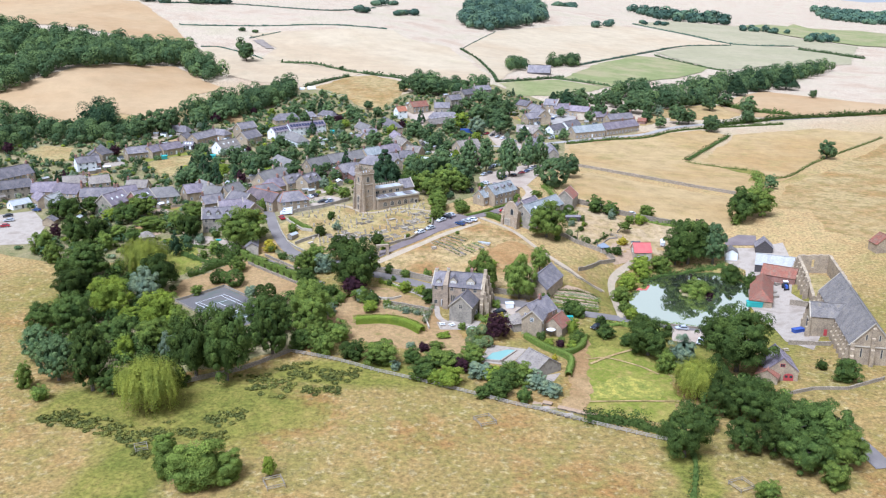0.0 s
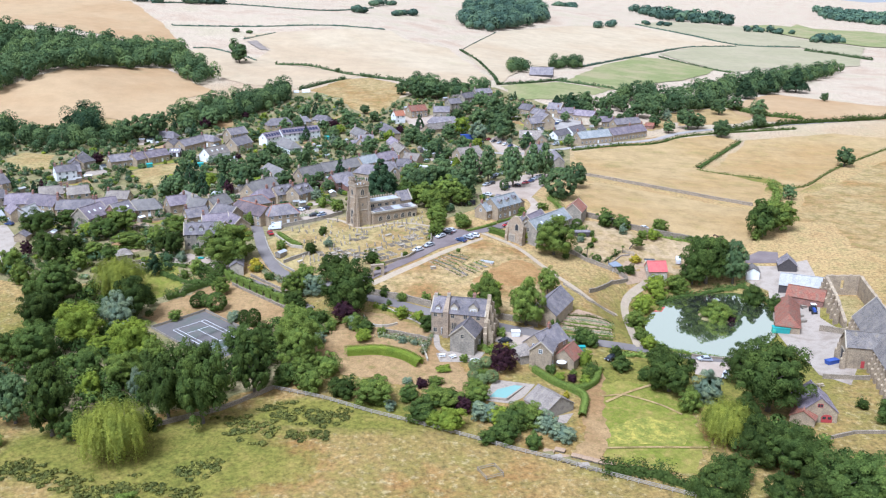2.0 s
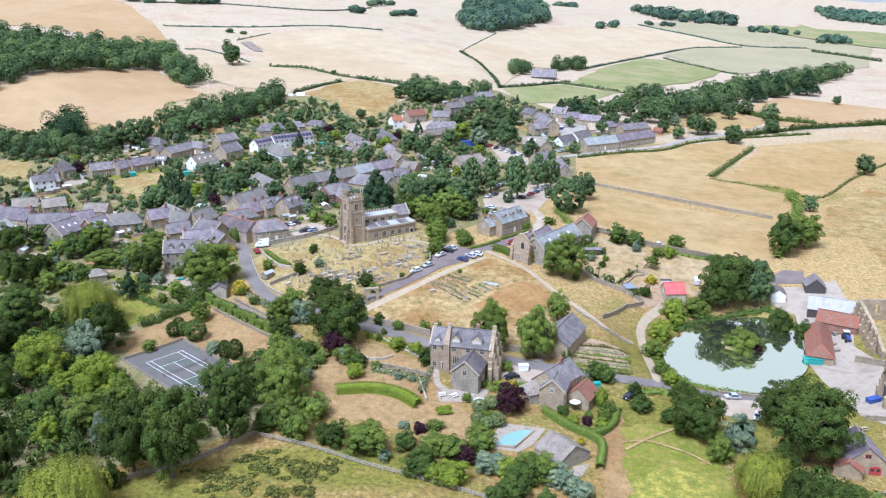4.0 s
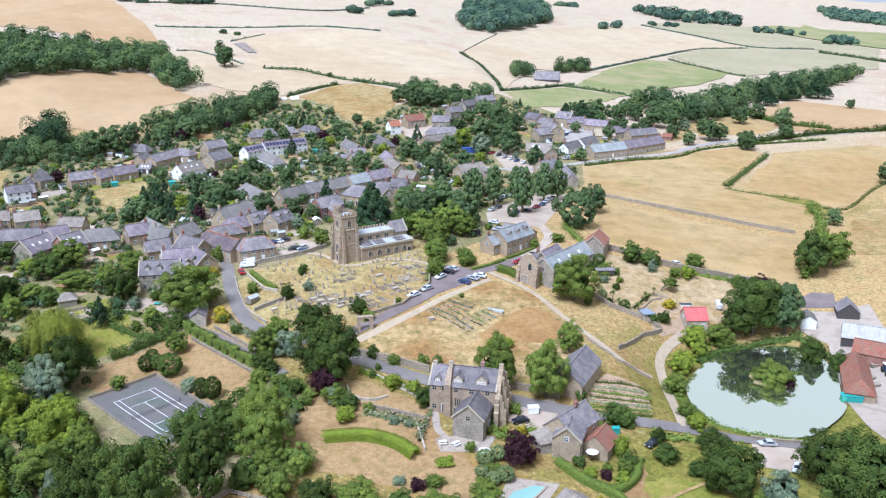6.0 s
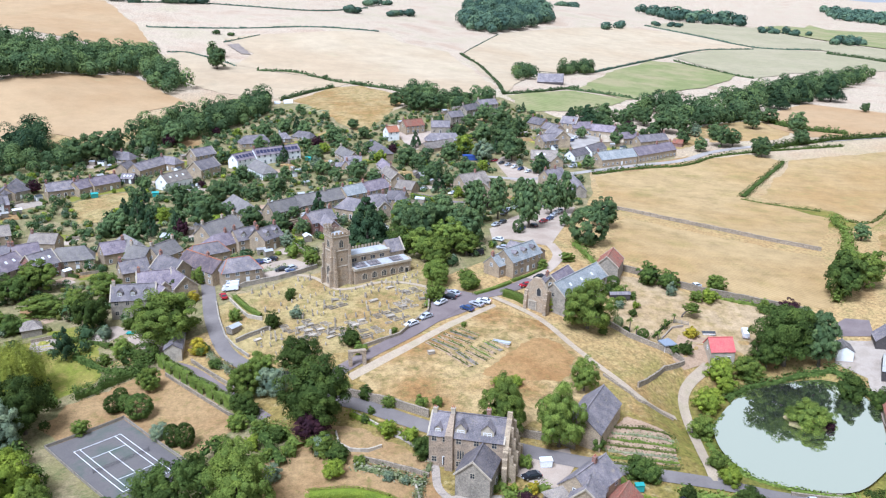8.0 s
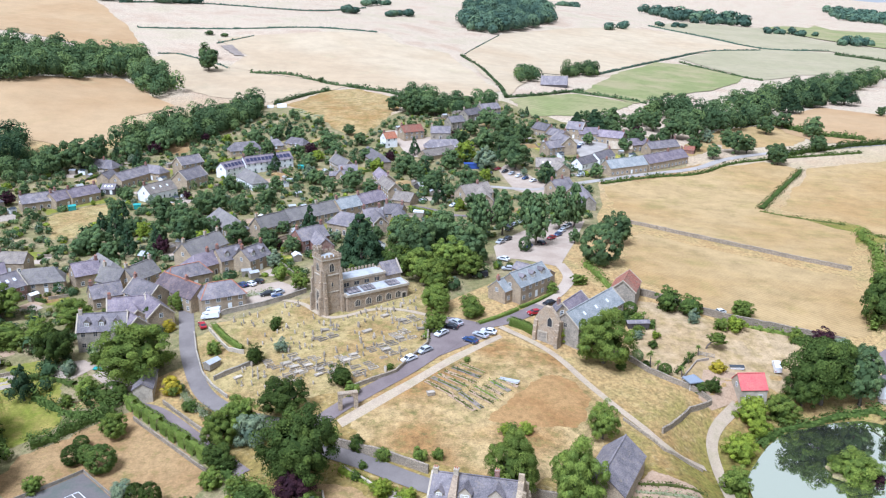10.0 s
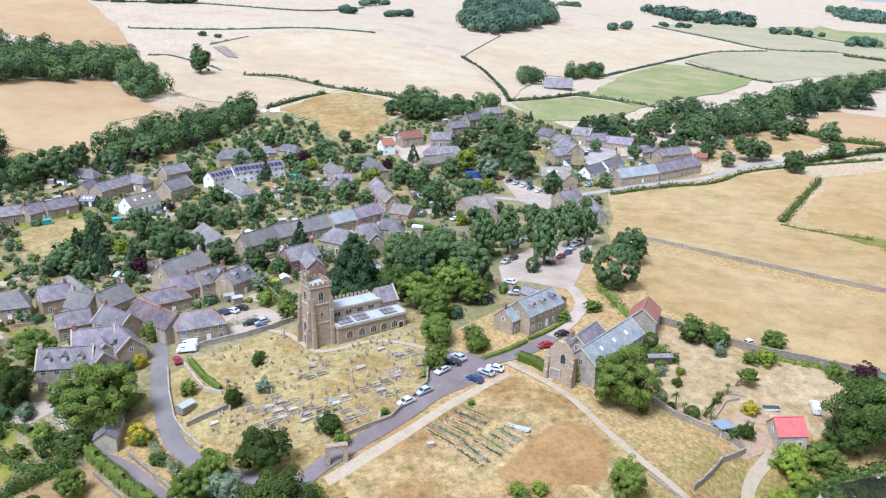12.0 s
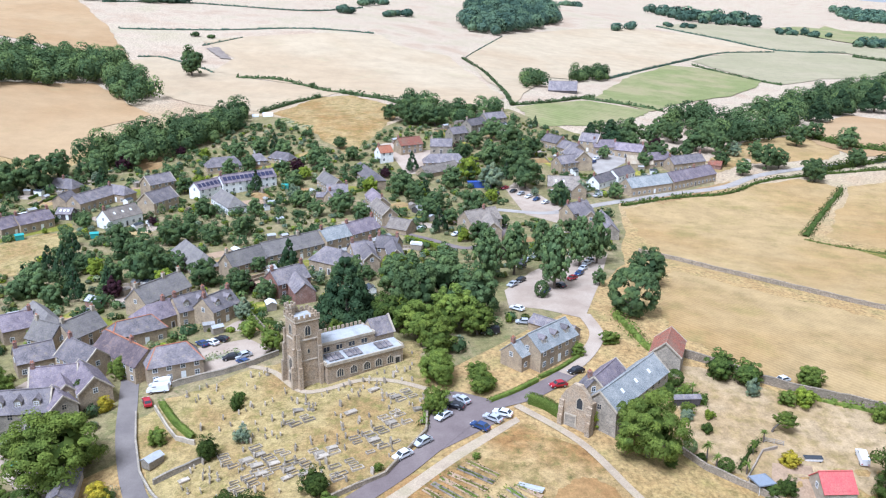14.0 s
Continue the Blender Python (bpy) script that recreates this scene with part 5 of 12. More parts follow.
road("road", [(-31.1, 304.1), (-25.8, 311.7), (-17.9, 320.3), (-9.8, 328.9), (-3.0, 338.0), (3.6, 347.2), (10.6, 354.8), (18.8, 359.6), (25.0, 365.6), (30.5, 372.0)], 4.4, M["lane"], "narrow tarmac lane past the church", 0.18, "road")
road("road", [(-111.1, 400.6), (-89.5, 389.2), (-79.4, 378.9), (-74.1, 363.3), (-69.7, 348.1), (-65.3, 336.3), (-60.3, 325.7), (-55.0, 318.9), (-47.5, 312.8), (-38.0, 308.5)], 4.3, M["asphalt"], "curving tarmac village street", 0.18, "road")
road("road", [(-32.3, 299.9), (-20.3, 294.1), (-3.2, 284.1), (15.3, 277.7), (28.0, 274.4), (47.0, 271.7), (59.5, 270.1), (72.7, 267.5), (89.3, 264.7), (102.3, 261.1)], 4.6, M["asphalt"], "tarmac lane behind the manor", 0.18, "road")
road("track", [(15.9, 355.0), (28.5, 342.0), (36.7, 327.0), (44.3, 315.0), (51.8, 305.6), (60.4, 305.7)], 2.0, M["track"], "pale stone track across the paddock", 0.18, "track")
road("track", [(76.5, 333.0), (69.3, 325.0), (65.3, 317.0), (63.6, 306.4), (62.4, 292.0), (60.8, 281.0), (60.0, 271.0)], 2.8, M["track"], "dusty curving track beside the pond", 0.18, "track")
road("road", [(23.5, 541.0), (42.6, 537.6), (55.7, 544.9), (75.5, 558.6), (105.5, 576.3), (137.2, 592.7), (162.0, 616.5), (196.7, 637.3), (249.7, 659.5), (303.8, 680.3)], 4.6, M["greylane"], "pale tarmac lane leaving the village", 0.18, "road")
road("road", [(-33.5, 553.0), (-31.0, 539.0), (-20.8, 507.0), (-5.1, 489.2), (9.2, 476.8), (20.6, 495.7), (25.1, 528.9)], 4.0, M["lane"], "narrow village lane", 0.18, "road")
road("track", [(29.0, 370.2), (36.6, 382.5), (40.6, 394.0), (39.2, 407.0)], 3.8, M["gravel"], "short gravel link to the car park", 0.2, "track")
road("road", [(104.1, 180.1), (103.1, 188.9), (101.8, 198.5)], 5, M["asphalt"], "tarmac lane by the barn", 0.18, "road")
road("path", [(-48.4, 374.8), (-41.4, 370.7), (-33.8, 361.5), (-28.5, 361.2), (-19.8, 365.6), (-11.7, 364.9), (-4.1, 361.2)], 1.6, M["track"], "pale footpath through the churchyard", 0.18, "path")
road("track", [(-76.2, 320.8), (-67.1, 316.3), (-51.3, 300.2), (-42.3, 290.9)], 3, M["lane"], "short drive behind a hedge", 0.18, "track")
road("path", [(-12.5, 281.9), (-8.4, 279.6), (-2.4, 272.0), (-1.1, 263.1), (1.9, 258.5)], 1.8, M["paving"], "pale garden path to the terrace", 0.18, "path")
drape("grass_strip", [(-166.8, 484.4), (-156.8, 499.3), (-142.9, 506.9), (-138.0, 495.3), (-142.5, 476.0), (-145.2, 455.7), (-152.2, 454.6)], M["churchyard"], 0.16, "mown yellow-green allotment grass in strips", "grass", 4)
drape("paddock", [(-243.1, 505.4), (-239.5, 520.2), (-221.2, 516.9), (-212.0, 485.9), (-227.5, 477.7)], M["churchyard"], 0.16, "small dry yellow paddock beside cottages", "grass", 4)
drape("grass_strip", [(-173.6, 498.3), (-163.7, 510.1), (-149.1, 515.3), (-144.8, 508.2), (-157.4, 500.6), (-168.0, 486.9)], M["lawn"], 0.18, "green allotment grass strip", "grass", 4)
drape("grass_strip", [(-151.9, 598.8), (-153.3, 616.0), (-142.8, 621.7), (-138.2, 609.6), (-140.6, 593.6)], M["drylawn"], 0.16, "dry orchard grass among trees", "grass", 4)
drape("allotment", [(-98.6, 691.5), (-91.8, 699.0), (-72.5, 671.1), (-72.5, 661.7), (-79.4, 661.8)], M["greenfield"], 0.2, "allotment plots under green netting", "bed", 4)
drape("field", [(172.5, 685.6), (191.8, 702.7), (223.8, 722.4), (240.9, 692.3), (218.9, 660.5), (167.7, 641.7)], M["yellow"], 0.2, "dry yellow field behind the lane", "field", 10)
drape("field", [(141.6, 639.0), (170.4, 682.3), (182.2, 689.7), (162.9, 638.5), (142.6, 619.7)], M["straw"], 0.2, "rough dry grass behind the terrace", "field", 8)
drape("verge", [(95.7, 568.5), (143.4, 603.5), (142.5, 595.4), (98.8, 559.8)], M["drylawn"], 0.2, "grass verge before the terrace", "grass", 4)
# ---- walls, fences and hedges ----
hedge([(227.5, 732.1), (235.0, 714.9), (247.9, 696.5)], 4, 3, "oak", "dark overgrown hedge between fields", 0.5, 7, False)
hedge([(175.5, 695.0), (198.7, 712.5), (222.0, 727.1)], 3, 2, "oak", "dark overgrown hedge between fields", 0.5, 7, False)
wall_line("stone_wall", [(-72.1, 219.4), (-56.8, 227.9), (-45.4, 239.1)], 1.3, 0.35, M["drystone"], "low grey stone boundary wall beside the pasture", "wall")
def rail_fence(line, label, gap=2.4, height=1.25):
    """Posts with three rails between them, following the ground."""
    e = tagged(new("fence"), label, "fence")
    pts = along(line, gap)
    post = Shape()
    post.box(-0.08, 0.08, -0.08, 0.08, -0.5, height, M["palewood"], 0.01)
    post = post.mesh("post")
    for q, d in pts:
        put("post", post, e, pose(q.x, q.y, gz(q.x, q.y), 0, 0, math.degrees(math.atan2(d.y, d.x))))
    for (a, d), (b, _) in zip(pts, pts[1:]):
        n = Vector((-d.y, d.x)) * 0.04
        for z in (0.4, 0.75, 1.12):
            s = Shape()
            za, zb = gz(a.x, a.y) + z, gz(b.x, b.y) + z
            ring = [(a - n, za), (b - n, zb), (b + n, zb), (a + n, za)]
            s.hull([(v.x, v.y, h - 0.07) for v, h in ring], [(v.x, v.y, h + 0.07) for v, h in ring], M["palewood"])
            put("rail", s.mesh("rail", False), e)
    return e


rail_fence([(-45.4, 239.1), (-31.4, 233.6), (-18.0, 226.8), (-4.3, 221.6), (8.9, 216.2), (17.7, 212.3), (27.5, 208.5), (38.0, 203.0), (56.2, 193.8)], "weathered pale timber post and rail fence along the garden")
wall_line("stone_wall", [(71.1, 480.7), (81.7, 473.7), (94.4, 462.1), (114.1, 447.2), (127.9, 436.4), (146.3, 423.6)], 1.6, 0.6, M["drystone"], "long dry stone wall between hayfields", "wall")
wall_line("stone_wall", [(59.4, 384.7), (68.5, 380.8), (78.5, 374.6), (86.1, 371.8), (97.8, 369.0), (106.5, 365.9), (116.7, 361.8)], 2.2, 0.6, M["drystone"], "tall stone garden wall", "wall")
wall_line("stone_wall", [(-64.6, 365.9), (-59.8, 368.3), (-53.5, 371.0), (-47.9, 374.5), (-41.9, 380.1)], 1.6, 0.5, M["greystone"], "stone churchyard wall", "wall")
wall_line("stone_wall", [(-65.8, 356.4), (-60.6, 348.1), (-57.4, 343.7), (-52.8, 341.5)], 1.2, 0.4, M["ashlar"], "pale churchyard wall with a hedge behind", "wall")
wall_line("stone_wall", [(-69.6, 354.9), (-66.2, 344.1), (-61.9, 333.2), (-57.9, 327.0), (-52.6, 321.0)], 0.8, 0.4, M["greystone"], "low stone wall along the village street", "wall")
wall_line("stone_wall", [(-58.0, 329.4), (-54.2, 332.4), (-50.1, 335.5), (-47.3, 337.6)], 1.4, 0.5, M["greystone"], "stone churchyard wall on a bank", "wall")
wall_line("stone_wall", [(-22.3, 321.7), (-12.0, 328.4), (-4.2, 343.4), (-4.0, 354.0)], 1.1, 0.45, M["drystone"], "low stone wall beside the lane", "wall")
wall_line("stone_wall", [(45.5, 344.8), (50.3, 342.2), (54.2, 337.8), (60.0, 334.6), (65.6, 332.2), (69.0, 331.0)], 1.6, 0.5, M["drystone"], "grey stone wall beside a paddock", "wall")
wall_line("stone_wall", [(68.8, 330.6), (61.7, 325.1), (51.3, 311.1)], 1.5, 0.5, M["drystone"], "grey stone wall beside a paddock", "wall")
wall_line("stone_wall", [(-24.7, 298.9), (-11.7, 292.8), (-3.3, 288.2)], 2.2, 0.5, M["drystone"], "high stone wall along the lane", "wall")
wall_line("stone_wall", [(16.3, 282.3), (26.2, 280.7), (29.9, 278.6)], 2.0, 0.5, M["drystone"], "high stone wall along the lane", "wall")
wall_line("stone_wall", [(-18.4, 272.2), (-10.6, 269.5), (-3.0, 266.3)], 1.2, 0.4, M["drystone"], "stone wall below a garden terrace", "wall")
wall_line("stone_wall", [(75.6, 268.3), (88.1, 267.4), (97.4, 264.0)], 0.9, 0.4, M["drystone"], "low stone wall beside the pond", "wall")
wall_line("stone_wall", [(108.2, 251.5), (120.5, 249.4)], 1.4, 0.5, M["drystone"], "stone farmyard wall", "wall")
wall_line("stone_wall", [(124.7, 292.7), (129.8, 284.0)], 2.0, 0.6, M["drystone"], "stone farmyard wall", "wall")
wall_line("stone_wall", [(125.3, 225.1), (112.5, 219.6), (103.3, 220.1), (94.5, 217.2)], 1.0, 0.4, M["drystone"], "low stone wall round the barn", "wall")
wall_line("stone_wall", [(-64.3, 412.0), (-58.6, 415.7), (-47.9, 394.5)], 1.8, 0.4, M["drystone"], "grey stone wall round a garden", "wall")
wall_line("stone_wall", [(-24.7, 282.6), (-23.5, 277.9), (-20.6, 275.5), (-16.7, 275.1), (-13.8, 276.8)], 0.9, 0.4, M["ashlar"], "curved low pale retaining wall on the lawn", "wall")
wall_line("stone_wall", [(-21.3, 290.4), (-14.0, 283.6), (-9.6, 281.2)], 0.9, 0.4, M["ashlar"], "low pale garden wall along a path", "wall")
wall_line("stone_wall", [(-68.3, 320.8), (-50.3, 302.7)], 1.0, 0.4, M["drystone"], "low stone wall beside a drive", "wall")
wall_line("stone_wall", [(-6.0, 263.9), (-4.0, 254.7)], 0.9, 0.4, M["ashlar"], "low pale terrace wall", "wall")
wall_line("stone_wall", [(42.5, 313.6), (49.9, 304.0), (59.2, 303.8)], 0.8, 0.35, M["drystone"], "low stone wall beside the track", "wall")
wall_line("stone_wall", [(-4.6, 350.2), (-4.1, 358.7)], 1.2, 0.4, M["drystone"], "churchyard wall beside the lane", "wall")
hedge([(-27.4, 258.7), (-18.4, 259.2), (-11.1, 256.5), (-6.3, 251.9)], 3.2, 2.3, "lime", "curved clipped green hedge on the lawn", 0.13, 70, True)
hedge([(26.1, 252.1), (31.6, 245.6), (37.3, 242.6), (42.8, 247.4), (44.7, 253.5)], 2.0, 1.8, "ash", "clipped green hedge round a garden", 0.14, 50, True)
hedge([(34.8, 243.4), (38.4, 238.5), (36.4, 228.8)], 2.0, 1.8, "ash", "clipped green hedge round a garden", 0.14, 50, True)
hedge([(19.1, 356.8), (22.4, 354.7), (25.4, 351.4)], 2.4, 2.2, "ash", "clipped hedge beside the ruined gable", 0.14, 50, True)
hedge([(-13.5, 489.1), (1.1, 472.2)], 1.8, 2.0, "lime", "bright clipped roadside hedge", 0.3, 12, True)
hedge([(22.5, 367.7), (27.8, 372.4), (33.8, 379.6)], 1.0, 1.0, "ash", "low clipped hedge before the cottage", 0.13, 55, True)
hedge([(10.1, 356.2), (15.9, 360.7), (21.7, 366.3)], 1.2, 1.0, "ash", "low clipped hedge beside the lane", 0.13, 55, True)
hedge([(-64.6, 357.7), (-59.6, 350.2), (-53.8, 343.5)], 1.5, 1.4, "ash", "hedge inside the churchyard", 0.16, 40, True)
hedge([(79.9, 554.6), (106.5, 569.9), (136.7, 582.1), (161.3, 605.9), (197.2, 623.6), (252.2, 644.2)], 2.2, 1.6, "oak", "dark hedge along the lane", 0.45, 7, False)
hedge([(146.9, 516.3), (165.5, 547.1), (197.3, 596.8)], 4.2, 1.5, "oak", "ragged dark hedge between two hayfields", 0.4, 5, False)
hedge([(145.2, 512.1), (157.8, 502.1), (175.3, 493.0)], 2.2, 0.9, "scrub", "thin weedy strip between hayfields", 0.35, 4, False)
hedge([(174.2, 476.8), (167.4, 448.6), (148.2, 405.6), (128.5, 369.1)], 4, 3, "ash", "tall overgrown green field hedge", 0.5, 6, False)
hedge([(177.0, 480.3), (190.6, 474.3), (230.3, 524.6), (303.7, 598.5)], 1.6, 0.9, "scrub", "dark overgrown hedge between fields", 0.45, 6, False)
hedge([(-150.2, 830.5), (-122.3, 831.4), (-101.6, 816.7), (-81.1, 797.2), (-62.4, 788.2)], 2.2, 1.7999999999999998, "far", "dark hedge between distant fields", 0.7, 6, False)
hedge([(-69.2, 790.4), (-39.1, 767.5), (-24.5, 744.6)], 2.75, 2.4, "far", "dark hedge between distant fields", 0.7, 6, False)
hedge([(-112.5, 718.1), (-97.2, 752.1), (-82.1, 774.7)], 2.2, 2.1, "far", "dark hedge between distant fields", 0.7, 6, False)
hedge([(19.6, 983.7), (36.6, 919.5), (45.1, 818.5), (46.2, 752.5)], 2.2, 1.5, "far", "dark hedge between distant fields", 0.7, 6, False)
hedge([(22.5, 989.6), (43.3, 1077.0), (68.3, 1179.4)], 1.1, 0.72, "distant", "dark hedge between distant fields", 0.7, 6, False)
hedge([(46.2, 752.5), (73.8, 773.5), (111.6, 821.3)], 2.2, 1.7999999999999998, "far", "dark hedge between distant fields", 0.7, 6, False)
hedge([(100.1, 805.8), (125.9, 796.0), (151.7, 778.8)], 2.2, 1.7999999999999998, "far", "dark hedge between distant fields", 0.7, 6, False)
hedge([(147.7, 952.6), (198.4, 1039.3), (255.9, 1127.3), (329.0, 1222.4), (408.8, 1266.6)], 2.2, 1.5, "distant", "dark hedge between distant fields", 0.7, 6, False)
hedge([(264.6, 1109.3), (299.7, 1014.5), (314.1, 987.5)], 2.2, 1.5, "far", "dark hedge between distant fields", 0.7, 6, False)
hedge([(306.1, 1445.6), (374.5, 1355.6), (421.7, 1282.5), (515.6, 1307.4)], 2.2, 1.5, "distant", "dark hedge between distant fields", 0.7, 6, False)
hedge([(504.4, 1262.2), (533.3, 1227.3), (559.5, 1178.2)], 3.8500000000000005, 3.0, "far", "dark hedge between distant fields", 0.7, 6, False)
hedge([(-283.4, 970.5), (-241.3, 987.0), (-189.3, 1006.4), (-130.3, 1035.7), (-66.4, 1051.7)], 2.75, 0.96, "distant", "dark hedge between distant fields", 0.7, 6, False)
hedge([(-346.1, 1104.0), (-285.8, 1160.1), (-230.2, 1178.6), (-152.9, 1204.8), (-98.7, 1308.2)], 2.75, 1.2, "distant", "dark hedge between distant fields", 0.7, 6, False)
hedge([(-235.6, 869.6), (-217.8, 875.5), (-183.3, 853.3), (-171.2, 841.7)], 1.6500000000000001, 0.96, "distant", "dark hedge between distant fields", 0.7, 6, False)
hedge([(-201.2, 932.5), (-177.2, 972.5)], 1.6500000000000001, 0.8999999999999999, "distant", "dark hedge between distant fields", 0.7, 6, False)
hedge([(223.7, 735.4), (242.8, 698.0), (271.8, 683.2)], 4, 3, "oak", "dark overgrown hedge between fields", 0.6, 7, False)
hedge([(194.6, 627.0), (250.7, 660.6), (299.6, 678.6), (361.9, 699.5)], 4, 3, "oak", "dark overgrown hedge between fields", 0.6, 7, False)
hedge([(61.8, 192.9), (59.9, 181.0), (55.3, 166.9)], 2.4, 1.0, "oak", "dark weeds along a damp ditch", 0.24, 8, False)
hedge([(-273.9, 566.5), (-239.7, 582.5)], 3, 2.4, "oak", "dark overgrown hedge between fields", 0.6, 6, False)
hedge([(38.1, 204.4), (48.2, 203.1), (58.1, 195.7)], 4, 3, "oak", "overgrown hedge along the wall", 0.24, 30, False)
hedge([(-93.5, 304.5), (-88.5, 309.6), (-84.0, 314.4), (-79.5, 318.0)], 3.0, 3.0, "oak", "dark clipped hedge round a garden", 0.2, 45, False)
hedge([(-101.4, 324.6), (-91.2, 318.3), (-80.7, 314.9)], 3, 2.2, "oak", "dark green hedge round a garden", 0.35, 9, False)
hedge([(50.4, 264.8), (59.2, 264.7), (70.5, 261.5)], 3, 2, "ash", "hedge along the lane", 0.35, 9, False)
hedge([(-67.3, 417.4), (-57.0, 408.4), (-46.0, 392.3)], 2.5, 2.2, "ash", "garden hedge beside the parking yard", 0.35, 9, False)
# ---- village houses ----
house("small gabled stone cottage", (-46.4, 546.6, 43.9, 7.3, 7.5, 6.5, "slate", "stone", "l"))
house("hipped grey slate bungalow below the hill", (-172.3, 562.3, -17.5, 19.6, 8, 5.5, "slate", "stone", "hm"))
house("stone cottage range with a purple slate roof", (-160.6, 507.8, 52.9, 13.8, 7.5, 7, "purple", "stone", "lr"))
house("stone cottage with a purple slate roof", (-167.9, 499.9, 63.0, 8.3, 7.5, 7, "purple", "stone", "l"))
house("long stone terrace with a slate roof", (-148.9, 539.1, 68.2, 22.2, 7.5, 7.2, "slate", "stone", "r"), (-141.2, 548.9, -27.1, 13.6, 7, 6.8, "slate", "stone", "h"))
house("small gabled cottage with slate roof", (-160.4, 538.8, 81.7, 9.7, 6, 6, "slate", "stone", "n"))
house("low timber-clad house with rooflights", (-153.3, 522.2, -3.5, 6.3, 6, 4.5, "slate", "darkwood", "k"))
house("white rendered house with a brown tiled roof", (-129.2, 515.3, 57.5, 15.4, 8.5, 7.5, "stonetile", "white", "lk"))
house("tall stone house with two slate roofs", (-126.9, 558.2, 51.2, 13.0, 8, 9.5, "slate", "stone", "c"), (-119.8, 535.1, 65.2, 14.9, 9, 9, "slate", "stone", "c"))
house("long white terrace with solar panels on slate", (-104.8, 557.4, 54.9, 14.4, 7, 7.5, "purple", "white", "p"), (-89.8, 569.8, 38.3, 26.6, 7.2, 8, "purple", "white", "pl"))
house("hipped slate house among trees", (-107.4, 599.9, 26.3, 17.4, 9, 6.5, "slate", "stone", "h"))
house("white thatched cottage with a hipped roof", (-91.2, 538.9, -57.5, 21.6, 8, 7, "thatch", "white", "h"))
house("grey thatched cottage with a hipped roof", (-84.8, 461.9, -57.3, 25.6, 8.5, 7.5, "thatch", "stone", "h"))
house("low hipped slate bungalow in a garden", (-93.0, 610.0, 24.6, 9.2, 7, 5, "slate", "stone", "h"))
house("low hipped slate bungalow in a garden", (-80.6, 612.8, -33.7, 14.1, 7, 5, "slate", "stone", "h"))
house("gabled thatched stone house with a slate wing", (-50.5, 565.7, -64.6, 21.4, 7, 8, "thatch", "stone", "cl"), (-46.6, 554.5, 8.7, 9.2, 6.5, 7, "slate", "stone", "r"), (-52.7, 551.6, 2.1, 5.4, 5, 4, "slate", "stone", "n"))
house("stone house with a brown slate roof", (-35.4, 585.1, -69.6, 31.8, 8, 7, "slate", "stone", "h"))
house("white house with an orange pantiled roof", (-29.8, 618.3, 31.2, 7.2, 7, 8, "orange", "white", "l"))
house("gabled stone house with a reddish roof", (-17.8, 634.9, 31.8, 13.4, 8, 8, "redtile", "stone", "l"))
house("stone cottage in a climbing row", (-0.4, 636.8, -2.0, 11.4, 8, 7.5, "slate", "greystone", "l"))
house("stone cottage in a climbing row", (8.3, 661.1, 34.8, 10.5, 7.5, 7.5, "slate", "greystone", "l"))
house("stone cottage in a climbing row", (18.7, 680.9, 50.4, 15.0, 7.5, 7.5, "slate", "greystone", "l"))
house("stone cottage in a climbing row", (30.5, 696.5, 35.2, 15.0, 7.5, 7.5, "slate", "greystone", "lr"))
house("low stone house with a hipped slate roof", (1.0, 616.5, 6.3, 21.4, 9, 5.5, "slate", "stone", "h"))
house("long low slate-roofed barn", (-2.0, 601.1, 42.6, 22.7, 8, 5, "stonetile", "stone", "n"))
house("stone house with coped gables by the lane", (-27.6, 535.8, -73.0, 18.8, 6.5, 8, "purple", "stone", "cr"), (-24.1, 519.9, -70.3, 18.8, 6.5, 7.5, "stonetile", "stone", "c"))
house("low stone barn with a tiled roof", (-16.1, 501.7, -30.4, 9.3, 7.5, 5.5, "stonetile", "stone", "n"))
house("open carport with a pale sheet roof", (-7.4, 535.7, 38.0, 10.5, 5, 3.4, "sheet", "darkwood", "n"), category="shed", name="carport")
house("long stone terrace with dark slate roofs", (-66.4, 453.6, 48.7, 14.1, 8, 8, "thatch", "stone", "l"), (-52.8, 467.1, 43.2, 24.1, 8, 8, "thatch", "stone", "m"), (-39.6, 477.6, 43.9, 11.1, 8, 8.4, "paleslate", "stone", "l"), (-30.9, 487.5, 48.3, 13.9, 8, 8.4, "purple", "stone", "lr"))
house("hipped slate house beside the terrace", (-35.9, 448.9, -33.3, 13.4, 9, 8, "slate", "stone", "h"))
house("gabled cottages with red chimneys", (-27.5, 456.5, 24.1, 7.5, 7.5, 8, "slate", "stone", "lr"), (-18.8, 461.6, -17.0, 7.7, 7.5, 8.4, "slate", "stone", "lr"), (-16.5, 454.4, -80.5, 16.2, 5, 7.6, "slate", "stone", "c"), (-24.8, 451.3, -75.9, 14.4, 5, 7.2, "slate", "stone", "c"))
house("brick house with a hipped slate roof and red chimneys", (-47.7, 428.7, 43.3, 11.6, 8, 8, "slate", "brick", "lr"), (-43.0, 422.9, -67.9, 14.4, 6, 6.5, "slate", "brick", "n"))
house("grey thatched long house with stone chimneys", (-85.0, 422.7, 61.9, 18.2, 8.5, 8.5, "thatch", "stone", "lmr"))
house("slate-roofed stone house with gabled dormers", (-71.8, 408.5, 40.0, 9.6, 8, 8, "slate", "stone", "lrd"))
house("slate-roofed stone house with gabled dormers", (-63.9, 407.3, 57.9, 10.0, 8, 8, "slate", "stone", "lrd"))
house("hipped slate house with a red chimney", (-79.3, 404.3, 51.2, 13.2, 8, 7.6, "purple", "stone", "hm"))
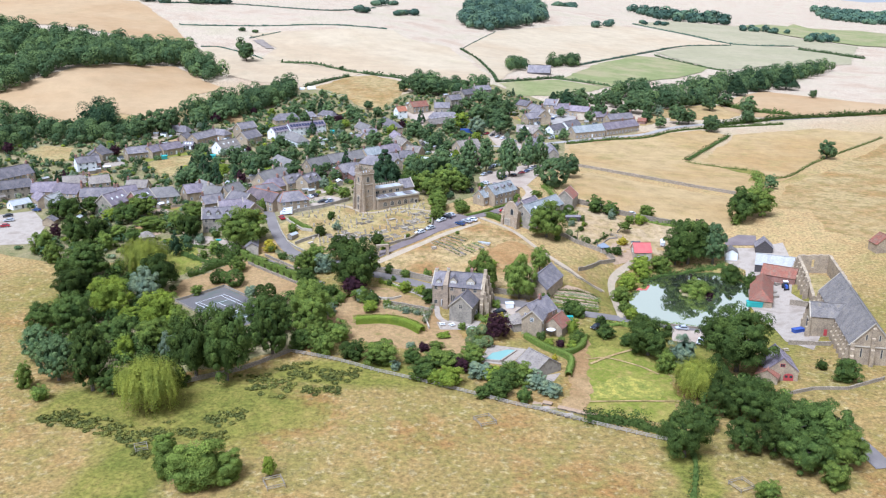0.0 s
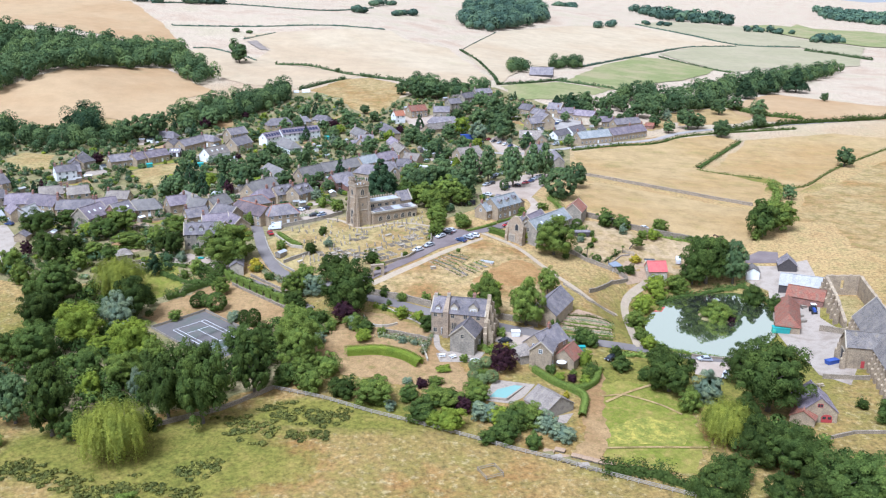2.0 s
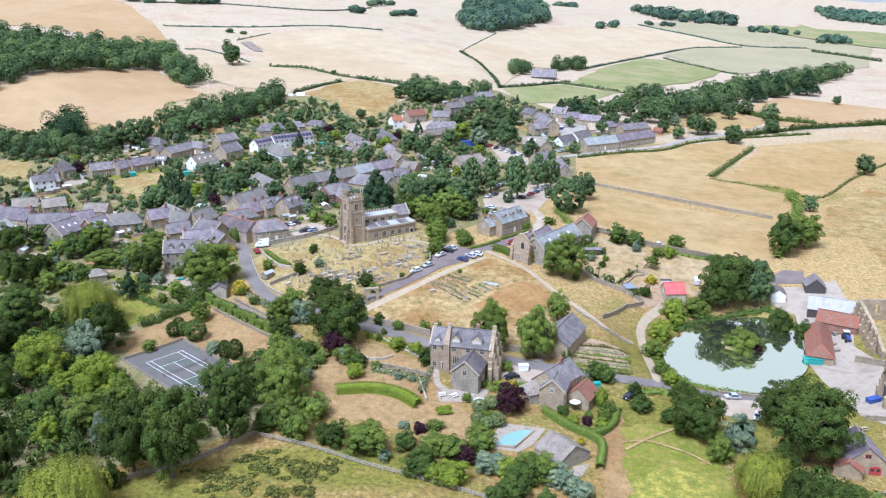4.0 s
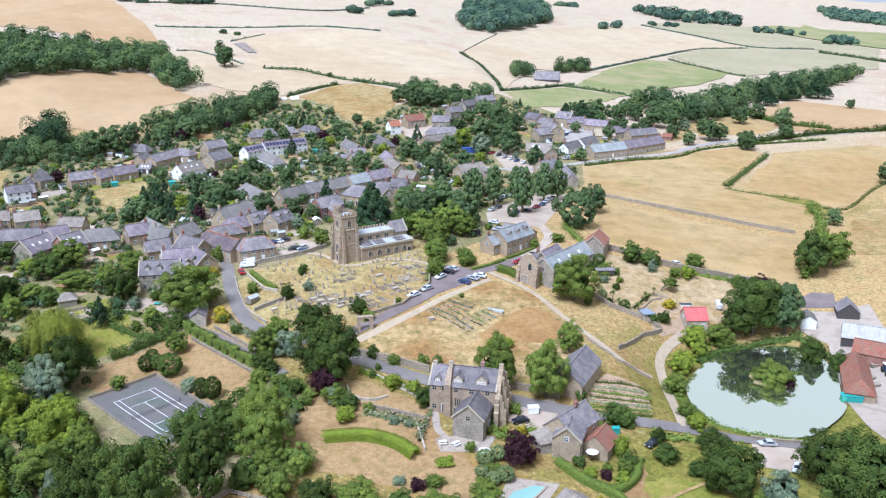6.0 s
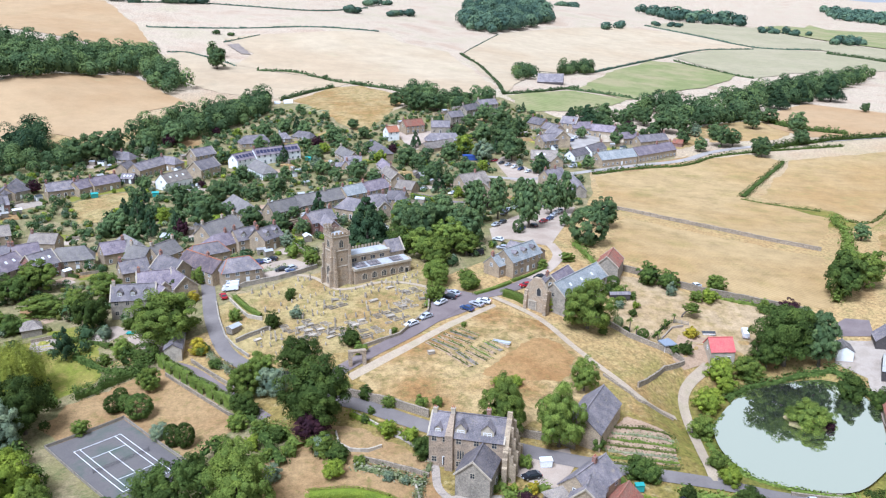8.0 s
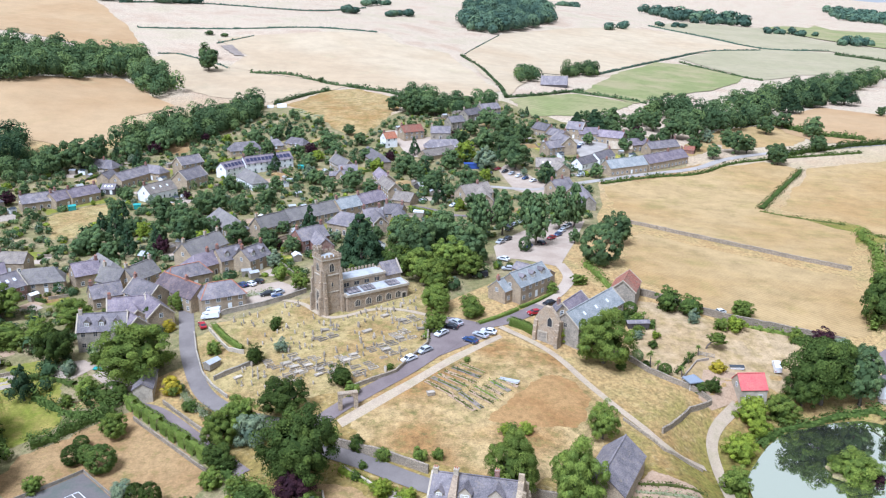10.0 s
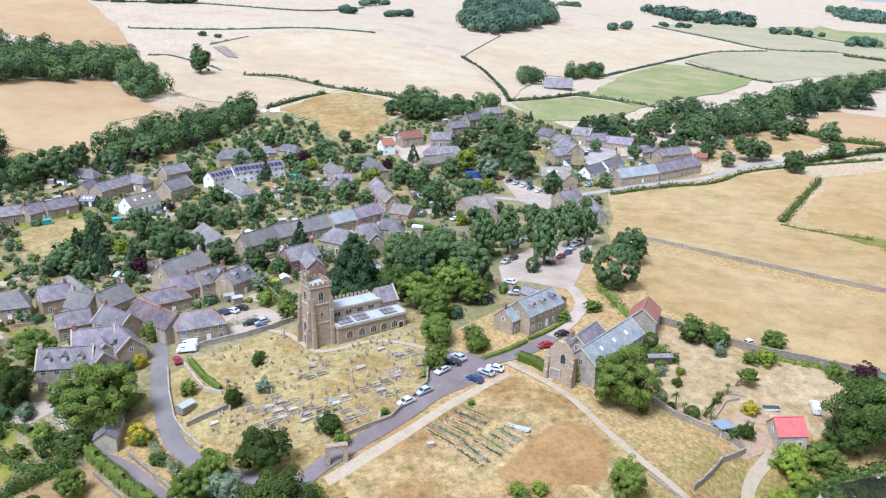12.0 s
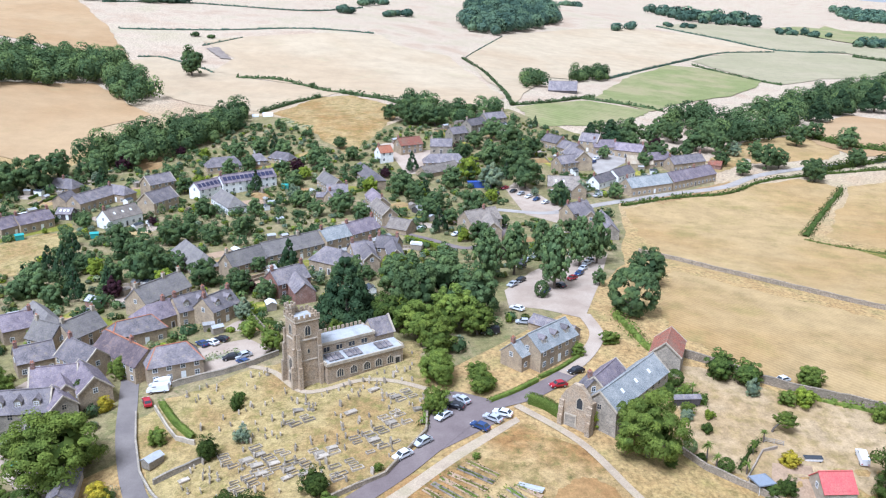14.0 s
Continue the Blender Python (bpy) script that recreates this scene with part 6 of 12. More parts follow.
house("small hipped cottage with slate roof", (-82.4, 393.8, 38.2, 14.4, 7, 7, "slate", "stone", "ho"))
house("corner house with red ridge tiles on dark slate", (-78.6, 377.3, -40.4, 19.2, 8, 8, "darkpurple", "stone", "om"), (-66.2, 372.6, 27.7, 13.0, 8, 8, "slate", "stone", "ho"))
house("curving grey thatched cottage row", (-104.8, 392.5, -26.6, 9.0, 8, 8, "thatch", "stone", "l"), (-98.1, 395.6, 64.2, 11.4, 8, 8, "thatch", "stone", "lr"))
house("stone house with a purple slate roof", (-118.2, 402.3, 36.8, 8.6, 8, 7.6, "purple", "stone", "r"))
house("small thatched cottage with a hipped roof", (-112.4, 405.5, -49.4, 18.7, 7.5, 7.8, "thatch", "stone", "h"))
house("stone cottage with a grey slate roof and pale quoins", (-103.5, 380.5, 33.6, 9.2, 7.5, 7, "slate", "stone", "l"))
house("gabled stone house with pale copings", (-89.2, 376.4, -38.2, 12.3, 8.5, 8.2, "slate", "stone", "cl"))
house("purple slate house with a cross gable and stone copings", (-91.1, 364.0, 15.7, 10.1, 8, 8.4, "purple", "stone", "cl"), (-82.9, 362.6, -53.3, 11.7, 7.5, 8, "purple", "stone", "c"), (-88.4, 361.3, -57.9, 11.3, 5.5, 7.2, "purple", "stone", "c"))
house("tall stone house with two white dormers", (-93.5, 352.4, 10.1, 12.7, 8.5, 9, "slate", "greystone", "lcd"), (-85.7, 353.0, -49.4, 6.9, 6, 8, "purple", "greystone", "c"))
house("stone terrace with a slate roof below gardens", (-175.0, 496.7, 37.2, 15.2, 7.5, 7, "slate", "stone", "lr"))
house("pale-roofed stone cottage near gardens", (-197.4, 494.2, 101.6, 19.2, 7, 6.5, "slate", "stone", "l"))
house("red brick house with a slate roof", (-192.5, 469.5, 34.9, 9.0, 7.5, 7, "slate", "brick", "l"))
house("long stone hall with a slate roof", (-220.6, 434.0, 61.0, 23.2, 10, 9, "slate", "stone", "r"))
house("slate-roofed stone terrace facing a car park", (-207.4, 411.2, 37.6, 15.6, 8, 8.5, "slate", "greystone", "lr"))
house("purple slate terrace with brick chimneys", (-190.3, 407.3, 13.0, 11.1, 9, 8.5, "purple", "stone", "l"), (-177.2, 405.1, -18.1, 14.7, 9, 8.5, "purple", "stone", "lr"), (-186.9, 395.2, -52.3, 11.9, 6, 6.5, "purple", "stone", "n"))
house("low grey-roofed barn beside the car park", (-181.8, 397.7, 78.7, 15.1, 7.5, 5.5, "sheet", "wood", "n"))
house("slate cottage row with red chimneys", (-161.1, 398.3, 9.3, 15.9, 8, 8, "slate", "stone", "lr"))
house("brown-roofed cottage behind the terrace", (-170.6, 423.8, 31.4, 9.6, 7.5, 8, "stonetile", "stone", "l"))
house("brown-roofed cottage behind the terrace", (-182.6, 422.9, 22.2, 10.4, 7.5, 8, "stonetile", "stone", "r"))
house("white gabled cottage with a slate roof", (-194.4, 466.8, 37.3, 10.1, 6.5, 7.5, "slate", "white", "l"))
house("grey stone cottage under trees", (-194.8, 489.7, 56.2, 12.3, 7, 7, "slate", "greystone", "h"))
house("large gabled stone barn house with rooflights", (-148.5, 382.1, 68.6, 13.0, 10, 9.5, "purple", "greystone", "ck"))
house("slate house behind the barn house", (-149.0, 401.0, 35.7, 8.9, 8, 8, "purple", "stone", "l"))
house("gabled brick house with rooflights in pale slate", (-137.8, 387.1, 58.0, 9.5, 9, 9, "slate", "brick", "ck"))
house("thatched cottage with a hipped roof", (-130.4, 395.8, 20.2, 14.9, 8, 8, "thatch", "stone", "h"))
house("stone and brown slate cottage", (-149.3, 417.9, -3.1, 10.5, 7, 7, "stonetile", "stone", "l"))
house("white glazed conservatory wing", (-196.1, 392.4, 51.7, 9.0, 6, 4, "lead", "white", ""))
house("small stone outbuildings with slate roofs", (-169.3, 363.4, 89.0, 4.4, 5, 4, "slate", "stone", "n"))
house("climbing row of slate-roofed stone cottages", (61.6, 651.5, -58.2, 13.3, 8, 7.6, "slate", "stone", "l"), (68.8, 638.9, -64.4, 15.7, 8, 7.6, "slate", "stone", "lr"))
house("gabled stone hall with a pale end wall", (69.7, 622.3, -79.1, 21.0, 9, 9, "slate", "stone", "c"))
house("stone house with a slate roof by the yard", (63.1, 612.4, 33.4, 13.9, 8, 8, "slate", "stone", "l"))
house("modern stone house with rooflights", (56.5, 575.2, -4.7, 14.6, 9, 7.6, "stonetile", "stone", "k"), (61.1, 568.5, -77.0, 9.8, 7, 7, "stonetile", "stone", ""))
house("gabled stone chapel with a slate roof", (81.4, 650.8, -29.7, 10.4, 9, 9.5, "slate", "stone", "c"))
house("slate-roofed cottages round a yard", (87.6, 646.8, -0.8, 11.1, 8, 7.5, "purple", "stone", "l"), (100.6, 642.0, -33.8, 17.1, 8, 7.5, "purple", "stone", "lr"))
house("long low barn with tan stone slates", (102.9, 624.9, -4.1, 13.1, 9, 6, "tan", "stone", "n"))
house("slate-roofed cottage by the yard", (113.4, 629.2, 20.9, 17.2, 7.5, 7, "purple", "stone", "h"))
house("slate-roofed cottage row with a gable end", (126.2, 624.2, 27.7, 21.7, 8, 7.5, "slate", "stone", "lr"))
house("long stone terrace with pale and dark slate", (96.2, 579.9, 28.7, 25.0, 9, 8, "paleslate", "stone", "l"), (120.6, 596.2, 37.8, 33.3, 9, 8, "purple", "stone", "mr"))
house("low white cottage with a slate roof", (76.6, 588.0, 47.9, 15.1, 7, 6, "slate", "white", "l"))
house("low white cottage with a slate roof", (88.4, 601.1, 49.2, 16.6, 7, 6, "slate", "white", "r"))
house("stone house with red chimneys and cross gable", (55.1, 526.1, 39.0, 12.0, 8, 8.5, "slate", "stone", "lm"), (58.6, 522.9, -89.5, 21.6, 6.5, 8, "slate", "stone", "c"))
house("small gabled stone outbuilding", (64.4, 509.9, -90.5, 22.7, 6.5, 6.5, "slate", "greystone", "n"))
house("large stone house with a brown tiled roof and gabled porch", (14.3, 506.0, 35.0, 15.0, 9, 8.8, "stonetile", "stone", "m"), (18.0, 498.4, -86.5, 22.0, 6, 8, "stonetile", "stone", "c"))
house("dark-roofed farm barn beyond the village", (91.9, 841.8, -10.0, 21.2, 16, 8, "slate", "darkwood", "n"))
house("pale bungalow beneath the trees", (188.5, 732.6, 34.9, 26.9, 9, 6, "sheet", "white", "h"))
house("low outbuilding with a grey roof", (144.3, 628.8, -24.2, 5.8, 6, 4, "redtile", "brick", "n"))
# ---- houses near the church, the manor and the farm ----
house("stone cottage with pale slate and three dormers", (18.1, 374.7, 47.2, 6.3, 6.5, 6.6, "paleslate", "stone", "l"), (25.2, 378.8, 47.0, 15.5, 8.2, 8.6, "paleslate", "stone", "d"))
house("stone house behind a ruined gable with slate roofs", (41.1, 357.6, 51.7, 26.1, 8.2, 9, "paleslate", "greystone", "ck"), (36.3, 359.6, 56.3, 12.1, 7, 8.4, "purple", "stone", "c"), (32.3, 355.4, 111.6, 3.0, 5, 8, "slate", "stone", "m"))
house("stone barn with a lichened red tiled roof", (55.8, 379.3, 69, 11.0, 7.5, 8, "redtile", "greystone", "nc"))
house("slate-roofed outbuilding beside the car park", (28.9, 392.2, -42.4, 13.3, 5, 4.2, "slate", "stone", "n"))
house("stone barn with a sagging slate roof", (35.2, 287.9, 63.7, 17.3, 9, 7.5, "slate", "stone", "n"))
house("stone cottage with a slate roof and tall chimney", (30.3, 261.2, 48.7, 11.5, 8, 8.6, "slate", "stone", "m"), (29.2, 256.8, 70.5, 6.8, 6.5, 8, "slate", "stone", "c"))
house("small octagonal-roofed stone outbuilding", (24.1, 258.7, 21.3, 5.2, 5.5, 5, "stonetile", "greystone", "hn"))
house("small gabled cottage with a red tiled roof", (36.6, 258.0, 59.7, 7.0, 6.5, 5.6, "redtile", "stone", "n"))
house("small stone house with a red sheet roof by the pond", (80.4, 336.4, 2.0, 6.9, 7, 6.8, "redsheet", "ashlar", ""))
house("low pool house with a weathered grey roof", (28.3, 233.8, -56, 9.0, 9.4, 4.8, "stonetile", "wood", "n"))
drape("terrace", [(30.5, 229.5), (34.5, 231.0), (32.0, 226.0), (28.8, 225.0)], M["paving"], 0.24, "rough stone steps below the pool house", "terrace", 3)
house("tea room with red doors and a purple slate roof", (97.1, 231.1, 82.6, 10.3, 9, 7, "purple", "stone", "n"))
house("low lean-to with a red tiled roof", (93.4, 227.7, 59.3, 6.3, 6, 4, "redtile", "stone", "n"))
house("long farm building with a red tiled roof", (118.4, 304.4, 70, 25.5, 7.6, 6, "redtile", "stone", "hn"))
house("farm range with a patched red tiled roof", (128.8, 315.0, -32, 12.5, 7, 5.8, "redtile", "brick", "n"))
house("open-fronted barn with a pale sheet roof", (130.9, 325.4, -24, 14.5, 8, 5.2, "sheet", "darkwood", "n"), category="barn", name="barn")
house("dark timber shed with a grey roof", (132.2, 343.0, 75, 7.0, 6.6, 5, "slate", "darkwood", "n"), category="shed", name="shed")
house("small white-walled shed with a dark roof", (117.4, 338.0, 78, 6.0, 4.6, 4.2, "barntile", "white", "n"), category="shed", name="shed")
house("field barn with a red tiled roof", (176.1, 333.8, -85.3, 6.0, 8, 7, "redtile", "stone", "n"))
house("brown-roofed timber garden pavilion", (-120.2, 339.9, 28.0, 5.4, 5.5, 4, "stonetile", "wood", "hn"), category="pavilion", name="pavilion")
house("small garden house with a slate roof", (-74.4, 327.0, 101.0, 11.5, 4.6, 4.6, "slate", "ashlar", "n"))
# ---- trees and shrubs ----
tree("cedar", -26.6, 398.9, 19.2, 16.7, "beside the church")
tree("ash", -28.6, 388.8, 5.8, 5.3, "beside the church")
tree("oak", -14.6, 394.4, 11.1, 11.1, "beside the church")
tree("oak", -7.4, 407.9, 15.1, 15.1, "beside the church")
tree("ash", 0.5, 414.4, 17.1, 17.1, "beside the church")
tree("ash", 9.0, 403.7, 14.8, 14.8, "beside the church")
tree("ash", 1.9, 393.0, 13.4, 13.4, "beside the church")
tree("ash", -6.9, 386.9, 12.3, 12.3, "beside the church")
tree("ash", -14.4, 423.0, 12.4, 12.4, "beside the church")
tree("ash", 8.5, 390.8, 9.4, 9.4, "beside the church")
tree("ash", -1.8, 378.9, 10.4, 10.4, "beside the church")
tree("poplar", 13.4, 433.5, 18.0, 11.5, "beside the car park")
tree("poplar", 22.5, 442.5, 18.0, 11.0, "beside the car park")
tree("poplar", 33.6, 428.8, 19.5, 12.5, "beside the car park")
tree("poplar", 33.3, 462.0, 15.0, 9.0, "beside the car park")
tree("poplar", 45.6, 456.0, 17.6, 11.0, "beside the car park")
tree("poplar", 52.5, 462.0, 18.2, 11.0, "beside the car park")
tree("dome", 28.8, 420.3, 5.6, 4.8, "beside the car park")
tree("domed", 53.5, 409.5, 15.0, 15.5, "beside the car park")
tree("oak", 64.3, 438.9, 13.0, 14.0, "beside the car park")
tree("ash", 48.6, 434.5, 6.3, 4.8, "beside the car park")
tree("ash", 42.3, 339.7, 15.9, 16.7, "beside the ruined gable")
tree("limebush", 33.7, 349.2, 6.0, 6.0, "beside the ruined gable")
tree("ash", -1.8, 364.0, 8.3, 9.8, "beside the lane")
tree("ash", -2.4, 351.1, 6.6, 6.6, "beside the lane")
tree("bush", 7.6, 367.0, 5.0, 7.1, "beside the lane")
tree("thornbush", 90.8, 375.2, 6.4, 9.0)
tree("limebush", 86.0, 366.2, 5.2, 7.2)
tree("darkbush", -46.9, 354.5, 3.6, 3.8, "in the churchyard")
tree("darkbush", -48.9, 336.9, 5.9, 5.9, "in the churchyard")
tree("ash", -78.6, 333.0, 16.0, 21.5, "beside the street")
tree("oak", -76.0, 438.4, 10.5, 10.5, "among cottages")
tree("goldbush", -77.4, 357.0, 4.2, 4.6)
tree("bush", -61.1, 342.8, 4.6, 5.1)
tree("ash", 14.1, 282.6, 14.9, 12.0, "by the lane behind the manor")
tree("ash", 26.3, 279.2, 16.5, 12.2, "by the lane behind the manor")
tree("ash", 35.9, 304.4, 9.7, 8.1, "by the lane behind the manor")
tree("oak", -29.7, 285.0, 19.5, 17.7, "above the manor garden")
tree("oak", -37.4, 311.5, 10.8, 12.0, "above the manor garden")
tree("ash", -46.4, 307.0, 9.4, 9.4, "above the manor garden")
tree("darkbush", -25.1, 323.7, 6.6, 7.4, "by the gateway")
tree("bush", -22.3, 319.1, 4.0, 5.0, "by the gateway")
tree("copper", -29.9, 281.1, 8.5, 9.4, "in the manor garden")
tree("darkbush", -4.1, 273.8, 5.7, 8.2, "by the manor terrace")
tree("copper", 17.3, 251.7, 8.2, 9.1, "before the manor")
tree("oak", 99.5, 336.0, 21.0, 20.5, "on the pond bank")
tree("poplar", 109.0, 334.5, 17.0, 13.5, "on the pond bank")
tree("oak", 94.3, 335.5, 9.6, 10.7, "on the pond bank")
tree("limebush", 78.6, 328.6, 8.3, 10.4, "on the pond bank")
tree("limebush", 70.3, 312.0, 7.8, 9.8, "on the pond bank")
tree("bush", 64.9, 298.2, 6.8, 8.5, "on the pond bank")
tree("bush", 87.3, 330.9, 8.4, 10.5, "on the pond bank")
tree("bush", 62.3, 277.9, 5.0, 6.3, "on the pond bank")
tree("limebush", 63.2, 270.5, 5.4, 6.8, "on the pond bank")
tree("darkbush", 111.4, 318.1, 9.4, 11.7, "on the pond bank")
tree("darkbush", 117.3, 313.4, 6.6, 8.2, "on the pond bank")
tree("limebush", 79.0, 322.6, 6.1, 7.7, "on the pond bank")
tree("bush", 94.3, 302.7, 8.0, 13.3, "on an island in the pond")
tree("bush", 91.9, 305.7, 5.6, 8.0, "on an island in the pond")
tree("copperbush", 98.3, 301.0, 3.5, 4.4, "on an island in the pond")
tree("oak", 133.2, 374.1, 16.6, 15.1, "in a field hedge")
tree("copperbush", 109.7, 359.6, 6.9, 8.7)
tree("oak", -130.0, 301.0, 15.0, 17.0, "in the belt of trees")
tree("willow", -109.3, 305.6, 17.2, 18.0, "in a garden")
tree("oak", -99.5, 289.0, 16.5, 15.0, "in the belt of trees")
tree("oak", -126.5, 282.0, 12.5, 14.0, "in the belt of trees")
tree("lime", -109.5, 270.0, 14.5, 15.8, "in the belt of trees")
tree("silver", -101.6, 281.0, 13.5, 11.6, "in the belt of trees")
tree("lime", -89.5, 258.0, 14.6, 14.5, "in the belt of trees")
tree("oak", -116.4, 255.6, 14.0, 13.8, "in the belt of trees")
tree("oak", -125.6, 256.5, 10.2, 12.0, "in the belt of trees")
tree("poplar", -117.4, 233.6, 11.5, 11.8, "in the belt of trees")
tree("poplar", -106.5, 221.4, 13.4, 13.8, "in the belt of trees")
tree("tall", -94.8, 215.5, 19.8, 13.6, "in the belt of trees")
tree("lime", -92.5, 234.2, 8.5, 7.0, "in the belt of trees")
tree("oak", -99.0, 247.8, 9.5, 11.3, "in the belt of trees")
tree("ash", -86.2, 241.9, 11.2, 12.0, "in the belt of trees")
tree("silver", -79.5, 233.9, 10.0, 5.8, "in the belt of trees")
tree("lime", -101.0, 263.9, 6.3, 8.6, "in the belt of trees")
tree("oak", -68.7, 223.1, 21.3, 13.5, "in the belt of trees")
tree("oak", -59.8, 221.5, 24.6, 15.4, "in the belt of trees")
tree("ash", -82.0, 253.9, 9.7, 8.7, "in the belt of trees")
tree("willow", -75.7, 205.4, 16.8, 17.1, "in the belt of trees")
tree("bush", -106.7, 210.1, 5.1, 6.0, "in the belt of trees")
tree("oak", -81.4, 214.5, 9.7, 6.8, "in the belt of trees")
tree("oak", -88.6, 213.3, 8.3, 8.6, "in the belt of trees")
tree("darkbush", -71.5, 217.4, 8.2, 5.1, "in the belt of trees")
tree("bush", -113.9, 217.0, 8.6, 5.4, "in the belt of trees")
tree("oak", -165.5, 370.7, 11.8, 14.8, "in a garden")
tree("oak", -145.4, 334.0, 14.1, 12.8, "in a garden")
tree("oak", -138.7, 337.9, 11.7, 11.3, "in a garden")
tree("bush", -155.8, 325.7, 11.5, 11.2, "in a garden")
tree("oak", -136.1, 363.0, 10.1, 12.0, "in a garden")
tree("ash", -132.6, 372.5, 11.1, 14.9, "in a garden")
tree("bush", -121.8, 352.8, 7.3, 16.3, "in a garden")
tree("bush", -133.2, 330.2, 8.2, 9.5, "in a garden")
tree("copper", -158.6, 343.8, 6.8, 4.8, "in a garden")
tree("bush", -131.7, 341.4, 7.8, 10.3, "in a garden")
tree("bush", -147.9, 315.8, 8.9, 8.9, "in the belt of trees")
tree("darkbush", -137.3, 324.6, 7.9, 7.5, "in a garden")
tree("darkbush", -140.0, 304.2, 7.5, 7.1, "in the belt of trees")
tree("oak", -157.2, 379.6, 8.8, 11.5, "in a garden")
tree("limebush", -145.3, 368.2, 6.6, 8.3, "in a garden")
tree("darkbush", -125.7, 339.5, 7.1, 9.2, "in a garden")
tree("oak", -55.4, 251.9, 14.7, 13.3, "by the tennis court")
tree("ash", -41.9, 258.5, 15.5, 11.9, "by the tennis court")
tree("darkbush", -53.1, 266.2, 8.7, 9.2, "by the tennis court")
tree("dome", -62.4, 282.4, 5.8, 4.4, "by the tennis court")
tree("dome", -59.2, 281.6, 6.4, 5.0, "by the tennis court")
tree("dome", -74.3, 295.6, 6.6, 7.4, "by the tennis court")
tree("dome", -81.8, 298.6, 4.8, 5.2, "by the tennis court")
tree("dome", -78.9, 299.0, 4.6, 4.6, "by the tennis court")
tree("dome", -82.1, 304.6, 3.2, 4.0, "by the tennis court")
tree("ash", -75.8, 308.4, 6.4, 7.0, "by the tennis court")
tree("silverbush", -66.6, 286.2, 4.4, 6.0, "by the tennis court")
tree("bush", -48.4, 287.0, 5.2, 5.8, "by the tennis court")
tree("silverbush", -36.5, 266.1, 4.7, 5.3, "by the tennis court")
tree("oak", -102.6, 341.1, 11.8, 10.7, "in a garden")
tree("conifer", -103.6, 323.9, 10.1, 6.7, "in a garden")
tree("bush", -88.7, 325.8, 6.1, 7.6, "in a garden")
tree("dome", -81.5, 322.6, 5.4, 8.6, "in a garden")
tree("goldbush", -67.2, 324.6, 5.6, 6.2, "in a garden")
tree("ash", -111.2, 351.9, 8.4, 9.3, "in a garden")
tree("ash", -106.6, 364.0, 9.3, 11.6, "in a garden")
tree("ash", -49.9, 302.1, 9.2, 9.2, "in a garden")
tree("silverbush", -42.6, 301.6, 9.2, 9.2, "in a garden")
tree("oak", -48.4, 294.1, 6.0, 7.5, "in a garden")
tree("darkbush", -46.0, 292.4, 4.3, 5.0, "in a border")
tree("bush", -42.4, 284.2, 4.4, 5.2, "in a border")
tree("darkbush", -37.7, 280.9, 4.8, 5.6, "in a border")
tree("bush", -34.1, 275.0, 4.2, 4.9, "in a border")
tree("limebush", -43.2, 278.4, 4.3, 5.0, "in a border")
tree("bush", -39.1, 273.8, 3.5, 4.1, "in a border")
tree("darkbush", -34.0, 291.7, 4.5, 5.3, "in a border")
tree("bush", -27.0, 291.3, 3.8, 4.4, "in a border")
tree("silverbush", -27.1, 276.0, 5.1, 6.1, "in a border")
tree("limebush", -23.6, 273.5, 3.5, 4.1, "in a border")
tree("darkbush", -18.2, 286.5, 2.5, 2.9, "in a border")
tree("limebush", -12.5, 281.1, 4.8, 5.6, "in a border")
tree("limebush", -7.1, 279.2, 4.0, 4.7, "in a border")
tree("darkbush", -17.1, 290.2, 2.2, 2.6, "in a border")
tree("bush", -18.2, 270.3, 3.0, 3.5, "in a border")
tree("silverbush", -11.6, 265.2, 2.7, 3.1, "in a border")
tree("silverbush", -7.9, 264.1, 2.2, 2.6, "in a border")
tree("bush", 14.6, 269.2, 3.0, 3.5, "in a border")
tree("bush", 17.9, 271.2, 3.4, 4.0, "in a border")
tree("bush", 10.4, 262.2, 2.6, 3.1, "in a border")
tree("limebush", 14.8, 262.8, 2.2, 2.6, "in a border")
tree("goldbush", 19.0, 262.7, 2.9, 3.4, "in a border")
tree("bush", 6.5, 255.4, 2.8, 3.2, "in a border")
tree("bush", -66.5, 324.5, 4.0, 5.5, "beside the street")
tree("darkbush", -60.5, 317.0, 3.0, 5.0, "beside the street")
tree("silverbush", -97.0, 335.7, 4.5, 5.3, "in a border")
tree("bush", -92.1, 321.6, 3.7, 4.4, "in a border")
tree("bush", -92.1, 341.0, 4.0, 4.7, "in a border")
tree("oak", -75.3, 336.2, 6.0, 7.1, "in a garden")
tree("bush", -86.3, 289.0, 4.5, 5.3, "in a border")
tree("silverbush", -42.9, 341.9, 4.3, 5.0, "in a border")
tree("bush", -13.5, 330.2, 2.1, 2.4, "in a border")
tree("darkbush", -47.1, 357.5, 3.2, 3.8, "in a border")
tree("darkbush", 46.5, 337.3, 3.3, 3.9, "in a border")
tree("darkbush", 70.6, 335.0, 4.5, 5.3, "in a border")
tree("silverbush", 54.6, 355.2, 3.0, 4.0, "in a border")
tree("limebush", 60.2, 356.8, 2.4, 3.4, "in a border")
tree("darkbush", 58.2, 351.4, 2.6, 4.0, "in a border")
tree("darkbush", 35.3, 279.5, 4.1, 4.8, "in a border")
tree("darkbush", 42.6, 270.0, 6.8, 8.1, "in a border")
tree("darkbush", 44.9, 268.9, 5.7, 6.7, "in a border")
tree("darkbush", 51.7, 263.2, 4.4, 5.2, "in a border")
tree("oak", 63.4, 259.7, 6.5, 7.7, "in a garden")
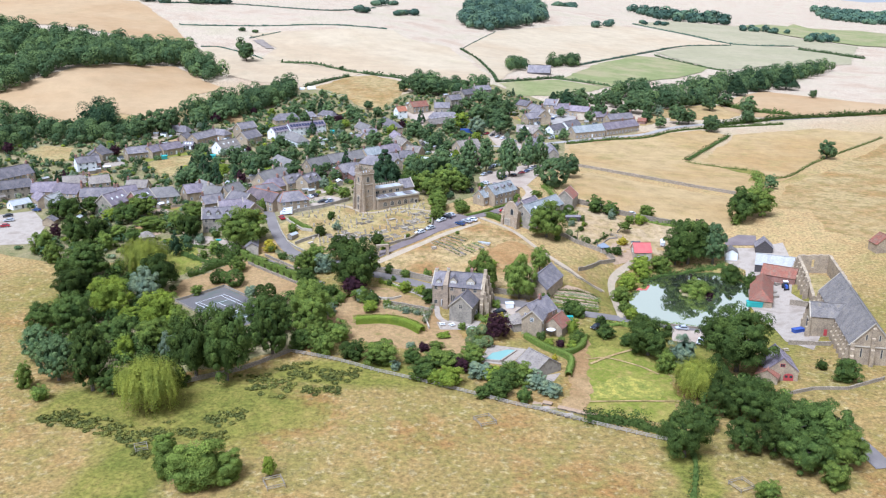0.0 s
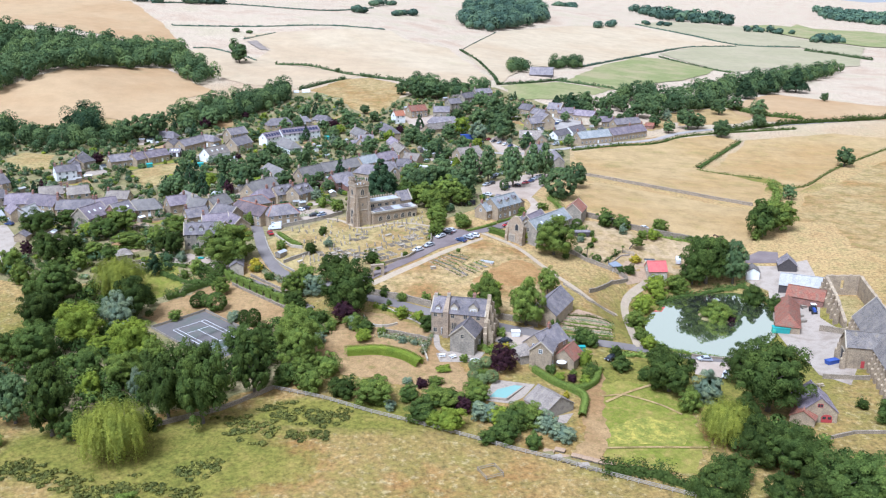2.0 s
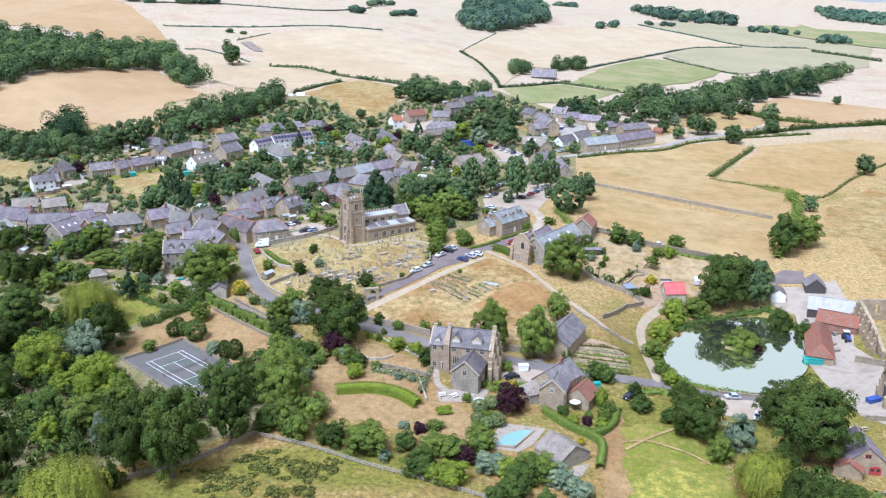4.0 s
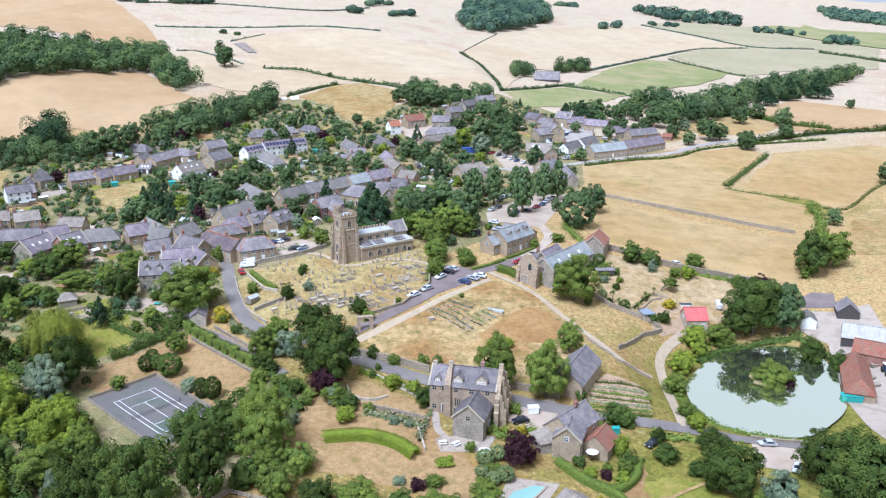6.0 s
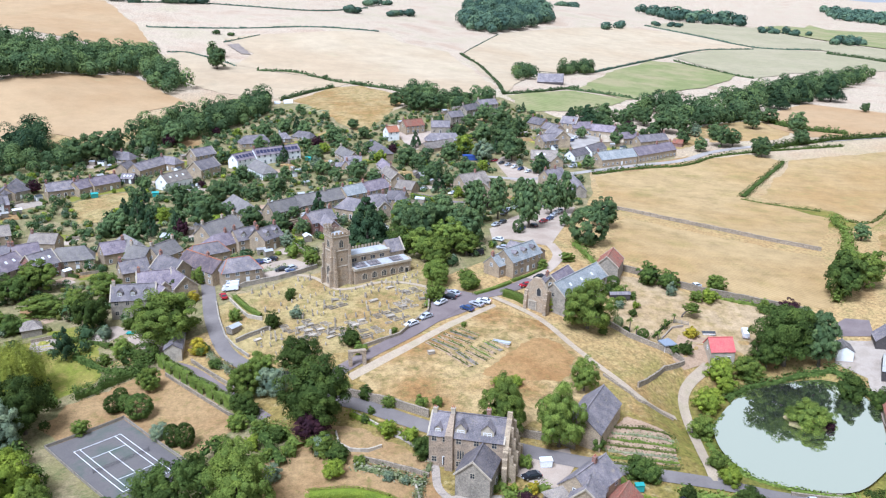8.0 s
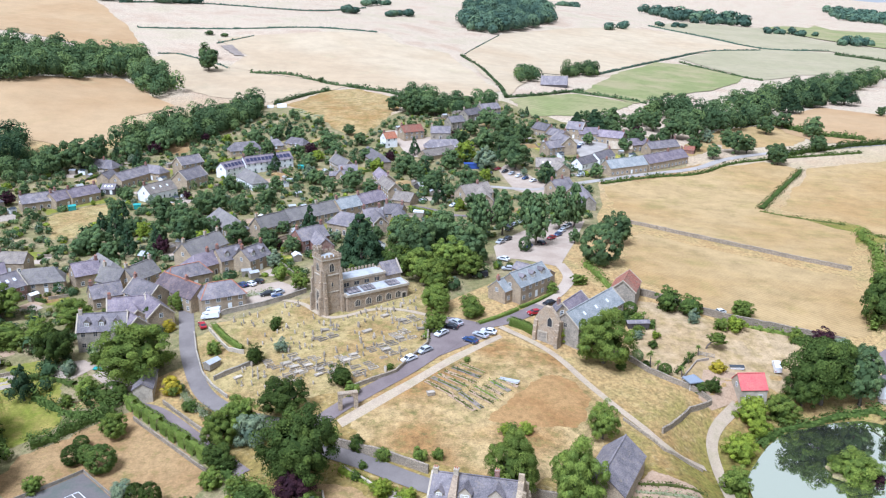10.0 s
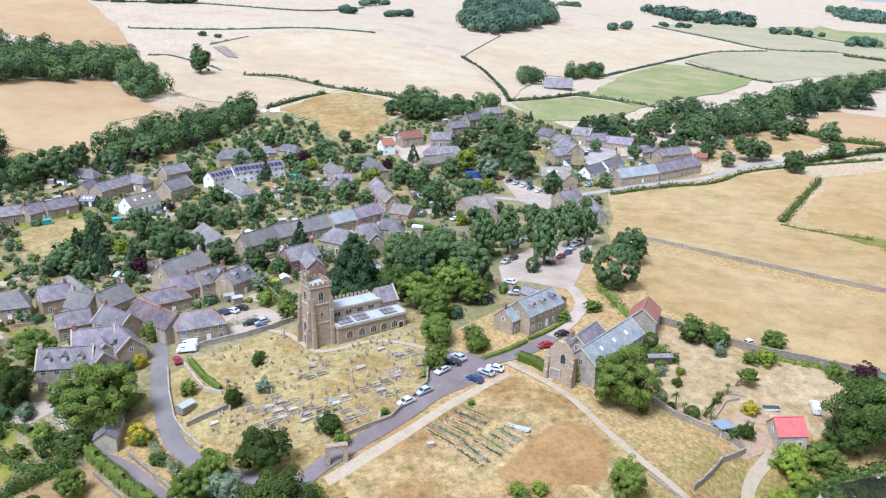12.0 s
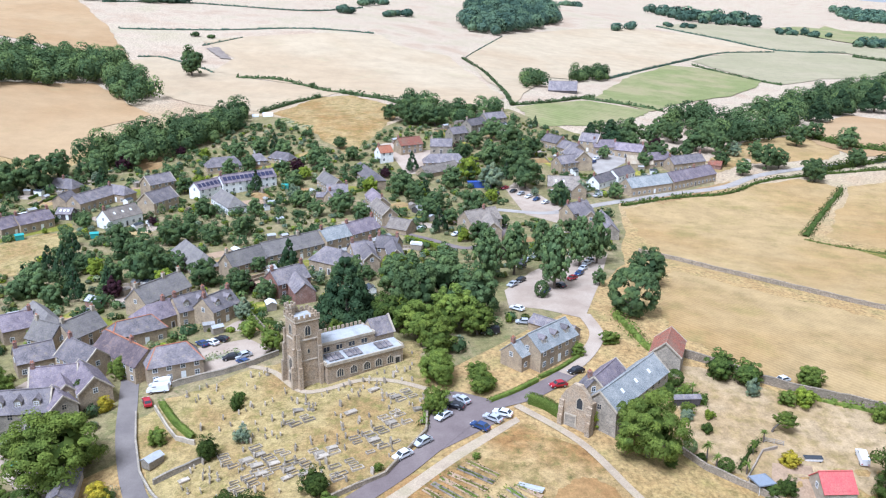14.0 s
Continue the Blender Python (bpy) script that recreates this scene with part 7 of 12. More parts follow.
tree("bush", 6.1, 334.3, 1.8, 2.1, "in a border")
tree("bush", -25.0, 299.3, 5.2, 6.1, "in a border")
tree("darkbush", -19.0, 296.6, 4.4, 5.1, "in a border")
tree("bush", -13.1, 292.7, 3.8, 4.4, "in a border")
tree("bush", -5.4, 292.5, 3.8, 4.4, "in a border")
tree("bush", -1.2, 293.1, 3.0, 3.6, "in a border")
tree("tall", -49.6, 235.9, 18.8, 12.5, "in the belt of trees")
tree("ash", -40.5, 252.4, 17.0, 14.8, "in the belt of trees")
tree("thornbush", -54.2, 171.4, 12.5, 17.3, "alone in the pasture")
tree("thornbush", -62.4, 175.4, 8.2, 10.2, "alone in the pasture")
tree("thornbush", -48.5, 173.4, 8.1, 10.8, "alone in the pasture")
tree("thornbush", -65.8, 184.1, 6.0, 7.1, "alone in the pasture")
tree("lime", -39.1, 174.7, 5.6, 3.5, "guarded by a small fence")
tree("bush", 72.1, 168.3, 5.3, 6.6, "in the pasture")
tree("bush", -35.4, 238.1, 9.0, 10.6, "in the garden border")
tree("bush", -31.4, 246.9, 7.8, 9.1, "in the garden border")
tree("darkbush", -25.8, 235.5, 6.6, 9.8, "in the manor garden")
tree("bush", -17.8, 232.6, 8.8, 13.4, "in the manor garden")
tree("silverbush", -13.4, 228.9, 3.3, 4.3, "in the manor garden")
tree("darkbush", -8.7, 234.1, 5.0, 7.9, "in the manor garden")
tree("darkbush", -5.0, 224.4, 7.2, 11.0, "in the manor garden")
tree("bush", -1.7, 232.8, 5.5, 9.2, "in the manor garden")
tree("bush", 2.5, 231.4, 6.1, 10.4, "in the manor garden")
tree("limebush", -2.3, 222.2, 4.4, 6.1, "in the manor garden")
tree("limebush", 1.9, 221.4, 6.6, 10.4, "in the manor garden")
tree("copperbush", 5.3, 229.6, 5.0, 6.7, "in the manor garden")
tree("bush", 9.4, 234.2, 6.1, 8.5, "in the manor garden")
tree("silverbush", 10.8, 226.6, 5.5, 9.8, "in the manor garden")
tree("limebush", 14.4, 224.2, 5.5, 7.3, "in the manor garden")
tree("darkbush", 15.6, 216.8, 6.6, 10.4, "in the manor garden")
tree("darkbush", 11.5, 215.9, 3.7, 7.3, "in the manor garden")
tree("darkbush", 18.0, 222.2, 7.7, 9.8, "in the manor garden")
tree("bush", 21.2, 224.4, 7.7, 11.0, "in the manor garden")
tree("silverbush", 26.2, 223.0, 5.5, 7.9, "in the manor garden")
tree("darkbush", 22.3, 214.0, 4.8, 6.3, "in the manor garden")
tree("silverbush", 29.6, 218.6, 4.4, 8.5, "in the manor garden")
tree("copperbush", -5.4, 241.1, 2.8, 4.9, "in the manor garden")
tree("bush", -1.7, 242.4, 2.8, 5.5, "in the manor garden")
tree("silverbush", -9.4, 242.7, 2.0, 3.7, "in the manor garden")
tree("topiary", 9.6, 250.9, 3.6, 4.6, "in the manor garden")
tree("topiary", 12.6, 252.9, 3.4, 4.2, "in the manor garden")
tree("topiary", 11.0, 243.9, 3.0, 3.8, "in the manor garden")
tree("topiary", 13.8, 245.3, 3.6, 4.4, "in the manor garden")
tree("topiary", 8.6, 246.6, 2.6, 3.4, "in the manor garden")
tree("bush", 9.0, 240.6, 3.7, 7.3, "in the manor garden")
tree("bush", 11.4, 248.2, 2.4, 4.9, "in the manor garden")
tree("limebush", 0.5, 250.2, 1.5, 6.1, "in the manor garden")
tree("bush", 29.0, 256.0, 3, 4, "in a cottage garden")
tree("darkbush", 31.1, 251.8, 3, 4, "in a cottage garden")
tree("limebush", 33.0, 248.6, 2.4, 4.5, "in a cottage garden")
tree("copperbush", 36.5, 247.6, 2.8, 3.4, "in a cottage garden")
tree("limebush", 39.6, 246.0, 3.4, 4.8, "in a cottage garden")
tree("bush", 41.0, 250.0, 4, 5, "in a cottage garden")
tree("limebush", 41.4, 256.6, 6.5, 5, "in a cottage garden")
tree("darkbush", 42.8, 252.6, 4, 4.5, "in a cottage garden")
tree("bush", 37.2, 251.0, 2.2, 3, "in a cottage garden")
tree("goldbush", 33.6, 238.8, 2.2, 2.6, "in a cottage garden")
tree("darkbush", 51.6, 255.6, 5, 8.5, "in a cottage garden")
tree("darkbush", 57.4, 250.4, 4.4, 6, "in a cottage garden")
tree("ash", -38.2, 247.0, 7.8, 9.1, "in the garden border")
tree("darkbush", -42.6, 241.5, 7.6, 9.0, "in the garden border")
tree("darkbush", -23.0, 272.3, 5.0, 7.2, "on the lawn")
tree("bush", -27.0, 275.7, 5.6, 8.1, "on the lawn")
tree("lime", -23.4, 266.6, 4.4, 5.5, "on the lawn")
tree("oak", 85.9, 232.8, 21.7, 20.7, "in the belt below the barn")
tree("oak", 84.7, 248.8, 12.9, 12.9, "in the belt below the barn")
tree("willow", 69.9, 217.7, 13.1, 13.1, "in the belt below the barn")
tree("oak", 58.5, 186.5, 14.8, 12.9, "in the belt below the barn")
tree("oak", 75.4, 207.9, 12.6, 12.6, "in the belt below the barn")
tree("oak", 81.0, 203.1, 13.8, 13.8, "in the belt below the barn")
tree("oak", 84.8, 190.3, 14.5, 14.5, "in the belt below the barn")
tree("oak", 91.9, 187.6, 14.2, 15.8, "in the belt below the barn")
tree("oak", 73.8, 189.1, 9.1, 10.2, "in the belt below the barn")
tree("ash", 94.7, 181.0, 10.1, 11.2, "in the belt below the barn")
tree("bush", 88.8, 172.6, 8.1, 8.1, "in the belt below the barn")
tree("oak", 62.7, 244.0, 13.0, 14.5, "in the belt below the barn")
tree("silverbush", 71.6, 238.0, 10.6, 10.6, "in the belt below the barn")
tree("bush", 65.5, 233.0, 7.8, 7.8, "in the belt below the barn")
tree("bush", 60.3, 247.3, 6.6, 7.3, "in the belt below the barn")
tree("oak", 67.3, 199.5, 7.6, 7.6, "in the belt below the barn")
tree("oak", 80.7, 187.9, 11.5, 11.5, "in the belt below the barn")
tree("oak", 85.1, 180.1, 11.3, 12.5, "in the belt below the barn")
tree("darkbush", 114.3, 224.9, 8.1, 10.1, "in the belt below the barn")
tree("darkbush", 110.7, 232.7, 3.8, 4.2, "in the belt below the barn")
tree("oak", 77.3, 226.1, 8.5, 8.5, "in the belt below the barn")
tree("ash", -140.5, 508.9, 6.8, 6.9, "among village gardens")
tree("oak", -181.4, 582.3, 14.1, 14.1, "among village gardens")
tree("oak", -181.2, 558.1, 18.6, 18.6, "among village gardens")
tree("oak", -191.6, 553.3, 15.8, 15.8, "among village gardens")
tree("oak", -114.2, 475.8, 12.6, 12.8, "among village gardens")
tree("oak", -105.2, 469.4, 10.8, 11.0, "among village gardens")
tree("oak", -101.2, 489.0, 10.6, 10.9, "among village gardens")
tree("oak", -96.1, 492.6, 9.0, 9.1, "among village gardens")
tree("ash", -85.5, 488.3, 8.9, 9.1, "among village gardens")
tree("oak", -98.0, 524.9, 8.8, 9.0, "among village gardens")
tree("oak", -116.1, 560.8, 8.6, 8.7, "among village gardens")
tree("ash", -102.2, 588.8, 9.2, 9.4, "among village gardens")
tree("ash", -95.0, 600.0, 8.5, 8.6, "among village gardens")
tree("ash", -103.7, 615.2, 11.2, 11.5, "among village gardens")
tree("ash", -77.7, 527.2, 7.9, 8.1, "among village gardens")
tree("oak", -76.2, 498.6, 9.1, 9.3, "among village gardens")
tree("ash", -61.1, 540.4, 8.2, 8.3, "among village gardens")
tree("ash", -68.5, 572.0, 8.8, 9.0, "among village gardens")
tree("oak", -77.0, 591.7, 8.3, 8.5, "among village gardens")
tree("ash", -62.6, 607.2, 11.0, 11.2, "among village gardens")
tree("ash", -57.0, 595.2, 9.3, 9.5, "among village gardens")
tree("lime", -65.4, 586.4, 6.9, 7.0, "among village gardens")
tree("ash", -41.9, 530.5, 11.0, 11.2, "among village gardens")
tree("ash", -52.1, 527.1, 7.9, 8.1, "among village gardens")
tree("ash", -33.1, 522.7, 7.8, 8.0, "among village gardens")
tree("lime", -32.9, 565.2, 8.2, 8.2, "among village gardens")
tree("ash", -18.7, 564.2, 12.0, 12.2, "among village gardens")
tree("oak", -12.0, 551.0, 10.5, 10.7, "among village gardens")
tree("oak", -3.2, 537.4, 10.2, 10.4, "among village gardens")
tree("ash", 4.5, 576.0, 11.1, 11.3, "among village gardens")
tree("lime", 12.8, 590.3, 12.8, 13.1, "among village gardens")
tree("silver", 22.9, 576.9, 12.4, 12.7, "among village gardens")
tree("ash", 25.1, 615.3, 13.5, 13.7, "among village gardens")
tree("oak", 35.8, 606.7, 17.9, 17.9, "among village gardens")
tree("oak", 38.9, 578.5, 16.8, 16.8, "among village gardens")
tree("ash", 36.0, 647.2, 16.2, 16.2, "among village gardens")
tree("ash", 27.8, 663.2, 13.4, 13.4, "among village gardens")
tree("ash", 17.6, 646.0, 10.4, 10.6, "among village gardens")
tree("oak", 11.0, 625.1, 9.9, 10.1, "among village gardens")
tree("oak", 47.1, 633.9, 12.7, 12.7, "among village gardens")
tree("oak", -5.5, 523.1, 9.8, 10.0, "among village gardens")
tree("oak", 13.6, 538.8, 10.2, 10.4, "among village gardens")
tree("oak", 13.7, 487.7, 8.9, 9.1, "among village gardens")
tree("oak", 3.6, 514.9, 7.7, 7.8, "among village gardens")
tree("conifer", -126.7, 463.6, 13.1, 8.2, "among village gardens")
tree("conifer", -125.9, 452.3, 12.6, 7.9, "among village gardens")
tree("conifer", -134.2, 460.3, 9.8, 6.1, "among village gardens")
tree("oak", -121.3, 459.2, 8.1, 8.2, "among village gardens")
tree("ash", -128.9, 437.8, 11.3, 11.3, "among village gardens")
tree("conifer", -114.5, 433.0, 11.8, 7.4, "among village gardens")
tree("conifer", -106.4, 439.2, 9.1, 5.7, "among village gardens")
tree("ash", -107.5, 447.1, 7.8, 7.8, "among village gardens")
tree("oak", -97.3, 445.0, 13.5, 13.5, "among village gardens")
tree("oak", -94.6, 450.6, 11.8, 11.8, "among village gardens")
tree("oak", -89.8, 456.1, 8.0, 8.2, "among village gardens")
tree("lime", -116.0, 454.7, 7.2, 7.2, "among village gardens")
tree("goldbush", -106.5, 438.6, 3.4, 3.4, "among village gardens")
tree("bush", -119.7, 428.2, 9.1, 9.1, "among village gardens")
tree("bush", -132.8, 434.0, 9.3, 9.3, "among village gardens")
tree("ash", -109.2, 393.0, 5.7, 5.7, "among village gardens")
tree("ash", -79.1, 371.7, 5.8, 5.8, "among village gardens")
tree("oak", -82.9, 360.2, 6.9, 6.9, "among village gardens")
tree("ash", -52.8, 421.1, 7.1, 7.1, "among village gardens")
tree("oak", -62.7, 428.1, 9.1, 9.1, "among village gardens")
tree("oak", -61.6, 452.0, 5.9, 5.9, "among village gardens")
tree("ash", -32.5, 434.1, 7.4, 7.4, "among village gardens")
tree("ash", -24.0, 436.3, 5.6, 5.6, "among village gardens")
tree("ash", -18.4, 463.2, 6.2, 6.2, "among village gardens")
tree("lime", -14.9, 431.6, 11.0, 11.0, "among village gardens")
tree("ash", -44.1, 382.8, 6.1, 6.1, "among village gardens")
tree("bush", -51.9, 392.5, 6.3, 6.3, "among village gardens")
tree("oak", 104.7, 622.5, 9.3, 9.3, "among village gardens")
tree("oak", 114.5, 633.8, 12.7, 12.7, "among village gardens")
tree("ash", 106.6, 660.4, 10.0, 10.0, "among village gardens")
tree("cedar", 92.9, 655.8, 16.5, 16.5, "among village gardens")
tree("cedar", 84.9, 673.0, 10.3, 10.3, "among village gardens")
tree("ash", 103.9, 663.7, 16.8, 16.8, "among village gardens")
tree("silver", 64.2, 569.2, 8.3, 8.3, "among village gardens")
tree("ash", 79.3, 566.4, 8.2, 8.2, "among village gardens")
tree("oak", 51.6, 553.1, 10.6, 10.6, "among village gardens")
tree("copper", -115.6, 513.3, 4.3, 4.3, "among village gardens")
tree("copper", -71.1, 597.0, 7.6, 7.6, "among village gardens")
tree("bush", -138.6, 487.3, 8.8, 8.8, "among village gardens")
tree("ash", -127.5, 578.4, 9.0, 9.1, "among village gardens")
tree("copper", -154.7, 596.3, 8.7, 8.7, "among village gardens")
tree("ash", -162.0, 579.6, 14.0, 14.0, "among village gardens")
tree("ash", -152.9, 600.0, 14.7, 14.7, "among village gardens")
tree("ash", -94.0, 624.3, 9.9, 10.1, "among village gardens")
tree("ash", -81.6, 619.8, 9.8, 10.0, "among village gardens")
tree("oak", -13.8, 686.0, 14.0, 14.0, "among village gardens")
tree("oak", -20.5, 690.1, 17.5, 17.5, "among village gardens")
tree("oak", -4.0, 688.2, 14.0, 14.0, "among village gardens")
tree("oak", -30.9, 697.2, 10.7, 10.7, "among village gardens")
tree("oak", 142.6, 661.7, 15.4, 15.4, "in the valley trees")
tree("oak", 153.8, 658.5, 14.7, 14.7, "in the valley trees")
tree("ash", 158.0, 686.8, 14.1, 14.1, "in the valley trees")
tree("oak", 134.5, 678.4, 14.5, 14.5, "in the valley trees")
tree("ash", 111.7, 650.0, 6.6, 6.6, "in the valley trees")
tree("oak", 148.6, 633.4, 9.5, 9.5, "in the valley trees")
tree("oak", 171.7, 631.6, 15.2, 15.2, "in the valley trees")
tree("ash", 179.4, 633.8, 11.5, 11.5, "in the valley trees")
tree("ash", 240.1, 687.5, 14.1, 14.1, "in the valley trees")
tree("oak", 225.7, 645.7, 10.4, 10.4, "in the valley trees")
tree("oak", 189.3, 615.0, 12.2, 12.2, "in the valley trees")
tree("ash", 154.4, 616.2, 9.2, 9.2, "in the valley trees")
tree("cedar", 203.0, 715.8, 12.6, 12.6, "in the valley trees")
tree("oak", 127.1, 647.9, 5.9, 5.9, "in the valley trees")
tree("copper", 119.8, 659.6, 7.4, 7.4, "in the valley trees")
tree("lime", 103.5, 669.9, 6.8, 6.8, "in the valley trees")
tree("oak", 133.2, 647.0, 9.8, 9.8, "in the valley trees")
tree("ash", 174.4, 655.8, 10.0, 10.0, "in the valley trees")
tree("silver", 162.5, 656.1, 8.6, 8.6, "in the valley trees")
tree("oak", 211.2, 690.8, 14.2, 14.2, "in the valley trees")
tree("oak", 229.6, 712.6, 12.6, 12.6, "in the valley trees")
tree("oak", 98.3, 675.7, 11.7, 11.7, "in the valley trees")
tree("oak", 92.9, 687.5, 9.1, 9.1, "in the valley trees")
tree("oak", 118.0, 669.3, 13.6, 13.6, "in the valley trees")
tree("ash", 129.6, 690.7, 12.7, 12.7, "in the valley trees")
tree("cedar", 230.4, 756.7, 15.9, 15.9, "in the valley trees")
tree("cedar", 260.8, 780.1, 18.2, 18.2, "in the valley trees")
tree("cedar", 291.7, 814.5, 19.2, 19.2, "in the valley trees")
tree("cedar", 324.8, 832.3, 22.4, 22.4, "in the valley trees")
tree("oak", 237.1, 530.5, 12.5, 12.5, "in open fields")
tree("oak", -182.7, 825.6, 17.8, 17.8, "in open fields")
tree("oak", -91.8, 806.2, 4.9, 4.9, "in open fields")
tree("oak", 226.2, 644.0, 10.6, 10.6, "in open fields")
tree("oak", 188.5, 608.4, 11.7, 11.7, "in open fields")
tree("ash", 144.7, 382.4, 13.5, 13.5, "in open fields")
tree("ash", 142.9, 391.8, 11.1, 11.1, "in open fields")
tree("ash", 170.9, 443.0, 7.8, 7.8, "in open fields")
tree("oak", 328.4, 777.3, 8.5, 8.5, "in open fields")
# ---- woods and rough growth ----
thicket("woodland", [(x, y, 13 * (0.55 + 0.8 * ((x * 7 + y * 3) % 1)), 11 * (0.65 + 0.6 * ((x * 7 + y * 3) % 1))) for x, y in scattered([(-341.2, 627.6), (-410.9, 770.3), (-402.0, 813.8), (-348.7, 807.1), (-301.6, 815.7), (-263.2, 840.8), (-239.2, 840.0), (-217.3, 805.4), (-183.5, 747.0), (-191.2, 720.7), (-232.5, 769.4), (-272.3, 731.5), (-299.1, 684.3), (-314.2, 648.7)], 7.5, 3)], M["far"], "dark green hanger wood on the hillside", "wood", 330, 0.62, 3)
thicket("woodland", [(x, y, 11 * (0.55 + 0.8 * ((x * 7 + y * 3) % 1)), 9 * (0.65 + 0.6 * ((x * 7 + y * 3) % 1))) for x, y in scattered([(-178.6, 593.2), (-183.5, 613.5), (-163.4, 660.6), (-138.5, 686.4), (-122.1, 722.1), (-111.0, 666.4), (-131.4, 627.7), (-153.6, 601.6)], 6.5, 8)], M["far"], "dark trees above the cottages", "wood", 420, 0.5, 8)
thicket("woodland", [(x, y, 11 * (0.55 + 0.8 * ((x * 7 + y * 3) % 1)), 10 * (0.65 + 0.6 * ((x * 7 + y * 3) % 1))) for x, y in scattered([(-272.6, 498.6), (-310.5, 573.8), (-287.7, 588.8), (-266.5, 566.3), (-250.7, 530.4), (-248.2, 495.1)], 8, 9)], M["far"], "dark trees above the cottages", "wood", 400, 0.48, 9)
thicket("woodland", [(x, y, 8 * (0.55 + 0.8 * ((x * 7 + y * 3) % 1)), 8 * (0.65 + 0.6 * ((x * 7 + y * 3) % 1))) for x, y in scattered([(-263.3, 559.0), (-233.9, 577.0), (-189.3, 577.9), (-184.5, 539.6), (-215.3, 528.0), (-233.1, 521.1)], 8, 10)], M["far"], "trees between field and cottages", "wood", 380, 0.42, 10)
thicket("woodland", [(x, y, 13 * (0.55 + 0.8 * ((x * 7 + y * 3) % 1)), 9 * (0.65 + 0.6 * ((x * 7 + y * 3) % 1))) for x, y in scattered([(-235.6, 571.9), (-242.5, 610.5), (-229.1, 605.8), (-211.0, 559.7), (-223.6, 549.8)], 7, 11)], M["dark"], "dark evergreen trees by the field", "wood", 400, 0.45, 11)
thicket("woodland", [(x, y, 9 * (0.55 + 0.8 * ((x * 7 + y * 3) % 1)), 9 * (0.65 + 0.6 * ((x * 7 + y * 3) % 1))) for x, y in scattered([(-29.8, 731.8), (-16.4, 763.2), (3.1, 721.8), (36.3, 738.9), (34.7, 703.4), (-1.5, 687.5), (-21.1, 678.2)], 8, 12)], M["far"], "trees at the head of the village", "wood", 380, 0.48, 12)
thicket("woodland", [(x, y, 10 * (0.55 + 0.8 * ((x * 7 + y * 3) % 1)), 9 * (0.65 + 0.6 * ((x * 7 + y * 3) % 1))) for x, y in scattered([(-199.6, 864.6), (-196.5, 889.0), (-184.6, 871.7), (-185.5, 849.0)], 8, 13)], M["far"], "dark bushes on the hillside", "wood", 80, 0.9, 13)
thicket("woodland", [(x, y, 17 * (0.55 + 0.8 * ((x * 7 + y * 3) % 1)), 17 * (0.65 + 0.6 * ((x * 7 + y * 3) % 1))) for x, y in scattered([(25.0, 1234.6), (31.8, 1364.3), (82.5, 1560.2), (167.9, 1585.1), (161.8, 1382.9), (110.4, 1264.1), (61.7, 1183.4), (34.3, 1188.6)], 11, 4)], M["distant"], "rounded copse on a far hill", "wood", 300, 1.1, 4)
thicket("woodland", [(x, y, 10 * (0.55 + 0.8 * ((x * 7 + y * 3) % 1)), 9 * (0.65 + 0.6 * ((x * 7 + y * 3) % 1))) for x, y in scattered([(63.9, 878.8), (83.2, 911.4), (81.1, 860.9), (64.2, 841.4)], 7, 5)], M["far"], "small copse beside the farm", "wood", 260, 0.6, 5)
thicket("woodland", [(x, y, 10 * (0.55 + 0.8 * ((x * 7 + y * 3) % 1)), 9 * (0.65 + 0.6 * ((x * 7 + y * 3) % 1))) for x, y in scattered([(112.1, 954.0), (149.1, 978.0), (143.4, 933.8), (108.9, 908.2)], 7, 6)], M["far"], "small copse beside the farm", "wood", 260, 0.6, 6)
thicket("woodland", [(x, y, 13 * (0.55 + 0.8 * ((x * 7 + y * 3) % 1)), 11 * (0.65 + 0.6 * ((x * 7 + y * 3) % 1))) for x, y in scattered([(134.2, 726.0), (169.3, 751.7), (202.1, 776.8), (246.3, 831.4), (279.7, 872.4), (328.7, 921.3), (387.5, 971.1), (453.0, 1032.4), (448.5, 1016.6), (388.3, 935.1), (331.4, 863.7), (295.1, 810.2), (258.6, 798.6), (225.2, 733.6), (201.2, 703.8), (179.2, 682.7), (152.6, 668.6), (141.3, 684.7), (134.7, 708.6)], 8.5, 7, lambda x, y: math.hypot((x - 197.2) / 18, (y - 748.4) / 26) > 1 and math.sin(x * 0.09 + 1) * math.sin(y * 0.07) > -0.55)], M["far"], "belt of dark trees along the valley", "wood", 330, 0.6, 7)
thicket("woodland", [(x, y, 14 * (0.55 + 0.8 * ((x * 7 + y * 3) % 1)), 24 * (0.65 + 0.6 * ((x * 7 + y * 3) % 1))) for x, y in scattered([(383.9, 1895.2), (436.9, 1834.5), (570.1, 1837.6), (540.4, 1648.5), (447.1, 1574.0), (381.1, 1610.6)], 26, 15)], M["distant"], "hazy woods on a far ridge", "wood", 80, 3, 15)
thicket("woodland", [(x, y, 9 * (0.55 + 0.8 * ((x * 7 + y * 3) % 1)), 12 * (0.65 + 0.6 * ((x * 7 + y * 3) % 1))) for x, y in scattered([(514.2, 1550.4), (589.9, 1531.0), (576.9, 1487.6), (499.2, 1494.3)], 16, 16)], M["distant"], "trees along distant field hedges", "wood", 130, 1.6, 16)
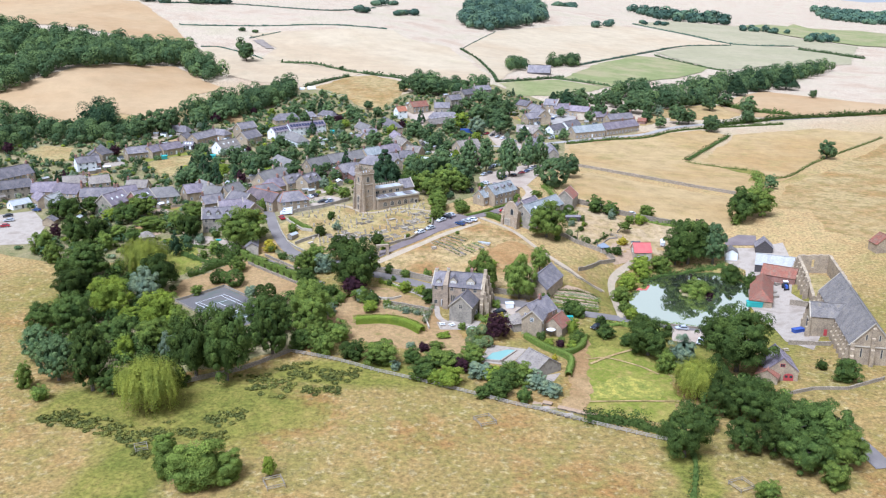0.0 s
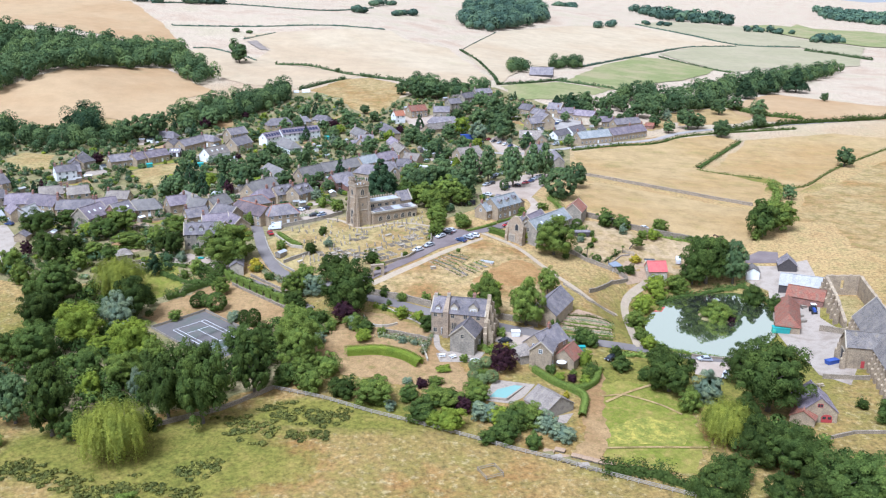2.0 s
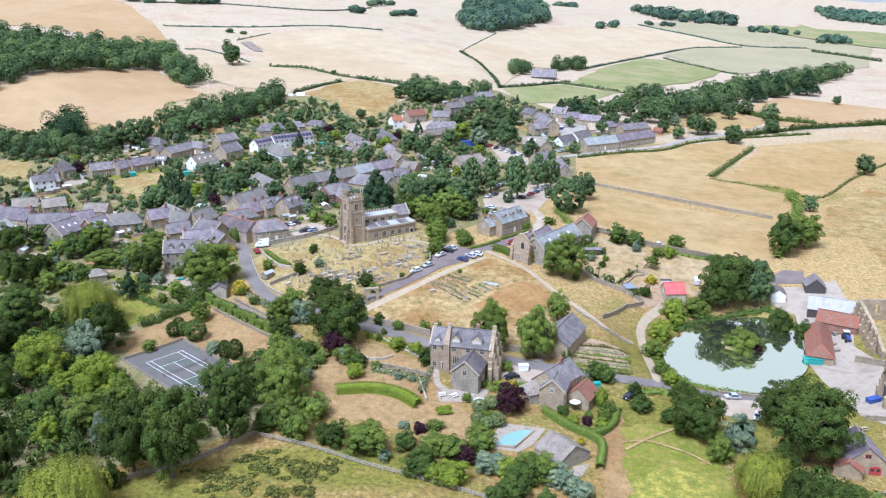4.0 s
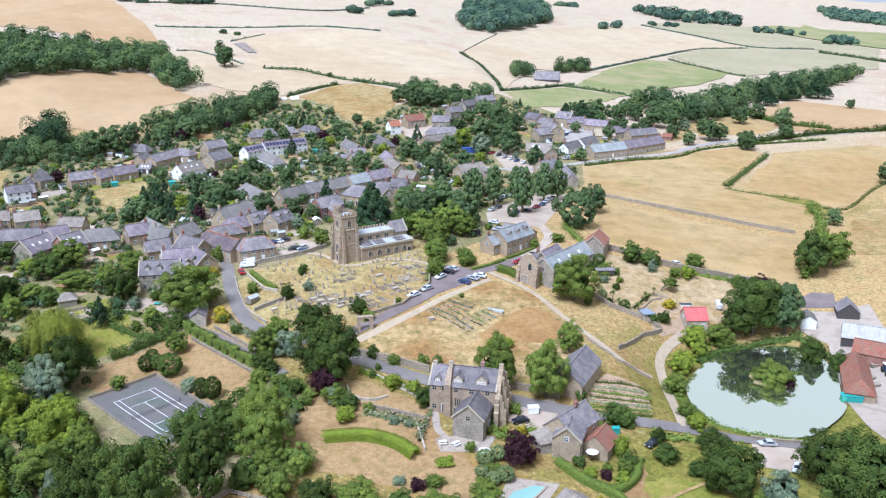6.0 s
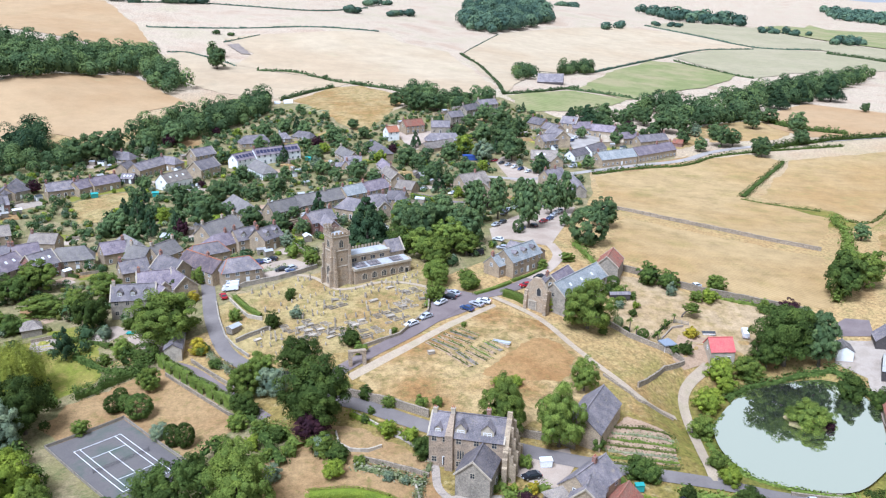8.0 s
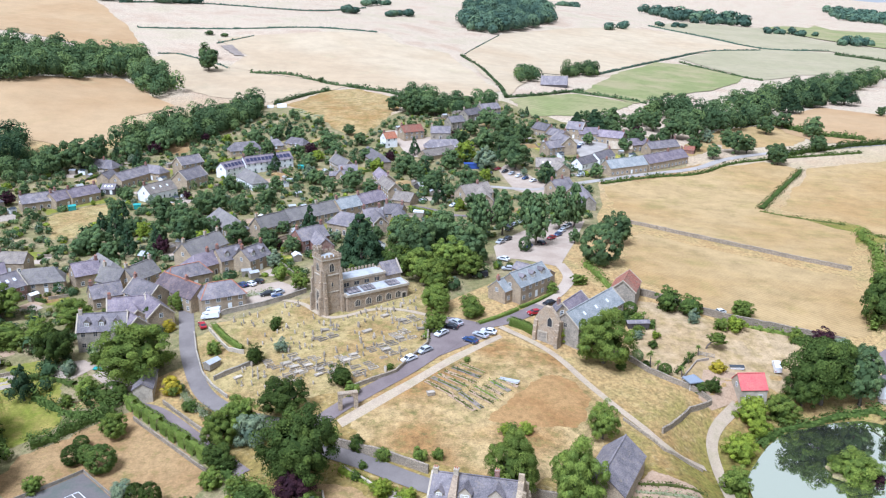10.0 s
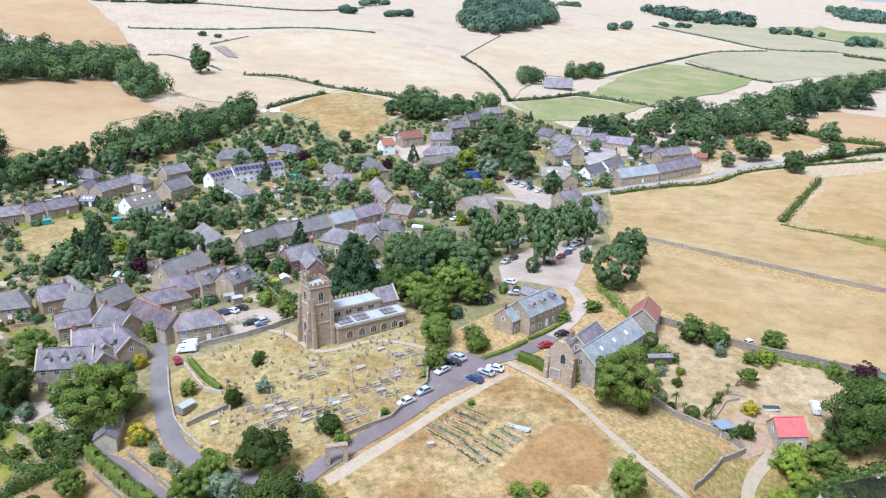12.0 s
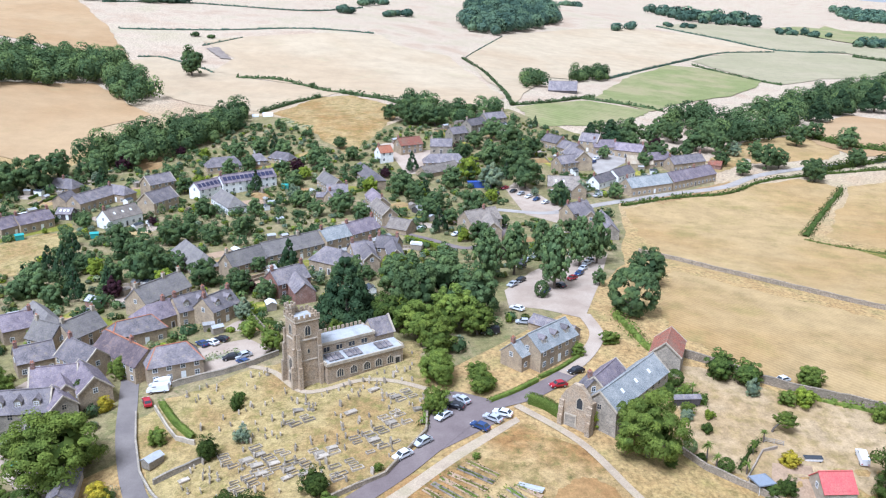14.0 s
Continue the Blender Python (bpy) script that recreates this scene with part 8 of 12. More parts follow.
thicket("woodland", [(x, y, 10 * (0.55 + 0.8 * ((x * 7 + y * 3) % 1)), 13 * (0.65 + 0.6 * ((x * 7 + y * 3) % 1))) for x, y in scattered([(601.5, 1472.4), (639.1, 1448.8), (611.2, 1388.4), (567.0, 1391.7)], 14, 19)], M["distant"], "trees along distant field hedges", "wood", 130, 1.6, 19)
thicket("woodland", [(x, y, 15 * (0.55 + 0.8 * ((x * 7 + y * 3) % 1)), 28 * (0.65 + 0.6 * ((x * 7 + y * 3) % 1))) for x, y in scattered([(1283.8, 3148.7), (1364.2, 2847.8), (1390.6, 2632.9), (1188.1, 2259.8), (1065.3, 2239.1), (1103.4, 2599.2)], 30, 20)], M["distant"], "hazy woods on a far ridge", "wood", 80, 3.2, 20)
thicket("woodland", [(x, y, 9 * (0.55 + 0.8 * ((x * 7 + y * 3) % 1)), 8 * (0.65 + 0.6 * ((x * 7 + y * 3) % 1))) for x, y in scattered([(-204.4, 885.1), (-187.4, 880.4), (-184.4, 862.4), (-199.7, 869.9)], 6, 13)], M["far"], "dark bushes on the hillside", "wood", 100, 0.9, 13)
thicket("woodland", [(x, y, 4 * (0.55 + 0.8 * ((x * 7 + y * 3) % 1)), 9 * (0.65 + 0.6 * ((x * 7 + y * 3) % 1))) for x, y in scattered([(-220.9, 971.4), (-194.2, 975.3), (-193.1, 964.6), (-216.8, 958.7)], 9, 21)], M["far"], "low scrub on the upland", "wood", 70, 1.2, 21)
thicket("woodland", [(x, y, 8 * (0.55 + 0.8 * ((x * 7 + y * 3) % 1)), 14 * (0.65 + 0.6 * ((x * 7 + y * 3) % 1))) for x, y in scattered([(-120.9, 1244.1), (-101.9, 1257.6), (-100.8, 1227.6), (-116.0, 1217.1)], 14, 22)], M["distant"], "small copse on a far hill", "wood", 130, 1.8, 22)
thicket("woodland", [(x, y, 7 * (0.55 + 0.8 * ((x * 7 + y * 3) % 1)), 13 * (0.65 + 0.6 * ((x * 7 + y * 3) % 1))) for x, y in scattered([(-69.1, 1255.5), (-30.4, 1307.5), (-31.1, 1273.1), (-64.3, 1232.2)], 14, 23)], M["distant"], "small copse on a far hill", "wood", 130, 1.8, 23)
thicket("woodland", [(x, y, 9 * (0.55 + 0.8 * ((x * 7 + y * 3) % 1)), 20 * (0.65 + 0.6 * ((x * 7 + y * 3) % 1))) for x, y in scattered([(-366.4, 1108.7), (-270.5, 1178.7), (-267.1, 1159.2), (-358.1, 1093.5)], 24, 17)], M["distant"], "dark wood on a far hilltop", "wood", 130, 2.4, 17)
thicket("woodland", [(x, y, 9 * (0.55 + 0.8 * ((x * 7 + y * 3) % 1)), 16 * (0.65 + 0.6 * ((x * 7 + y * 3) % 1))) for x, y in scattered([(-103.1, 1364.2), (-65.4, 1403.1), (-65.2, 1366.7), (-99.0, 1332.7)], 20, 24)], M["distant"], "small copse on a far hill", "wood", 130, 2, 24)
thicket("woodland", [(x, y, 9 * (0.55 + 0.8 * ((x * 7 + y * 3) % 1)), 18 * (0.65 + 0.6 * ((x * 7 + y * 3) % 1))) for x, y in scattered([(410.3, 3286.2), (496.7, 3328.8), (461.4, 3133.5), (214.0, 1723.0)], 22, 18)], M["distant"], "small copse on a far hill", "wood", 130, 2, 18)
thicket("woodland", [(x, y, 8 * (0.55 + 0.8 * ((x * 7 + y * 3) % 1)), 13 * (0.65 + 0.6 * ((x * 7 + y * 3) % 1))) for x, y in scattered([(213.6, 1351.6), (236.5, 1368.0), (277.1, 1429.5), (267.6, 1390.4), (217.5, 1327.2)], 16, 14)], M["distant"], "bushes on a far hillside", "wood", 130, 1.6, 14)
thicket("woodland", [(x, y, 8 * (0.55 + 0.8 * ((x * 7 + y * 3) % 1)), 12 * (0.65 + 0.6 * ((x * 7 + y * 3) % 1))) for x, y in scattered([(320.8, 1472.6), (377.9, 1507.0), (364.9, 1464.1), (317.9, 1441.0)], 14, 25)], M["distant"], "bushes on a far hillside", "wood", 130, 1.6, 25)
thicket("undergrowth", [(x, y, 4.5 * (0.55 + 0.8 * ((x * 7 + y * 3) % 1)), 5 * (0.65 + 0.6 * ((x * 7 + y * 3) % 1))) for x, y in scattered([(-141.2, 307.4), (-77.5, 323.8), (-59.1, 306.0), (-51.5, 285.2), (-45.6, 248.6), (-58.4, 235.4), (-77.3, 226.5), (-100.6, 224.5), (-120.1, 249.7)], 4.5, 31, lambda x, y: not any(inside(x, y, o) for o in [[(-100.5, 285.6), (-98.0, 293.0), (-94.0, 305.0), (-82.0, 326.0), (-70.4, 322.0), (-48.0, 300.4), (-49.9, 287.1), (-54.6, 273.3), (-61.3, 274.1), (-56.1, 260.3), (-77.2, 255.3), (-94.5, 275.8)], [(-118.3, 342.2), (-102.9, 347.1), (-88.7, 311.1), (-98.5, 301.5), (-110.7, 318.4)]]))], M["oak"], "dark undergrowth beneath the belt of trees", "undergrowth", 160, 0.34, 31)
thicket("undergrowth", [(x, y, 4 * (0.55 + 0.8 * ((x * 7 + y * 3) % 1)), 5 * (0.65 + 0.6 * ((x * 7 + y * 3) % 1))) for x, y in scattered([(66.0, 234.2), (72.5, 221.7), (83.5, 231.9), (86.4, 221.1), (96.5, 210.7), (103.2, 198.4), (96.0, 185.3), (88.7, 190.7), (80.1, 202.3), (70.3, 208.8)], 4.5, 32)], M["oak"], "dark undergrowth beneath the belt of trees", "undergrowth", 160, 0.34, 32)

# ---- the church ----
GOTHIC = {}


def gothic_window(parent, m, w, h, lights=3):
    """A pointed window: pale surround, mullions, dark leaded glass."""
    if (w, h, lights) not in GOTHIC:
        arch = [(-w / 2, 0), (w / 2, 0), (w / 2, h * 0.62), (w * 0.36, h * 0.82), (0, h), (-w * 0.36, h * 0.82), (-w / 2, h * 0.62)]
        big = [(x * 1.34, -0.16 + z * 1.12) for x, z in arch]
        s = Shape()
        n = len(arch)
        for i in range(n):
            j = (i + 1) % n
            a, b, c, d = big[i], big[j], arch[j], arch[i]
            s.face([(a[0], -0.1, a[1]), (b[0], -0.1, b[1]), (c[0], -0.1, c[1]), (d[0], -0.1, d[1])], M["ashlar"])
            s.face([(a[0], 0.02, a[1]), (b[0], 0.02, b[1]), (b[0], -0.1, b[1]), (a[0], -0.1, a[1])], M["ashlar"])
            s.face([(d[0], -0.1, d[1]), (c[0], -0.1, c[1]), (c[0], 0.02, c[1]), (d[0], 0.02, d[1])], M["ashlar"])
        for k in range(1, lights):
            x = -w / 2 + w * k / lights
            s.box(x - 0.05, x + 0.05, -0.08, 0.0, 0, h * (0.9 if abs(x) < w * 0.2 else 0.75), M["ashlar"])
        g = Shape()
        g.face([(x, -0.03, z) for x, z in arch], M["glass"])
        GOTHIC[w, h, lights] = (s.mesh("window"), g.mesh("pane"))
    a, b = GOTHIC[w, h, lights]
    ob = put("window", a, parent, m, "pointed stone tracery window")
    put("pane", b, ob)
    return ob


def battlements(s, x0, x1, y0, y1, z, mat, merlon=0.75, gap=0.6, h=0.75, t=0.4):
    s.box(x0, x1, y0, y0 + t, z, z + 0.5, mat)
    s.box(x0, x1, y1 - t, y1, z, z + 0.5, mat)
    s.box(x0, x0 + t, y0 + t, y1 - t, z, z + 0.5, mat)
    s.box(x1 - t, x1, y0 + t, y1 - t, z, z + 0.5, mat)
    for a0, a1, along_x in ((x0, x1, True), (y0, y1, False)):
        n = max(2, int((a1 - a0 + gap) / (merlon + gap)))
        step = (a1 - a0 - merlon) / (n - 1)
        for i in range(n):
            a = a0 + i * step
            for b0, b1 in (((y0, y0 + t), (y1 - t, y1)) if along_x else ((x0, x0 + t), (x1 - t, x1))):
                if along_x:
                    s.box(a, a + merlon, b0, b1, z + 0.5, z + 0.5 + h, mat)
                elif 0 < i < n - 1:
                    s.box(b0, b1, a, a + merlon, z + 0.5, z + 0.5 + h, mat)


def church(x, y, turn):
    """West tower, nave with clerestory, south and north aisles, chancel. Origin: the south-west corner of the south aisle."""
    e = new("church")
    e.matrix_basis = pose(x, y, gz(x, y), 0, 0, turn)
    tagged(e, "golden stone parish church with a battlemented west tower", "church")
    st, ash, lead = M["churchstone"], M["ashlar"], M["lead"]
    # tower
    s = Shape()
    x0, x1, y0, y1 = -6.5, -0.3, 2.4, 8.6
    s.box(x0 - 0.25, x1 + 0.25, y0 - 0.25, y1 + 0.25, -2.5, 0.8, st, 0.1)
    s.box(x0, x1, y0, y1, 0.8, 6.3, st, 0.08)
    s.box(x0 + 0.12, x1 - 0.12, y0 + 0.12, y1 - 0.12, 6.3, 11.4, st, 0.05)
    s.box(x0 + 0.2, x1 - 0.2, y0 + 0.2, y1 - 0.2, 11.4, 16.0, st, 0.03)
    tower = put("tower", s.mesh("tower"), e)
    for z in (6.2, 11.3, 15.9):
        c = Shape()
        c.box(x0 - 0.05, x1 + 0.05, y0 - 0.05, y1 + 0.05, z, z + 0.28, ash, 0.06)
        put("string_course", c.mesh("string_course"), tower, None, "pale moulded string course")
    c = Shape()
    battlements(c, x0 - 0.02, x1 + 0.02, y0 - 0.02, y1 + 0.02, 16.2, st)
    put("parapet", c.mesh("parapet"), tower)
    c = Shape()
    c.box(x0 + 0.5, x1 - 0.5, y0 + 0.5, y1 - 0.5, 16.0, 16.35, lead, 0.3)
    put("tower_roof", c.mesh("tower_roof"), tower, None, "pale lead flat roof")
    c = Shape()
    c.tube(x0 + 1.2, y1 - 1.0, -1.5, 18.2, 1.35, 1.2, st, 8)
    c.tube(x0 + 1.2, y1 - 1.0, 18.2, 18.5, 1.35, 1.35, ash, 8)
    for k in range(8):
        a = k * math.pi / 4
        c.box(x0 + 1.2 + math.cos(a) * 1.15 - 0.25, x0 + 1.2 + math.cos(a) * 1.15 + 0.25, y1 - 1.0 + math.sin(a) * 1.15 - 0.25, y1 - 1.0 + math.sin(a) * 1.15 + 0.25, 18.5, 19.1, st)
    put("stair_turret", c.mesh("stair_turret"), tower, None, "octagonal stone stair turret")
    for bx, by, sx, sy in ((x0, y0, -1, 0), (x0, y0, 0, -1), (x1, y0, 0, -1), (x0, y1, -1, 0), (x1, y1, 0, 1)):
        b = Shape()
        for z0, z1, d in ((-2.5, 5.2, 1.3), (5.2, 9.6, 0.85), (9.6, 13.2, 0.45)):
            w = 0.9
            cx, cy = (bx + sx * d / 2, by + (0.45 if by == y0 else -0.45)) if sx else (bx + (0.45 if bx == x0 else -0.45), by + sy * d / 2)
            if sx:
                b.box(cx - d / 2, cx + d / 2, cy - w / 2, cy + w / 2, z0, z1, st, 0.04)
            else:
                b.box(cx - w / 2, cx + w / 2, cy - d / 2, cy + d / 2, z0, z1, st, 0.04)
        put("buttress", b.mesh("buttress"), tower)
    gothic_window(e, pose(x0 - 0.02, 5.5, 3.2, 0, 0, -90), 1.9, 3.2)
    gothic_window(e, pose(x0 + 0.16, 5.5, 12.4, 0, 0, -90), 1.3, 2.5, 2)
    gothic_window(e, pose(-3.4, y0 + 0.16, 12.4), 1.3, 2.5, 2)
    gothic_window(e, pose(-3.4, y0 + 0.1, 8.0), 0.5, 1.2, 1)
    d = Shape()
    d.box(-0.75, 0.75, -0.16, 0.02, 0, 2.3, M["darkwood"])
    d.box(-1.15, -0.75, -0.3, 0.02, 0, 2.7, ash)
    d.box(0.75, 1.15, -0.3, 0.02, 0, 2.7, ash)
    d.box(-0.75, 0.75, -0.3, 0.02, 2.3, 2.7, ash)
    put("door", d.mesh("door"), e, pose(x0, 5.5, 0.2, 0, 0, -90), "dark timber door in a pale stone arch")
    # south aisle
    s = Shape()
    s.box(0, 20.6, 0, 4.6, -2.5, 4.7, st)
    aisle = put("aisle", s.mesh("aisle"), e)
    s = Shape()
    s.slab([(-0.15, -0.15, 5.0), (20.75, -0.15, 5.0), (20.75, 4.65, 5.75), (-0.15, 4.65, 5.75)], 0.25, lead)
    put("aisle_roof", s.mesh("aisle_roof"), aisle, None, "sloping pale lead roof")
    s = Shape()
    s.box(-0.25, 20.85, -0.28, 0.12, 4.55, 5.25, ash)
    s.box(-0.28, 0.1, 0.12, 4.5, 4.55, 5.55, ash)
    s.box(20.5, 20.88, 0.12, 4.5, 4.55, 5.55, ash)
    put("parapet", s.mesh("parapet"), aisle, None, "pale stone parapet coping")
    for a in (1.6, 3.0, 4.4, 6.6, 8.0, 9.4, 15.0, 16.4, 17.8):
        s = Shape()
        s.slab([(-0.6, -1.5, 0), (0.6, -1.5, 0), (0.6, 1.5, 0.47), (-0.6, 1.5, 0.47)], 0.08, M["slate"])
        put("roof_panel", s.mesh("roof_panel"), aisle, pose(a, 2.3, 5.47), "dark glazed roof panel")
    for i, a in enumerate((3.3, 6.9, 10.5, 13.7, 17.0)):
        gothic_window(e, pose(a, -0.02, 1.4), 1.6, 2.0)
    gothic_window(e, pose(-0.02, 2.3, 1.3, 0, 0, -90), 1.5, 2.4)
    d = Shape()
    # solid near-black panel put in for the shade inside the open doorway
    d.box(-0.6, 0.6, -0.1, 0.02, 0, 2.3, M["plate"])
    d.box(-0.9, -0.6, -0.2, 0.02, 0, 2.6, ash)
    d.box(0.6, 0.9, -0.2, 0.02, 0, 2.6, ash)
    d.box(-0.6, 0.6, -0.2, 0.02, 2.3, 2.6, ash)
    put("door", d.mesh("door"), e, pose(19.0, -0.02, 0.2), "near-black panel as the shade of an open doorway")
    # nave
    s = Shape()
    s.box(-0.3, 15.4, 4.6, 11.2, -2.5, 8.1, st)
    nave = put("nave", s.mesh("nave"), e)
    s = Shape()
    s.slab([(-0.2, 4.6, 8.25), (15.5, 4.6, 8.25), (15.5, 7.9, 8.75), (-0.2, 7.9, 8.75)], 0.25, lead)
    s.slab([(15.5, 11.2, 8.25), (-0.2, 11.2, 8.25), (-0.2, 7.9, 8.75), (15.5, 7.9, 8.75)], 0.25, lead)
    put("nave_roof", s.mesh("nave_roof"), nave, None, "low-pitched pale lead roof")
    s = Shape()
    s.box(-0.3, 15.5, 4.42, 4.75, 7.9, 8.55, ash)
    s.box(15.2, 15.6, 4.75, 11.0, 7.9, 8.6, ash)
    for i in range(13):
        s.box(0.2 + i * 1.2, 0.85 + i * 1.2, 11.0, 11.35, 8.1, 9.2, st)
    put("parapet", s.mesh("parapet"), nave, None, "pale stone parapet")
    for a in (2.2, 5.6, 9.0, 12.4):
        w_ = Shape()
        w_.box(-0.75, 0.75, -0.06, 0.02, 0, 1.15, M["glass"])
        w_.box(-0.9, 0.9, -0.12, 0.02, -0.14, 0, ash)
        w_.box(-0.9, 0.9, -0.12, 0.02, 1.15, 1.3, ash)
        w_.box(-0.05, 0.05, -0.1, 0.02, 0, 1.15, ash)
        put("clerestory_window", w_.mesh("clerestory_window"), e, pose(a, 4.6, 6.2), "square clerestory window")
    # chancel
    s = Shape()
    s.v, s.f, s.k, s.mats = [], [], [], []
    a, b, ev, rg = 15.4, 21.0, 7.3, 10.6
    s.box(a, b, 4.9, 10.9, -2.5, ev, st)
    s.face([(b, 4.9, ev), (b, 10.9, ev), (b, 7.9, rg - 0.1)], st)
    s.face([(a, 10.9, ev), (a, 4.9, ev), (a, 7.9, rg - 0.1)], st)
    chancel = put("chancel", s.mesh("chancel"), e)
    s = Shape()
    s.slab([(a - 0.1, 4.6, ev - 0.25), (b, 4.6, ev - 0.25), (b, 7.9, rg), (a - 0.1, 7.9, rg)], 0.2, M["slate"])
    s.slab([(b, 11.2, ev - 0.25), (a - 0.1, 11.2, ev - 0.25), (a - 0.1, 7.9, rg), (b, 7.9, rg)], 0.2, M["slate"])
    put("chancel_roof", s.mesh("chancel_roof"), chancel, None, "steep grey slate roof")
    s = Shape()
    s.slab([(b - 0.1, 4.5, ev - 0.2), (b + 0.4, 4.5, ev - 0.2), (b + 0.4, 7.9, rg + 0.35), (b - 0.1, 7.9, rg + 0.35)], 0.4, ash)
    s.slab([(b + 0.4, 11.3, ev - 0.2), (b - 0.1, 11.3, ev - 0.2), (b - 0.1, 7.9, rg + 0.35), (b + 0.4, 7.9, rg + 0.35)], 0.4, ash)
    put("gable_coping", s.mesh("gable_coping"), chancel, None, "pale stone gable coping")
    gothic_window(e, pose(b + 0.02, 7.9, 2.2, 0, 0, 90), 2.4, 4.0)
    s = Shape()
    s.box(0, 20.6, 11.2, 15.6, -2.5, 4.7, st)
    s.slab([(20.7, 15.7, 5.0), (-0.1, 15.7, 5.0), (-0.1, 11.2, 5.75), (20.7, 11.2, 5.75)], 0.25, lead)
    put("north_aisle", s.mesh("north_aisle"), e)
    return e


church(-27.5, 363.9, 34)


# ---- the manor's ruined end wall, the barn and the ruins ----
def ruined_wall(name, line, heights, thick, mat, label, openings=(), category="ruin"):
    """A broken wall: heights at the ends of each stretch, ragged on top; openings as (place along, width, sill, head)."""
    rnd = random.Random(int(line[0][0] * 31))
    s = Shape()
    pts = [Vector(p) for p in line]
    total = sum((b - a).length for a, b in zip(pts, pts[1:]))
    run = 0.0
    for k, (a, b) in enumerate(zip(pts, pts[1:])):
        L = (b - a).length
        d = (b - a) / L
        n = Vector((-d.y, d.x)) * thick / 2
        m = max(1, int(L / 0.9))
        tops = [heights[k] + (heights[k + 1] - heights[k]) * i / m + rnd.uniform(-0.35, 0.3) for i in range(m + 1)]
        for i in range(m):
            p, q = a + d * L * i / m, a + d * L * (i + 1) / m
            mid = run + L * (i + 0.5) / m
            z0, z1 = gz(p.x, p.y), gz(q.x, q.y)
            spans = [(-1.0, None)]
            for c, w, sill, head in openings:
                if abs(mid - c) < w / 2:
                    spans = [(-1.0, sill), (head, None)]
            for lo, hi in spans:
                ta, tb = (tops[i], tops[i + 1]) if hi is None else (hi, hi)
                if lo >= min(ta, tb):
                    continue
                ring = [(p - n, z0), (q - n, z1), (q + n, z1), (p + n, z0)]
                s.hull([(v.x, v.y, z + lo) for v, z in ring], [(v.x, v.y, z + h) for (v, z), h in zip(ring, (ta, tb, tb, ta))], mat)
        run += L
    return tagged(new(name, s.mesh(name)), label, category)


def stepped_buttress(parent, x, y, turn, h, mat, name="buttress", d=1.5, w=1.1):
    s = Shape()
    for z0, z1, k in ((-1.5, h * 0.45, 1.0), (h * 0.45, h * 0.75, 0.65), (h * 0.75, h, 0.35)):
        s.box(-w / 2, w / 2, -d * k, 0, z0, z1, mat)
        s.slab([(-w / 2, -d * k, z1), (w / 2, -d * k, z1), (w / 2, 0, z1 + d * k * 0.6), (-w / 2, 0, z1 + d * k * 0.6)], 0.15, mat)
    return put(name, s.mesh(name), parent, pose(x, y, 0, 0, 0, turn))


